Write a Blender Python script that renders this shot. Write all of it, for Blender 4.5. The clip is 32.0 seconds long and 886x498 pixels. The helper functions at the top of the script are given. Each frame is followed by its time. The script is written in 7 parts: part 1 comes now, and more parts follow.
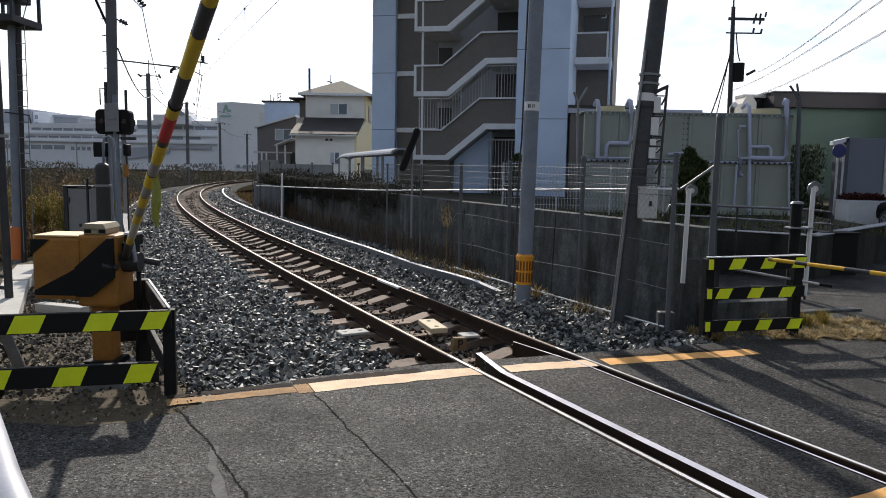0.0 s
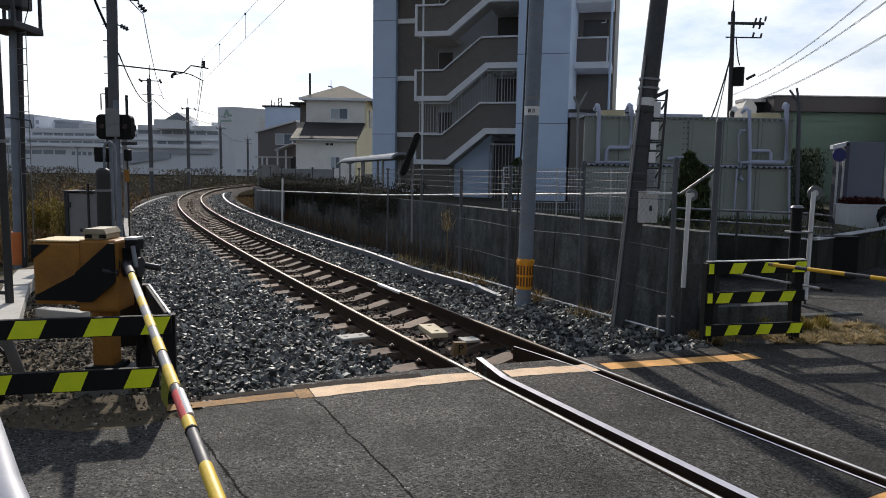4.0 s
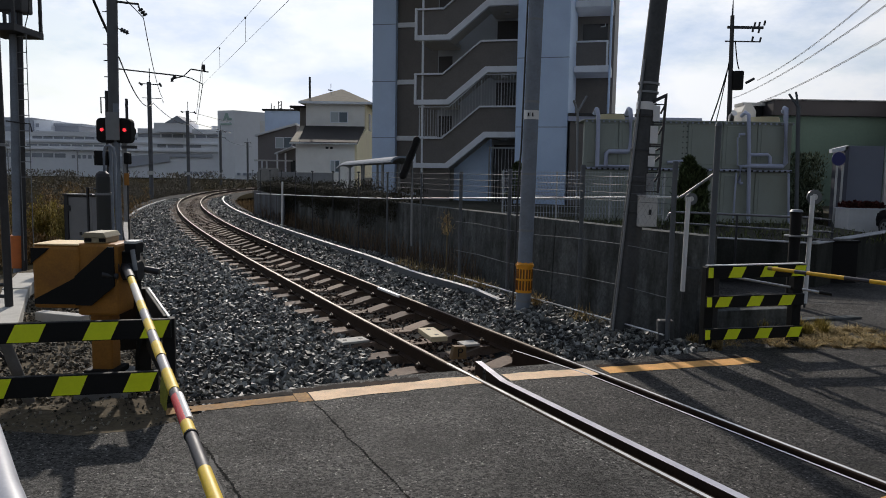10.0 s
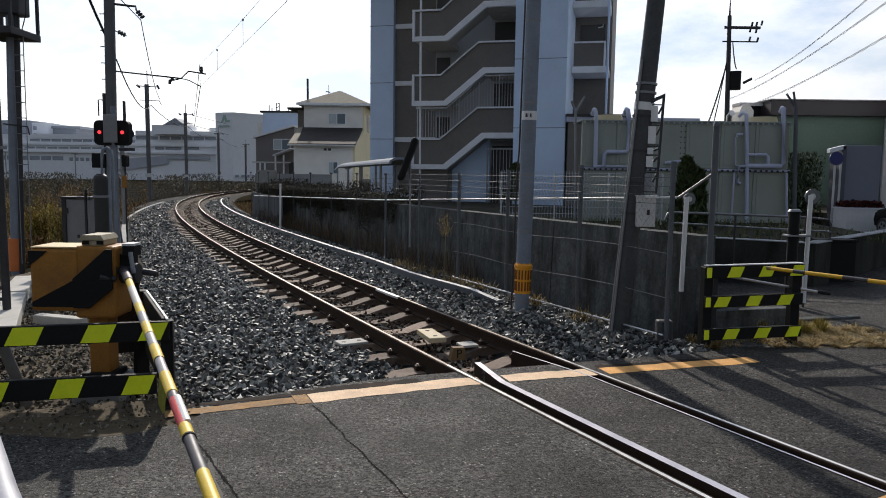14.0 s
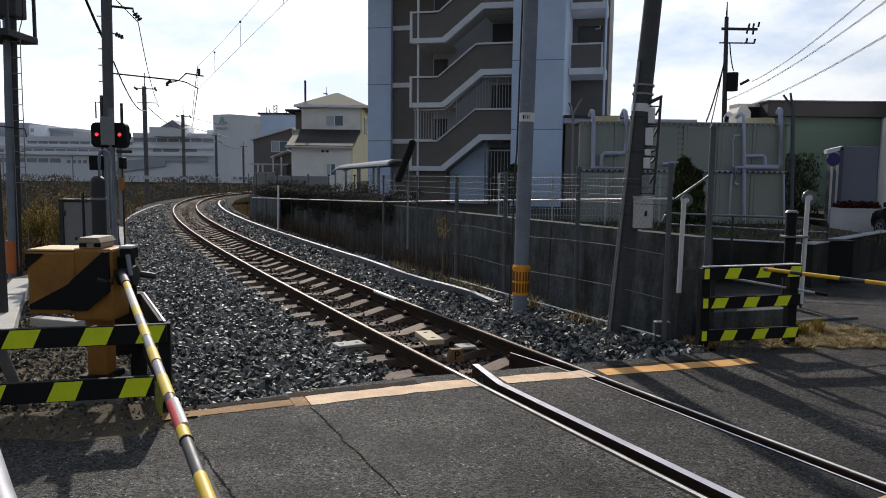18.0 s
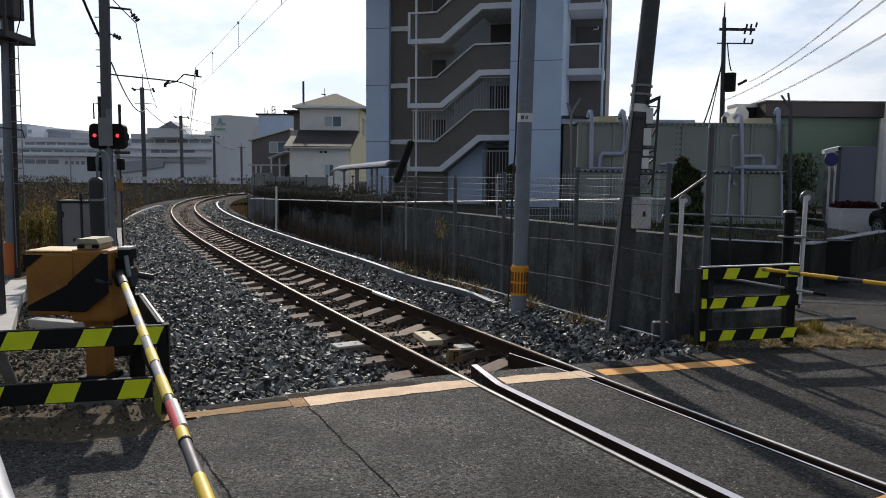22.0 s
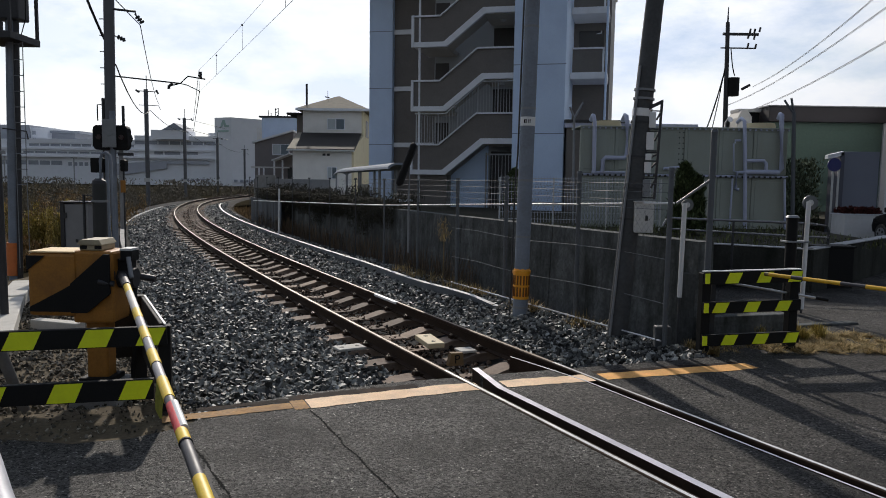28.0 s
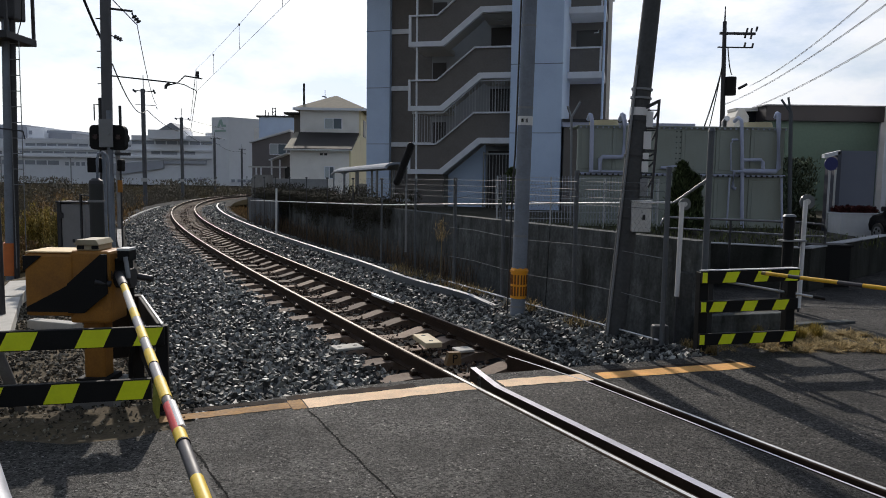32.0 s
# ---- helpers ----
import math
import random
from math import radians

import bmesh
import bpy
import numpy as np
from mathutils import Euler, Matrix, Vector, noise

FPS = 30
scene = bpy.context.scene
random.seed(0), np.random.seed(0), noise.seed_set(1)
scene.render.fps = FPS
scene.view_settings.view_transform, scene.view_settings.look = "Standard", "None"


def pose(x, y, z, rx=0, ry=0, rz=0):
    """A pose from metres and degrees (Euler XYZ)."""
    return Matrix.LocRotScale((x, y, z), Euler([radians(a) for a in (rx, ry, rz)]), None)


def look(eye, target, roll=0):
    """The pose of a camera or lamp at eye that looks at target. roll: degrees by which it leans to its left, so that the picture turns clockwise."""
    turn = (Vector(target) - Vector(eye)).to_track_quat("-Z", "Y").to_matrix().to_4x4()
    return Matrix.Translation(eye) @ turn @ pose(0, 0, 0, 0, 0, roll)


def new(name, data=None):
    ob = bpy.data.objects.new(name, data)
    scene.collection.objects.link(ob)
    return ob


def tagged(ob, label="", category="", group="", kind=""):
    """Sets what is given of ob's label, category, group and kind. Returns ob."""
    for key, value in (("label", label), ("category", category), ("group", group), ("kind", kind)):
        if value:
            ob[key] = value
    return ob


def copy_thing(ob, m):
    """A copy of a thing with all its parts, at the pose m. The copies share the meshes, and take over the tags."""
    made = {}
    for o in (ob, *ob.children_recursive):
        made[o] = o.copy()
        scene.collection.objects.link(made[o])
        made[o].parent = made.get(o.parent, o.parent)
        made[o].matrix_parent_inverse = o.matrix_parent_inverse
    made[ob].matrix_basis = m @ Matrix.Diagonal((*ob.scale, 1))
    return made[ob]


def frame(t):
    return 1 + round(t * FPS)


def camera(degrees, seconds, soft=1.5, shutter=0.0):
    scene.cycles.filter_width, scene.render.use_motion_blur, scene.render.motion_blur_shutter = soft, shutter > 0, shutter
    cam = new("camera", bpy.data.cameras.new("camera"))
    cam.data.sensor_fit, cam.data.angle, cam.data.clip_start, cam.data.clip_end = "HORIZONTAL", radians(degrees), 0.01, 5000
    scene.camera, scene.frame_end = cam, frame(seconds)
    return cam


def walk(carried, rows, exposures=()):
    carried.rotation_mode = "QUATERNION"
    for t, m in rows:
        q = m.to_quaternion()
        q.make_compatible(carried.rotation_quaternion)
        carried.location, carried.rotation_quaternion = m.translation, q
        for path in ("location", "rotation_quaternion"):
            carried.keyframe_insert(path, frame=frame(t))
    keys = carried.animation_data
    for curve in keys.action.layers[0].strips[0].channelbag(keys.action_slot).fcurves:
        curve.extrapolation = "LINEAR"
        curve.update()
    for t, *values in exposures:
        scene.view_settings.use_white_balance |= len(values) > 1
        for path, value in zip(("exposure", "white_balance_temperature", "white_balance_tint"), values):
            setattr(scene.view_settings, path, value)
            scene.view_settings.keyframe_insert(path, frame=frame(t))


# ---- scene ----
# ======== camera ========
cam = camera(62.57, 32.0, 0.95)
ROWS = [
    (0, -0.004, 0.005, 1.796, 83.468, -0.992, 0.078),
    (0.5, 0.000, 0.001, 1.797, 83.551, -0.943, 0.195),
    (1, -0.004, 0.008, 1.800, 83.608, -1.042, 0.077),
    (1.5, -0.001, -0.000, 1.798, 83.666, -1.038, 0.081),
    (2, -0.004, 0.005, 1.796, 83.647, -1.026, 0.204),
    (2.5, -0.003, 0.004, 1.798, 83.618, -1.001, 0.185),
    (3, 0.002, 0.000, 1.800, 83.705, -0.886, 0.042),
    (3.5, -0.002, 0.001, 1.800, 83.753, -0.917, 0.119),
    (5.5, -0.001, 0.001, 1.798, 83.976, -0.935, 0.074),
    (6, -0.002, 0.002, 1.800, 83.971, -0.867, 0.062),
    (6.5, -0.001, 0.006, 1.800, 84.000, -0.764, 0.137),
    (7, 0.000, 0.003, 1.800, 84.042, -0.773, 0.056),
    (7.5, -0.004, 0.006, 1.797, 84.027, -0.934, -0.015),
    (8, 0.001, 0.002, 1.800, 84.114, -0.976, 0.143),
    (8.5, -0.002, 0.000, 1.799, 84.114, -0.978, 0.208),
    (9, -0.001, 0.000, 1.800, 84.209, -1.072, 0.146),
    (9.5, -0.003, -0.001, 1.800, 84.155, -0.988, 0.271),
    (10, -0.000, -0.002, 1.803, 84.082, -0.957, 0.091),
    (10.5, -0.002, 0.006, 1.801, 84.148, -0.904, -0.007),
    (11, -0.001, 0.002, 1.801, 84.122, -0.832, 0.213),
    (11.5, 0.002, -0.001, 1.801, 84.241, -0.830, 0.078),
    (12, 0.003, 0.000, 1.801, 84.230, -0.910, -0.054),
    (12.5, 0.003, 0.005, 1.800, 84.233, -0.911, -0.066),
    (13, 0.000, -0.000, 1.800, 84.203, -0.841, 0.088),
    (13.5, 0.000, 0.000, 1.800, 84.236, -0.854, -0.030),
    (14, 0.001, 0.004, 1.802, 84.175, -0.730, -0.047),
    (14.5, 0.001, 0.007, 1.803, 84.168, -0.683, -0.007),
    (16.5, 0.002, 0.004, 1.802, 84.372, -0.884, -0.284),
    (17, 0.003, 0.001, 1.800, 84.429, -0.798, -0.187),
    (17.5, -0.000, 0.002, 1.804, 84.323, -0.767, -0.224),
    (18, 0.004, 0.003, 1.804, 84.301, -0.625, -0.215),
    (18.5, 0.006, 0.006, 1.804, 84.229, -0.637, -0.275),
    (19, 0.004, 0.005, 1.800, 84.307, -0.695, -0.407),
    (19.5, 0.003, 0.005, 1.800, 84.362, -0.708, -0.413),
    (20, 0.006, 0.005, 1.802, 84.374, -0.757, -0.440),
    (20.5, 0.006, 0.002, 1.803, 84.375, -0.721, -0.426),
    (21, 0.002, 0.008, 1.801, 84.358, -0.726, -0.490),
    (21.5, 0.005, 0.004, 1.805, 84.303, -0.654, -0.418),
    (22, 0.002, 0.003, 1.804, 84.352, -0.549, -0.353),
    (22.5, 0.007, 0.005, 1.803, 84.562, -0.634, -0.681),
    (23, 0.005, 0.004, 1.804, 84.438, -0.648, -0.471),
    (23.5, 0.006, 0.000, 1.802, 84.519, -0.768, -0.507),
    (24, 0.006, 0.001, 1.802, 84.549, -0.813, -0.399),
    (24.5, 0.001, 0.004, 1.803, 84.581, -0.893, -0.374),
    (25, 0.006, 0.002, 1.803, 84.457, -0.846, -0.305),
    (25.5, 0.003, 0.004, 1.802, 84.495, -0.799, -0.235),
    (27.5, 0.005, 0.000, 1.803, 84.548, -0.825, -0.209),
    (28, 0.005, 0.002, 1.803, 84.595, -0.850, -0.140),
    (28.5, 0.005, 0.000, 1.803, 84.575, -0.865, -0.115),
    (29, 0.006, -0.001, 1.804, 84.489, -0.808, -0.145),
    (29.5, 0.006, 0.005, 1.803, 84.375, -0.719, -0.248),
    (30, 0.004, 0.005, 1.801, 84.433, -0.769, -0.304),
    (30.5, 0.003, -0.001, 1.801, 84.419, -0.769, -0.126),
    (31, 0.003, 0.007, 1.802, 84.466, -0.817, -0.497),
    (31.5, 0.005, 0.005, 1.801, 84.500, -0.808, -0.312),
    (32, 0.005, 0.003, 1.803, 84.558, -0.786, -0.338),
]
walk(cam, [(t, pose(x, y, z, rx, ry, rz)) for t, x, y, z, rx, ry, rz in ROWS],
     exposures=[(t, e, 6350, 12) for t, e in ((0, 0.38), (0.6, 0.38), (1.2, 0.2), (3.5, 0.12), (6, 0.0), (8, -0.04), (9.5, -0.2), (11, -0.06), (13, 0.09), (17, 0.02), (22, 0.0), (28, -0.09), (30, -0.09), (32, -0.03))])

# ======== sky, sun ========
SUN_ELEV, SUN_TURN = radians(30.2), radians(-11)      # turn from +Y, positive to the right
world = bpy.data.worlds.new("sky")
scene.world = world
world.use_nodes = True
wt = world.node_tree
wt.nodes.clear()
w_out = wt.nodes.new("ShaderNodeOutputWorld")
w_bg = wt.nodes.new("ShaderNodeBackground")
w_sky = wt.nodes.new("ShaderNodeTexSky")
w_sky.sky_type = "NISHITA"
w_sky.sun_disc = False
w_sky.sun_elevation, w_sky.sun_rotation = SUN_ELEV, SUN_TURN
w_sky.air_density, w_sky.dust_density = 1.2, 0.6
w_bg.inputs["Strength"].default_value = 0.05
w_co = wt.nodes.new("ShaderNodeTexCoord")
w_map = wt.nodes.new("ShaderNodeMapping")
w_map.inputs["Scale"].default_value = (1.0, 1.0, 2.4)
w_noise = wt.nodes.new("ShaderNodeTexNoise")
w_noise.inputs["Scale"].default_value = 4.2
w_noise.inputs["Detail"].default_value = 8
w_noise.inputs["Roughness"].default_value = 0.62
w_ramp = wt.nodes.new("ShaderNodeValToRGB")
w_ramp.color_ramp.elements[0].position, w_ramp.color_ramp.elements[1].position = 0.36, 0.55
w_ramp.color_ramp.elements[0].color = (0.45, 0.45, 0.45, 1)      # a thin veil all over
w_mix = wt.nodes.new("ShaderNodeMixRGB")
# thin cloud, brighter towards the sun that stands behind it
w_dot = wt.nodes.new("ShaderNodeVectorMath")
w_dot.operation = "DOT_PRODUCT"
w_dot.inputs[1].default_value = (math.sin(SUN_TURN) * math.cos(SUN_ELEV), math.cos(SUN_TURN) * math.cos(SUN_ELEV), math.sin(SUN_ELEV))
w_lit = wt.nodes.new("ShaderNodeMapRange")
w_lit.interpolation_type = "SMOOTHSTEP"
w_lit.inputs["From Min"].default_value, w_lit.inputs["From Max"].default_value = 0.25, 0.95
w_lit.inputs["To Min"].default_value, w_lit.inputs["To Max"].default_value = 6.5, 24.0
w_cloud = wt.nodes.new("ShaderNodeVectorMath")
w_cloud.operation = "SCALE"
w_cloud.inputs[0].default_value = (0.97, 0.99, 1.0)
wt.links.new(w_co.outputs["Generated"], w_dot.inputs[0])
wt.links.new(w_dot.outputs["Value"], w_lit.inputs["Value"])
wt.links.new(w_lit.outputs["Result"], w_cloud.inputs["Scale"])
wt.links.new(w_cloud.outputs[0], w_mix.inputs[2])
wt.links.new(w_co.outputs["Generated"], w_map.inputs[0])
wt.links.new(w_map.outputs[0], w_noise.inputs["Vector"])
wt.links.new(w_noise.outputs["Fac"], w_ramp.inputs[0])
# the haze thins out overhead
w_xyz = wt.nodes.new("ShaderNodeSeparateXYZ")
w_thin = wt.nodes.new("ShaderNodeMapRange")
w_thin.inputs["From Min"].default_value, w_thin.inputs["From Max"].default_value = 0.3, 0.85
w_thin.inputs["To Min"].default_value, w_thin.inputs["To Max"].default_value = 1.0, 0.3
w_cover = wt.nodes.new("ShaderNodeMath")
w_cover.operation = "MULTIPLY"
wt.links.new(w_co.outputs["Generated"], w_xyz.inputs[0])
wt.links.new(w_xyz.outputs["Z"], w_thin.inputs["Value"])
wt.links.new(w_ramp.outputs[0], w_cover.inputs[0])
wt.links.new(w_thin.outputs["Result"], w_cover.inputs[1])
wt.links.new(w_cover.outputs[0], w_mix.inputs[0])
w_blue = wt.nodes.new("ShaderNodeVectorMath")
w_blue.operation = "MULTIPLY"
w_blue.inputs[1].default_value = (1.6, 1.7, 1.85)
wt.links.new(w_sky.outputs[0], w_blue.inputs[0])
wt.links.new(w_blue.outputs[0], w_mix.inputs[1])
# thicker and thinner parts of the cloud
w_thick = wt.nodes.new("ShaderNodeTexNoise")
w_thick.inputs["Scale"].default_value, w_thick.inputs["Detail"].default_value, w_thick.inputs["Roughness"].default_value = 3.1, 9, 0.6
w_tone = wt.nodes.new("ShaderNodeValToRGB")
w_tone.color_ramp.elements[0].position, w_tone.color_ramp.elements[1].position = 0.38, 0.52
w_tone.color_ramp.elements[0].color = (0.76, 0.82, 0.93, 1)
w_tone.color_ramp.elements[1].color = (1.0, 1.0, 1.0, 1)
w_toned = wt.nodes.new("ShaderNodeVectorMath")
w_toned.operation = "MULTIPLY"
wt.links.new(w_map.outputs[0], w_thick.inputs["Vector"])
wt.links.new(w_thick.outputs["Fac"], w_tone.inputs[0])
wt.links.new(w_mix.outputs[0], w_toned.inputs[0])
wt.links.new(w_tone.outputs[0], w_toned.inputs[1])
wt.links.new(w_toned.outputs[0], w_bg.inputs[0])
wt.links.new(w_bg.outputs[0], w_out.inputs[0])
sun = new("sun", bpy.data.lights.new("sun", "SUN"))
sun.data.energy, sun.data.angle, sun.data.color = 3.6, radians(0.8), (1.0, 0.92, 0.8)
sun.matrix_world = look((-20 * math.sin(-SUN_TURN), 60, 40), (-20 * math.sin(-SUN_TURN) + math.sin(-SUN_TURN) * math.cos(SUN_ELEV), 60 - math.cos(SUN_TURN) * math.cos(SUN_ELEV), 40 - math.sin(SUN_ELEV)))

# ======== materials ========
def material(name, color, rough=0.7, metal=0.0, vary=0.25, scale=6.0, bump=0.15, fine=60.0, dirt=None, streak=0.0, island=0.0, obj=0.0, spec=0.5):
    """A surface with grain at two scales; dirt: (colour, amount); streak: vertical runs; island, obj: change from piece to piece."""
    m = bpy.data.materials.new(name)
    m.use_nodes = True
    t = m.node_tree
    b = t.nodes["Principled BSDF"]
    b.inputs["Metallic"].default_value = metal
    b.inputs["Specular IOR Level"].default_value = spec
    co = t.nodes.new("ShaderNodeTexCoord")
    n1 = t.nodes.new("ShaderNodeTexNoise")
    n1.inputs["Scale"].default_value, n1.inputs["Detail"].default_value = scale, 6
    n2 = t.nodes.new("ShaderNodeTexNoise")
    n2.inputs["Scale"].default_value, n2.inputs["Detail"].default_value = fine, 3
    t.links.new(co.outputs["Object"], n1.inputs["Vector"])
    t.links.new(co.outputs["Object"], n2.inputs["Vector"])
    add = t.nodes.new("ShaderNodeMath")
    add.operation = "MULTIPLY_ADD"
    add.inputs[1].default_value = 0.45
    t.links.new(n2.outputs["Fac"], add.inputs[0])
    half = t.nodes.new("ShaderNodeMath")
    half.operation = "MULTIPLY"
    half.inputs[1].default_value = 0.55
    t.links.new(n1.outputs["Fac"], half.inputs[0])
    t.links.new(half.outputs[0], add.inputs[2])
    val = t.nodes.new("ShaderNodeMapRange")
    val.inputs["From Min"].default_value, val.inputs["From Max"].default_value = 0.3, 0.7
    val.inputs["To Min"].default_value, val.inputs["To Max"].default_value = 1 - vary, 1 + vary
    t.links.new(add.outputs[0], val.inputs["Value"])
    last = val.outputs["Result"]
    for amount, kind in ((island, "island"), (obj, "obj")):
        if amount:
            if kind == "island":
                sq = t.nodes.new("ShaderNodeMath")
                sq.operation = "POWER"
                sq.inputs[1].default_value = 1.8
                t.links.new(t.nodes.new("ShaderNodeNewGeometry").outputs["Random Per Island"], sq.inputs[0])
                src = sq.outputs[0]
            else:
                src = t.nodes.new("ShaderNodeObjectInfo").outputs["Random"]
            mr = t.nodes.new("ShaderNodeMapRange")
            mr.inputs["To Min"].default_value, mr.inputs["To Max"].default_value = 1 - amount, 1 + amount * (1.8 if kind == "island" else 1)
            t.links.new(src, mr.inputs["Value"])
            mu = t.nodes.new("ShaderNodeMath")
            mu.operation = "MULTIPLY"
            t.links.new(last, mu.inputs[0])
            t.links.new(mr.outputs[0], mu.inputs[1])
            last = mu.outputs[0]
    mix = t.nodes.new("ShaderNodeVectorMath")
    mix.operation = "SCALE"
    mix.inputs[0].default_value = color
    t.links.new(last, mix.inputs["Scale"])
    out = mix.outputs[0]
    if dirt or streak:
        dn = t.nodes.new("ShaderNodeTexNoise")
        dn.inputs["Scale"].default_value, dn.inputs["Detail"].default_value, dn.inputs["Roughness"].default_value = scale * 0.45, 7, 0.7
        if streak:
            mp = t.nodes.new("ShaderNodeMapping")
            mp.inputs["Scale"].default_value = (streak, streak, 0.35)
            t.links.new(co.outputs["Object"], mp.inputs[0])
            t.links.new(mp.outputs[0], dn.inputs["Vector"])
        else:
            t.links.new(co.outputs["Object"], dn.inputs["Vector"])
        col, amount = dirt or ((color[0] * 0.5, color[1] * 0.5, color[2] * 0.5), 0.6)
        rp = t.nodes.new("ShaderNodeMapRange")
        rp.inputs["From Min"].default_value, rp.inputs["From Max"].default_value = (0.4, 0.66) if streak else (0.48, 0.72)
        rp.inputs["To Max"].default_value = amount
        t.links.new(dn.outputs["Fac"], rp.inputs["Value"])
        dm = t.nodes.new("ShaderNodeMixRGB")
        dm.inputs[2].default_value = (*col, 1)
        t.links.new(rp.outputs[0], dm.inputs[0])
        t.links.new(out, dm.inputs[1])
        out = dm.outputs[0]
    t.links.new(out, b.inputs["Base Color"])
    rr = t.nodes.new("ShaderNodeMapRange")
    rr.inputs["To Min"].default_value, rr.inputs["To Max"].default_value = max(0.02, rough - 0.12), min(1, rough + 0.12)
    t.links.new(n1.outputs["Fac"], rr.inputs["Value"])
    t.links.new(rr.outputs[0], b.inputs["Roughness"])
    if bump:
        bp = t.nodes.new("ShaderNodeBump")
        bp.inputs["Strength"].default_value, bp.inputs["Distance"].default_value = bump, 0.01
        t.links.new(add.outputs[0], bp.inputs["Height"])
        t.links.new(bp.outputs[0], b.inputs["Normal"])
    return m


def glow(name, color, strength):
    m = bpy.data.materials.new(name)
    m.use_nodes = True
    b = m.node_tree.nodes["Principled BSDF"]
    b.inputs["Base Color"].default_value = (*color, 1)
    b.inputs["Emission Color"].default_value = (*color, 1)
    b.inputs["Emission Strength"].default_value = strength
    return m


def asphalt(name, color, worn):
    """Rolled asphalt: dark binder, pale and dark chips, worn patches and fine pits."""
    m = material(name, color, 0.76, vary=0.4, scale=1.2, bump=0.15, fine=45, dirt=(worn, 0.85), spec=0.3)
    t = m.node_tree
    p = t.nodes["Principled BSDF"]
    co = t.nodes.new("ShaderNodeTexCoord")
    vo = t.nodes.new("ShaderNodeTexVoronoi")
    vo.inputs["Scale"].default_value = 64
    t.links.new(co.outputs["Object"], vo.inputs["Vector"])
    chip = t.nodes.new("ShaderNodeSeparateColor")
    t.links.new(vo.outputs["Color"], chip.inputs[0])
    mr = t.nodes.new("ShaderNodeMapRange")
    mr.inputs["From Min"].default_value, mr.inputs["From Max"].default_value = 0.0, 1.0
    mr.inputs["To Min"].default_value, mr.inputs["To Max"].default_value = 0.0, 2.1
    t.links.new(chip.outputs[0], mr.inputs["Value"])
    # a few pale chips stand out
    big = t.nodes.new("ShaderNodeTexVoronoi")
    big.inputs["Scale"].default_value = 44
    t.links.new(co.outputs["Object"], big.inputs["Vector"])
    bs = t.nodes.new("ShaderNodeSeparateColor")
    t.links.new(big.outputs["Color"], bs.inputs[0])
    few = t.nodes.new("ShaderNodeMapRange")
    few.inputs["From Min"].default_value, few.inputs["From Max"].default_value = 0.76, 1.0
    few.inputs["To Min"].default_value, few.inputs["To Max"].default_value = 0.0, 6.5
    t.links.new(bs.outputs[1], few.inputs["Value"])
    core = t.nodes.new("ShaderNodeMapRange")
    core.inputs["From Min"].default_value, core.inputs["From Max"].default_value = 0.22, 0.36
    core.inputs["To Min"].default_value, core.inputs["To Max"].default_value = 1.0, 0.0
    t.links.new(big.outputs["Distance"], core.inputs["Value"])
    chips = t.nodes.new("ShaderNodeMath")
    chips.operation = "MULTIPLY_ADD"
    t.links.new(few.outputs[0], chips.inputs[0])
    t.links.new(core.outputs[0], chips.inputs[1])
    t.links.new(mr.outputs[0], chips.inputs[2])
    mr = chips
    old = p.inputs["Base Color"].links[0].from_socket
    sc = t.nodes.new("ShaderNodeVectorMath")
    sc.operation = "SCALE"
    t.links.new(old, sc.inputs[0])
    t.links.new(mr.outputs[0], sc.inputs["Scale"])
    t.links.new(sc.outputs[0], p.inputs["Base Color"])
    # broad worn and oily patches, and small dark pits
    wide = t.nodes.new("ShaderNodeTexNoise")
    wide.inputs["Scale"].default_value, wide.inputs["Detail"].default_value, wide.inputs["Roughness"].default_value = 0.9, 5, 0.65
    t.links.new(co.outputs["Object"], wide.inputs["Vector"])
    wm = t.nodes.new("ShaderNodeMapRange")
    wm.inputs["From Min"].default_value, wm.inputs["From Max"].default_value = 0.36, 0.64
    wm.inputs["To Min"].default_value, wm.inputs["To Max"].default_value = 0.38, 1.3
    t.links.new(wide.outputs["Fac"], wm.inputs["Value"])
    pit = t.nodes.new("ShaderNodeTexVoronoi")
    pit.inputs["Scale"].default_value = 27
    t.links.new(co.outputs["Object"], pit.inputs["Vector"])
    pm_ = t.nodes.new("ShaderNodeMapRange")
    pm_.inputs["From Min"].default_value, pm_.inputs["From Max"].default_value = 0.12, 0.32
    pm_.inputs["To Min"].default_value, pm_.inputs["To Max"].default_value = 0.12, 1.1
    t.links.new(pit.outputs["Distance"], pm_.inputs["Value"])
    both = t.nodes.new("ShaderNodeMath")
    both.operation = "MULTIPLY"
    t.links.new(wm.outputs[0], both.inputs[0])
    t.links.new(pm_.outputs[0], both.inputs[1])
    last = t.nodes.new("ShaderNodeVectorMath")
    last.operation = "SCALE"
    t.links.new(sc.outputs[0], last.inputs[0])
    t.links.new(both.outputs[0], last.inputs["Scale"])
    t.links.new(last.outputs[0], p.inputs["Base Color"])
    bp = t.nodes.new("ShaderNodeBump")
    grit = t.nodes.new("ShaderNodeTexNoise")
    grit.inputs["Scale"].default_value, grit.inputs["Detail"].default_value, grit.inputs["Roughness"].default_value = 70, 4, 0.7
    t.links.new(co.outputs["Object"], grit.inputs["Vector"])
    bp.inputs["Strength"].default_value, bp.inputs["Distance"].default_value = 1.0, 0.03
    t.links.new(grit.outputs["Fac"], bp.inputs["Height"])
    t.links.new(p.inputs["Normal"].links[0].from_socket, bp.inputs["Normal"])
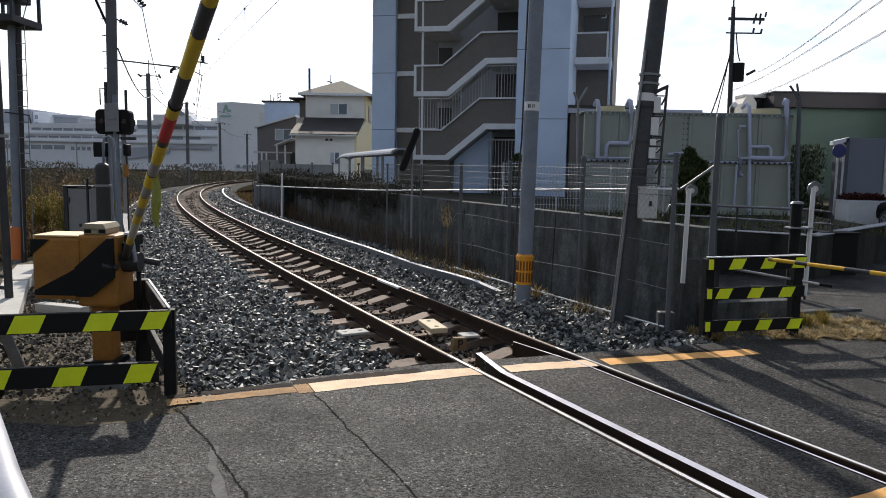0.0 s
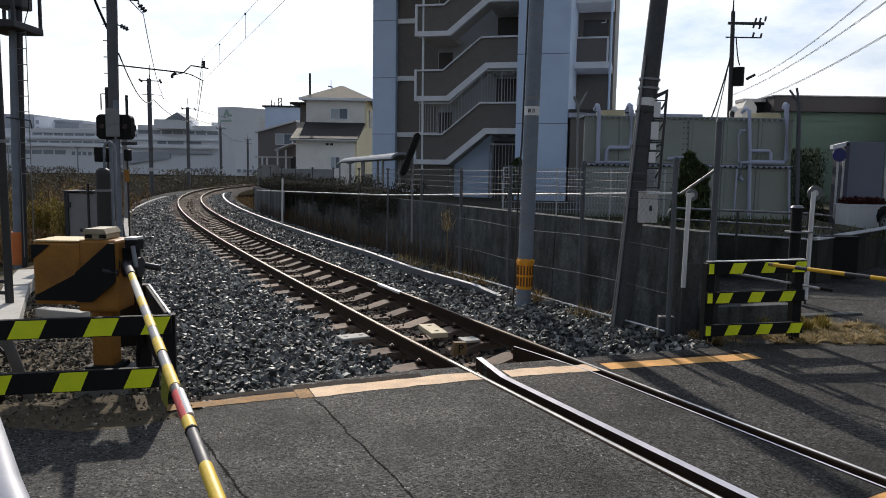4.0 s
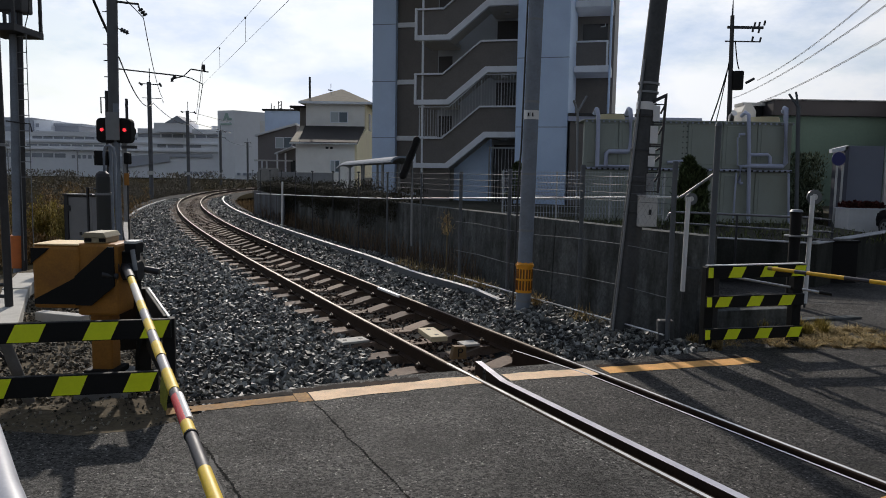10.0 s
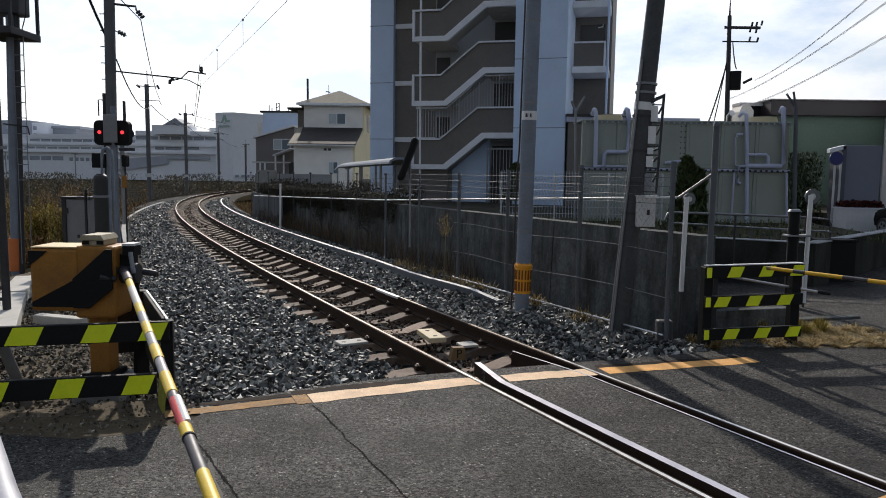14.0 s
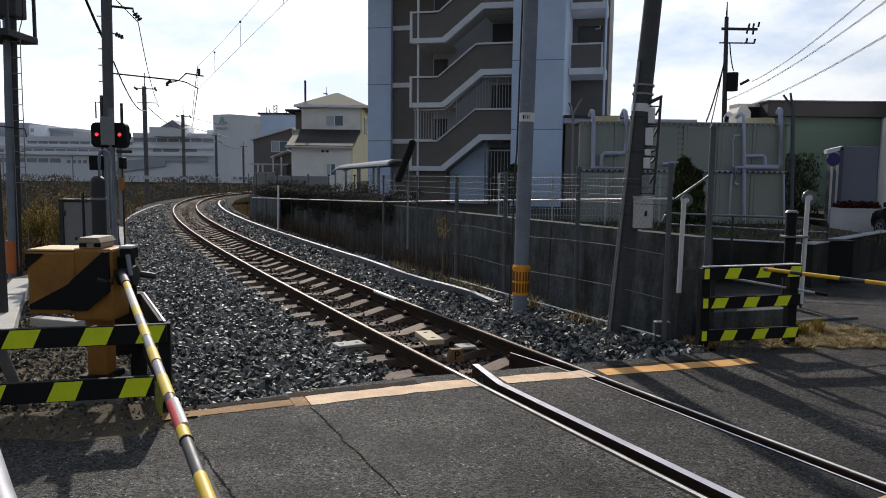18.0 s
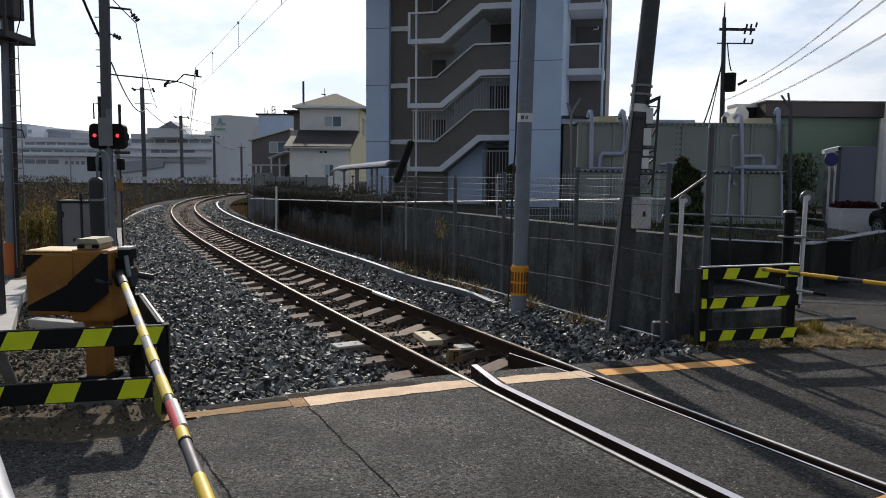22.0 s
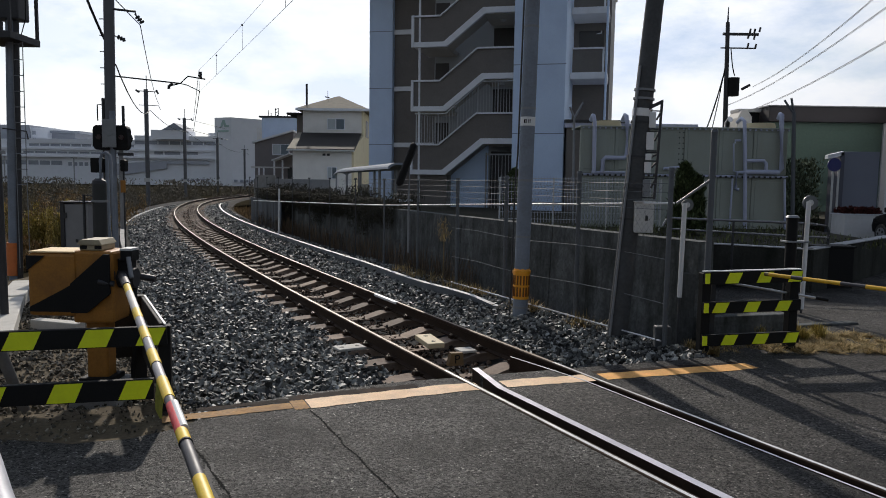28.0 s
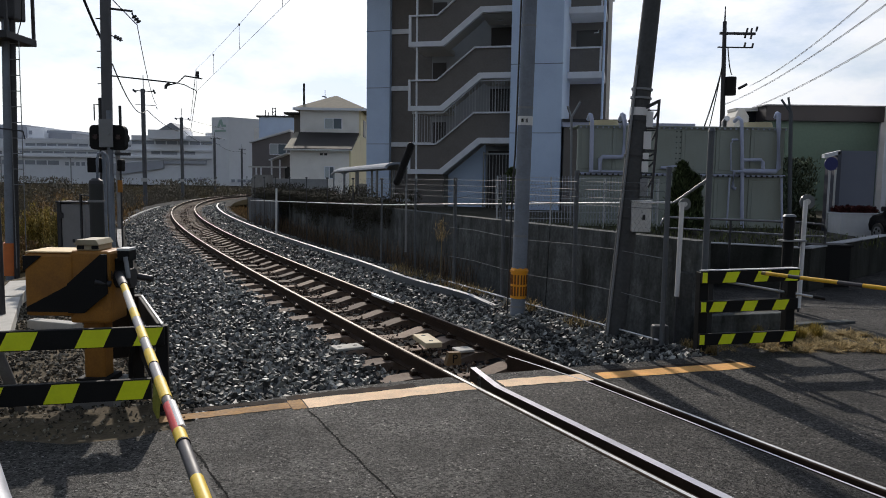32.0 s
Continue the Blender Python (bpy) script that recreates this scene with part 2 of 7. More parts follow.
    t.links.new(bp.outputs[0], p.inputs["Normal"])
    return m


ASPHALT = asphalt("asphalt", (0.076, 0.073, 0.067), (0.032, 0.031, 0.0285))
PATCH = asphalt("asphalt_patch", (0.054, 0.05, 0.045), (0.028, 0.0265, 0.024))
TAR = material("tar", (0.012, 0.012, 0.012), 0.95, vary=0.3, scale=5, spec=0.05)
DIRT = material("dirt", (0.115, 0.092, 0.06), 0.95, vary=0.45, scale=2.5, bump=0.8, fine=40, dirt=((0.075, 0.062, 0.044), 0.8), spec=0.1)
SCRUB_EARTH = material("scrub_earth", (0.034, 0.029, 0.019), 0.95, vary=0.4, scale=0.5, bump=0.6, fine=9, dirt=((0.026, 0.026, 0.014), 0.8), spec=0.0)
BROWN_EDGE = material("brown_edge_strip", (0.36, 0.195, 0.06), 0.85, vary=0.55, scale=9, bump=0.4, fine=50, dirt=((0.16, 0.08, 0.03), 0.7))
# the edge line's orange, paled to peach to put sun glare into it
ORANGE_GLARE = material("orange_glare_paint", (0.86, 0.625, 0.41), 0.8, vary=0.3, scale=5, bump=0.3, fine=70, dirt=((0.6, 0.36, 0.18), 0.5), spec=0.3)
ORANGE_STRONG = material("strong_orange_paint", (0.8, 0.42, 0.13), 0.8, vary=0.3, scale=5, bump=0.3, fine=70, dirt=((0.5, 0.24, 0.08), 0.6), spec=0.3)
STONE = material("ballast_stone", (0.162, 0.163, 0.148), 0.56, vary=0.4, scale=14, bump=0.25, fine=90, island=0.9, spec=0.35)
RUST_STAINED = material("rust_stained_asphalt", (0.02, 0.014, 0.011), 0.95, vary=0.5, scale=9, bump=1.0, fine=60, dirt=((0.07, 0.032, 0.013), 0.6), spec=0.15)
RUSTY_STONE = material("rusty_ballast_stone", (0.075, 0.05, 0.034), 0.85, vary=0.3, scale=14, bump=0.5, fine=90, island=0.8, spec=0.2)
BALLAST_BED = material("ballast_bed", (0.045, 0.044, 0.042), 0.95, vary=0.6, scale=9, bump=1.0, fine=30, spec=0.03)
RAIL_RUST = material("rail_rust", (0.04, 0.025, 0.0165), 0.9, vary=0.35, scale=7, bump=0.4, fine=60, spec=0.15)
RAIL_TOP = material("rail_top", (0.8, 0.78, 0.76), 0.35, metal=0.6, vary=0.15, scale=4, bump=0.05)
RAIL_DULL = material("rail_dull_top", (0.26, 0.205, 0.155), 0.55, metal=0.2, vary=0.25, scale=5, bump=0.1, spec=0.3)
HANDRAIL_STEEL = material("dark_galvanised_rail", (0.2, 0.2, 0.205), 0.25, metal=0.6, vary=0.15, scale=8, bump=0.05)
SLEEPER = material("concrete_sleeper", (0.23, 0.17, 0.125), 0.88, vary=0.3, scale=7, bump=0.4, fine=50, obj=0.45, dirt=((0.075, 0.043, 0.028), 0.88))
PALE_CONCRETE = material("pale_concrete", (0.52, 0.5, 0.45), 0.85, vary=0.16, scale=4, bump=0.35, fine=60, dirt=((0.3, 0.28, 0.24), 0.5))
CONCRETE = material("concrete", (0.33, 0.325, 0.31), 0.85, vary=0.18, scale=2.5, bump=0.3, fine=50, dirt=((0.15, 0.145, 0.13), 0.7))
WALL_STAINED = material("stained_concrete", (0.135, 0.143, 0.142), 0.92, vary=0.5, scale=4.5, bump=0.4, fine=24, dirt=((0.03, 0.032, 0.027), 0.9), streak=1.5, spec=0.1)
GALV_BRIGHT = material("bright_galvanised_steel", (0.55, 0.56, 0.57), 0.4, metal=0.6, vary=0.12, scale=8, bump=0.08)
GALV = material("galvanised_steel", (0.24, 0.25, 0.26), 0.5, metal=0.25, vary=0.15, scale=8, bump=0.1)
GREY_POLE = material("grey_concrete_pole", (0.34, 0.345, 0.35), 0.8, vary=0.15, scale=3, bump=0.25, fine=40, dirt=((0.2, 0.2, 0.2), 0.5))
TAR_POLE = material("tarred_pole", (0.058, 0.061, 0.063), 0.65, vary=0.35, scale=5, bump=0.4, fine=30)
DARK_STEEL = material("dark_steel", (0.045, 0.045, 0.048), 0.55, metal=0.3, vary=0.3, scale=8, bump=0.15)
BLACK = material("black_paint", (0.012, 0.012, 0.012), 0.7, vary=0.3, scale=6, bump=0.15, spec=0.2)
HAZARD_YELLOW = material("hazard_yellow_sheet", (0.88, 0.98, 0.015), 0.45, vary=0.06, scale=8, bump=0.05, dirt=((0.55, 0.66, 0.03), 0.2))
ORANGE_YELLOW = material("machine_yellow", (0.36, 0.155, 0.019), 0.6, vary=0.25, scale=5, bump=0.2, dirt=((0.17, 0.075, 0.018), 0.8))
ARM_YELLOW = material("arm_yellow", (0.8, 0.55, 0.03), 0.55, vary=0.12, scale=9, bump=0.08)
ARM_BLACK = material("arm_black", (0.045, 0.042, 0.05), 0.55, vary=0.2, scale=9, bump=0.08)
ARM_RED = material("arm_red", (0.62, 0.03, 0.035), 0.55, vary=0.12, scale=9, bump=0.05)
WHITE_PAINT = material("white_paint", (0.8, 0.8, 0.79), 0.45, vary=0.08, scale=4, bump=0.08, dirt=((0.55, 0.53, 0.48), 0.4))
OFF_WHITE = material("off_white_panel", (0.62, 0.62, 0.6), 0.6, vary=0.08, scale=3, bump=0.1)
RUBBER = material("black_rubber", (0.03, 0.03, 0.03), 0.8, vary=0.3, scale=10, bump=0.2)
ORANGE_PLASTIC = material("orange_plastic", (0.9, 0.38, 0.02), 0.45, vary=0.12, scale=10, bump=0.1)


# ======== mesh helpers ========
def part(name, bm, mat, parent=None, label="", smooth=False):
    me = bpy.data.meshes.new(name)
    bm.to_mesh(me)
    bm.free()
    mats = mat if isinstance(mat, (list, tuple)) else [mat]
    for m in mats:
        me.materials.append(m)
    if smooth:
        me.polygons.foreach_set("use_smooth", [True] * len(me.polygons))
    ob = new(name, me)
    if parent:
        ob.parent = parent
    if label:
        ob["label"] = label
    return ob


def shared(name, me, parent, m=None):
    ob = new(name, me)
    ob.parent = parent
    if m is not None:
        ob.matrix_basis = m
    return ob


def thing(name, x, y, z=0.0, rz=0.0, label="", category="", group="", kind=""):
    ob = new(name)
    ob.empty_display_size = 0.2
    ob.matrix_basis = pose(x, y, z, 0, 0, rz)
    return tagged(ob, label, category, group, kind)


def box(bm, x0, x1, y0, y1, z0, z1, m=None, bevel=0.0, mi=0):
    c = Matrix.Translation(((x0 + x1) / 2, (y0 + y1) / 2, (z0 + z1) / 2)) @ Matrix.Diagonal((x1 - x0, y1 - y0, z1 - z0, 1))
    r = bmesh.ops.create_cube(bm, size=1, matrix=c)
    vs = r["verts"]
    if bevel:
        es = list({e for v in vs for e in v.link_edges})
        rb = bmesh.ops.bevel(bm, geom=es, offset=bevel, segments=2, affect="EDGES", profile=0.5)
        vs = list({v for f in rb["faces"] for v in f.verts} | {v for v in vs if v.is_valid})
    if mi:
        for f in {f for v in vs for f in v.link_faces}:
            f.material_index = mi
    if m is not None:
        bmesh.ops.transform(bm, matrix=m, verts=vs)
    return bm


def B(*a, **k):
    return box(bmesh.new(), *a, **k)


def tube(bm, pts, r, seg=8, r2=None, caps=True, mi=0):
    """A round bar along points; r2: the radius at its end."""
    pts = [Vector(p) for p in pts]
    n = len(pts)
    rings = []
    for i, p in enumerate(pts):
        a = pts[max(0, i - 1)]
        b = pts[min(n - 1, i + 1)]
        q = (b - a).to_track_quat("Z", "Y").to_matrix()
        rr = r if r2 is None else r + (r2 - r) * i / (n - 1)
        rings.append([bm.verts.new(p + q @ Vector((rr * math.cos(2 * math.pi * k / seg), rr * math.sin(2 * math.pi * k / seg), 0))) for k in range(seg)])
    for i in range(n - 1):
        for k in range(seg):
            f = bm.faces.new((rings[i][k], rings[i][(k + 1) % seg], rings[i + 1][(k + 1) % seg], rings[i + 1][k]))
            f.material_index = mi
            f.smooth = seg > 6
    if caps:
        for ends in (rings[0][::-1], rings[-1]):
            bm.faces.new([bm.verts.new(v.co) for v in ends]).material_index = mi
    return bm


def T(pts, r, seg=8, r2=None):
    return tube(bmesh.new(), pts, r, seg, r2)


def prism(bm, poly, z0, z1, m=None, mi=0):
    """An upright prism over a polygon given counter-clockwise; m turns it into place."""
    lo = [bm.verts.new((x, y, z0)) for x, y in poly]
    hi = [bm.verts.new((x, y, z1)) for x, y in poly]
    fs = [bm.faces.new(lo[::-1]), bm.faces.new(hi)]
    n = len(poly)
    for i in range(n):
        fs.append(bm.faces.new((lo[i], lo[(i + 1) % n], hi[(i + 1) % n], hi[i])))
    for f in fs:
        f.material_index = mi
    if m is not None:
        bmesh.ops.transform(bm, matrix=m, verts=lo + hi)
    return bm


# stands a polygon of (across, up) upright: across along x, up along z, thickness along y
UPRIGHT = Matrix(((1, 0, 0, 0), (0, 0, -1, 0), (0, 1, 0, 0), (0, 0, 0, 1)))


def sweep(bm, stations, profile, closed=True, mi=None):
    """profile (across, up) carried along stations (x, y, z, heading)."""
    rings = []
    for x, y, z, h in stations:
        c, s = math.cos(h), math.sin(h)
        rings.append([bm.verts.new((x + a * c, y + a * s, z + u)) for a, u in profile])
    n = len(profile)
    for i in range(len(rings) - 1):
        for k in range(n if closed else n - 1):
            f = bm.faces.new((rings[i][k], rings[i + 1][k], rings[i + 1][(k + 1) % n], rings[i][(k + 1) % n]))
            if mi:
                f.material_index = mi[k]
    if closed:
        bm.faces.new(rings[0])
        bm.faces.new(rings[-1][::-1])
    bmesh.ops.recalc_face_normals(bm, faces=bm.faces[:])
    return bm


# ======== the track's line ========
# heading to the left of +Y; it bends to the right, tighter with the distance
TRACK = []
_h, _x, _y, _s = 0.4817, 0.0, 0.0, -14.0
for _i in range(1240):
    TRACK.append((_s, _x, _y, _h))
    _k = 0.01442 * min(1.0, max(0.0, (_s + 6.45) / 92.67))
    _h -= _k * 0.1
    _x -= math.sin(_h) * 0.1
    _y += math.cos(_h) * 0.1
    _s += 0.1
_o = TRACK[140]
TRACK = [(s, x - _o[1] + 1.991, y - _o[2] + 4.3, h) for s, x, y, h in TRACK]


def on_track(s, off=0.0, z=0.0):
    """The place off metres to the right of the track's middle, s metres along it."""
    f = (s + 14.0) * 10
    i = max(0, min(len(TRACK) - 2, int(f)))
    f -= i
    a, b = TRACK[i], TRACK[i + 1]
    x, y, h = (a[k] + (b[k] - a[k]) * f for k in (1, 2, 3))
    return x + off * math.cos(h), y + off * math.sin(h), z, h


def along(s0, s1, step, off=0.0, z=0.0):
    n = max(1, int(round((s1 - s0) / step)))
    return [on_track(s0 + (s1 - s0) * i / n, off, z) for i in range(n + 1)]


# the road's far edge, a straight line across the track
EDGE_P, EDGE_D = (0.35, 6.62), (0.946, 0.324)


def edge_s(off, shift=0.0):
    """How far along the track the road's edge lies at that offset."""
    lo, hi = -8.0, 10.0
    nx, ny = -EDGE_D[1], EDGE_D[0]
    for _ in range(40):
        mid = (lo + hi) / 2
        x, y, _z, _h = on_track(mid, off)
        if (x - EDGE_P[0]) * nx + (y - EDGE_P[1]) * ny < shift:
            lo = mid
        else:
            hi = mid
    return lo


def edge_point(a, shift=0.0):
    return EDGE_P[0] + EDGE_D[0] * a - EDGE_D[1] * shift, EDGE_P[1] + EDGE_D[1] * a + EDGE_D[0] * shift
# ======== ground, road ========
def setting(ob, label, category):
    return tagged(ob, label, category, kind="structure")


def ground_height(x, y):
    """Flat by the crossing, a little lower out on the scrub beyond the track."""
    z = -0.3
    if x < -7.0 and y > 12:
        z -= min(1.0, (-7.0 - x) * 0.08)
    return z


bm = bmesh.new()
xs = [-900, -500, -260, -150, -100, -70, -50, -40, -32, -26, -22, -18, -15, -12, -10, -8, -7, -6, -5, -4, -3, -2, 0, 2, 4, 8, 14, 24, 40, 80, 160, 400, 900]
ys = [-400, -150, -60, -25, -10, -4, 0, 3, 5, 6, 7, 8, 9, 10, 12, 14, 17, 20, 24, 28, 33, 40, 50, 62, 80, 110, 160, 250, 500, 1200]
grid = [[bm.verts.new((x, y, ground_height(x, y) + (random.uniform(-0.05, 0.05) if abs(x) < 30 and y > 8 else 0))) for x in xs] for y in ys]
for j in range(len(ys) - 1):
    for i in range(len(xs) - 1):
        bm.faces.new((grid[j][i], grid[j][i + 1], grid[j + 1][i + 1], grid[j + 1][i]))
setting(part("ground", bm, SCRUB_EARTH), "flat brown earth and dry scrub ground", "ground")


def strip_between(offs, s_near, shift, z=0.0, thick=0.2):
    """A slab of the crossing between two offsets of the track, up to the road's far edge."""
    o0, o1 = offs
    e0, e1 = edge_s(o0, shift), edge_s(o1, shift)
    n = 16
    left = [on_track(s_near + (e0 - s_near) * i / n, o0)[:2] for i in range(n + 1)]
    right = [on_track(s_near + (e1 - s_near) * i / n, o1)[:2] for i in range(n + 1)]
    return prism(bmesh.new(), right + left[::-1], z - thick, z)


road = setting(new("road"), "worn grey asphalt road over the level crossing", "road")
near_s = -13.5
# middle of the track and both sides
part("crossing_slab", strip_between((-0.352, 0.415), near_s, 0.0), PATCH, road)
bm = bmesh.new()
lt = [on_track(near_s + (edge_s(-0.6, 0.0) - near_s) * i / 14, -0.604)[:2] for i in range(15)]
prism(bm, lt[::-1][:1] + [edge_point(-0.7), edge_point(-1.5, -0.1), edge_point(-2.2, -0.28), (-1.8, 5.22), (-1.88, 5.08), (-2.0, 4.98), (-2.12, 4.87), (-2.3, 4.82), (-2.45, 4.76), (-2.7, 4.8), (-3.0, 4.83), (-3.6, 4.6), (-7.5, 3.3), (-30, -4.4), (-30, -12), lt[0]] + lt[1:-1], -0.2, 0.0)
part("carriageway", bm, ASPHALT, road)
bm = bmesh.new()
rt = [on_track(near_s + (edge_s(0.6, 0.0) - near_s) * i / 14, 0.604)[:2] for i in range(15)]
prism(bm, [rt[0], (14, -8), (40, -6), (40, 33), (12.4, 26), (10.15, 19.6), (9.75, 15.6), (6.28, 12.15), (4.88, 12.98), (3.6, 9.1), edge_point(2.75)] + rt[::-1][:-1], -0.2, 0.0)
part("carriageway", bm, PATCH, road)


def wavy_strip(pts, w, z, seed, lo=0.85, hi=1.1):
    """A thin painted or tarred line with slightly uneven edges."""
    rnd = random.Random(seed)
    b = bmesh.new()
    prev = None
    for i in range(len(pts)):
        p = Vector(pts[i])
        d = (Vector(pts[min(i + 1, len(pts) - 1)]) - Vector(pts[max(i - 1, 0)])).normalized()
        nrm = Vector((-d.y, d.x))
        a = p + nrm * w * 0.5 * rnd.uniform(lo, hi)
        c = p - nrm * w * 0.5 * rnd.uniform(lo, hi)
        cur = (b.verts.new((a.x, a.y, z)), b.verts.new((c.x, c.y, z)))
        if prev:
            b.faces.new((prev[1], cur[1], cur[0], prev[0]))
        prev = cur
    return b


def line_shift(a):
    """The painted line bends away from the road's edge at its left end."""
    return -0.33 - 0.075 * max(0.0, -0.4 - a) - 0.035 * max(0.0, a - 0.2)


def line_points(a0, a1, n=14):
    return [edge_point(a0 + (a1 - a0) * i / n, line_shift(a0 + (a1 - a0) * i / n)) for i in range(n + 1)]


for a0, a1, w in ((-2.7, -1.74, 0.15), (-1.735, -1.62, 0.24), (-1.61, -0.1, 0.24), (0.13, 1.0, 0.22), (1.12, 2.8, 0.21)):
    part("orange_line", wavy_strip(line_points(a0, a1), w, 0.004, int(a0 * 10) + 50), BROWN_EDGE if a0 < -1.7 else ORANGE_STRONG if a0 > 1 else ORANGE_GLARE, road, "worn orange painted edge line")


for a0, a1, w in ((-2.7, -1.74, 0.1), (-1.735, -0.62, 0.16), (1.12, 2.75, 0.1)):
    pts = [edge_point(a0 + (a1 - a0) * i / 24, line_shift(a0 + (a1 - a0) * i / 24) + 0.1 + w * 0.5) for i in range(25)]
    part("stained_edge", wavy_strip(pts, w, 0.003, int(a0 * 10) + 90, 0.55, 1.2), RUST_STAINED, road, "rust-stained edge of the asphalt")
near_line = [(2.08 + 0.2 * i, 3.66 + 0.1 * i) for i in range(20)]
part("orange_line", wavy_strip(near_line, 0.22, 0.004, 77), ORANGE_STRONG, road, "worn orange painted edge line")


def crooked(p, q, n, amp, seed):
    rnd = random.Random(seed)
    a, b = rnd.uniform(0, 6), rnd.uniform(0, 6)
    bend = [amp * (math.sin(a + 4.1 * i / n) + 0.5 * math.sin(b + 11.3 * i / n)) + rnd.uniform(-amp, amp) * 0.4 for i in range(n + 1)]
    bend = [v - bend[0] + (bend[0] - bend[n]) * i / n for i, v in enumerate(bend)]
    return [(p[0] + (q[0] - p[0]) * i / n + bend[i], p[1] + (q[1] - p[1]) * i / n) for i in range(n + 1)]


for i, (p, q) in enumerate((((-0.99, 5.54), (-0.634, 4.81)), ((-0.634, 4.81), (-0.217, 4.0)), ((-0.217, 4.0), (0.9, 1.0)), ((-1.95, 5.2), (-1.55, 4.62)), ((-1.55, 4.62), (-1.05, 3.8)), ((-1.05, 3.8), (-0.3, 1.4)))):
    part("crack", wavy_strip(crooked(p, q, 70, 0.012, i), 0.008 if i < 3 else 0.01, 0.003, i, 0.1, 2.6), TAR, road, "dark crack in the asphalt")
part("asphalt_patch", wavy_strip(crooked((-1.42, 4.45), (-1.1, 3.6), 8, 0.02, 9), 0.06, 0.0025, 3, 0.3, 1.6), material("mortar_smear", (0.12, 0.115, 0.107), 0.95, vary=0.5, scale=12, bump=0.8, dirt=((0.04, 0.038, 0.035), 0.9)), road, "pale mortar smear")

# ======== rails, sleepers, ballast ========
RAIL_PROFILE = [(-0.0625, -0.153), (0.0625, -0.153), (0.0625, -0.142), (0.012, -0.125), (0.009, -0.05), (0.0325, -0.036), (0.0325, -0.006), (0.027, -0.001), (0.014, 0.0), (-0.016, 0.0), (-0.027, -0.001), (-0.0325, -0.006), (-0.0325, -0.036), (-0.009, -0.05), (-0.012, -0.125), (-0.0625, -0.142)]
RAIL_FACES = [0, 0, 0, 0, 0, 0, 0, 0, 1, 0, 0, 0, 0, 0, 0, 0]
track = setting(new("railway_track"), "single narrow-gauge railway track curving away to the right", "railway track")
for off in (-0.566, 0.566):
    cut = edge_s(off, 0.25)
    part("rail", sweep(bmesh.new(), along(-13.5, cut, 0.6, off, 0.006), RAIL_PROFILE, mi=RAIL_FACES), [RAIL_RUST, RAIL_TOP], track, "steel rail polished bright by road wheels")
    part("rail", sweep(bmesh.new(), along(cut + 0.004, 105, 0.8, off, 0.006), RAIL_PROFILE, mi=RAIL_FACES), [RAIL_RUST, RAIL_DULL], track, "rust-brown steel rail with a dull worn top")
CHECK_TOP = material("check_rail_top", (0.6, 0.58, 0.62), 0.4, metal=0.5, vary=0.15, scale=4, bump=0.05)
# check rails through the crossing with flared ends
for sgn, s_end, flare in ((-1, 3.05, 0.13), (1, 3.3, 0.13)):
    mid = 0.39 if sgn < 0 else 0.43
    e = edge_s(sgn * mid, -0.42)
    w = 0.032 if sgn < 0 else 0.01
    st = along(-13.5, e, 0.8, sgn * mid, 0.005)
    st += [on_track(e + (s_end - e) * k / 3, sgn * (mid - flare * k / 3), 0.005) for k in (1, 2, 3)]
    part("check_rail", sweep(bmesh.new(), st, [(-w, -0.15), (w, -0.15), (w, 0.0), (-w, 0.0)], mi=[0, 0, 1, 0]), [RAIL_RUST, CHECK_TOP], track, "bright check rail beside the running rail")

part("flangeway_bed", sweep(bmesh.new(), along(-13.5, 2.0, 0.8, 0, -0.12), [(-0.6, -0.1), (0.6, -0.1), (0.6, 0.0), (-0.6, 0.0)]), RUBBER, track)


def sleeper_mesh():
    """A pre-stressed concrete sleeper: high rail seats, a hollowed middle, sloping ends."""
    b = bmesh.new()
    prof = [(-1.0, -0.19), (-1.0, -0.03), (-0.9, -0.012), (-0.72, 0.0), (-0.4, 0.0), (-0.12, -0.075), (0.12, -0.075), (0.4, 0.0), (0.72, 0.0), (0.9, -0.012), (1.0, -0.03), (1.0, -0.19)]
    lo = [b.verts.new((a, -0.12 if u > -0.1 else -0.14, u)) for a, u in prof]
    hi = [b.verts.new((a, 0.12 if u > -0.1 else 0.14, u)) for a, u in prof]
    b.faces.new(lo)
    b.faces.new(hi[::-1])
    for i in range(len(prof)):
        j = (i + 1) % len(prof)
        b.faces.new((lo[j], lo[i], hi[i], hi[j]))
    bmesh.ops.recalc_face_normals(b, faces=b.faces[:])
    me = bpy.data.meshes.new("sleeper")
    b.to_mesh(me)
    b.free()
    me.materials.append(SLEEPER)
    return me


def clip_mesh():
    b = bmesh.new()
    box(b, -0.07, 0.07, -0.06, 0.06, 0.0, 0.03)
    for sx in (-1, 1):
        box(b, sx * 0.095 - 0.03, sx * 0.095 + 0.03, -0.035, 0.035, 0.005, 0.045)
        tube(b, [(sx * 0.1, 0, 0.03), (sx * 0.1, 0, 0.07)], 0.011, 6, mi=1)
        box(b, sx * 0.1 - 0.017, sx * 0.1 + 0.017, -0.017, 0.017, 0.045, 0.055, mi=1)
    me = bpy.data.meshes.new("rail_fastening")
    b.to_mesh(me)
    b.free()
    me.materials.append(RAIL_RUST)
    me.materials.append(RAIL_DULL)
    return me


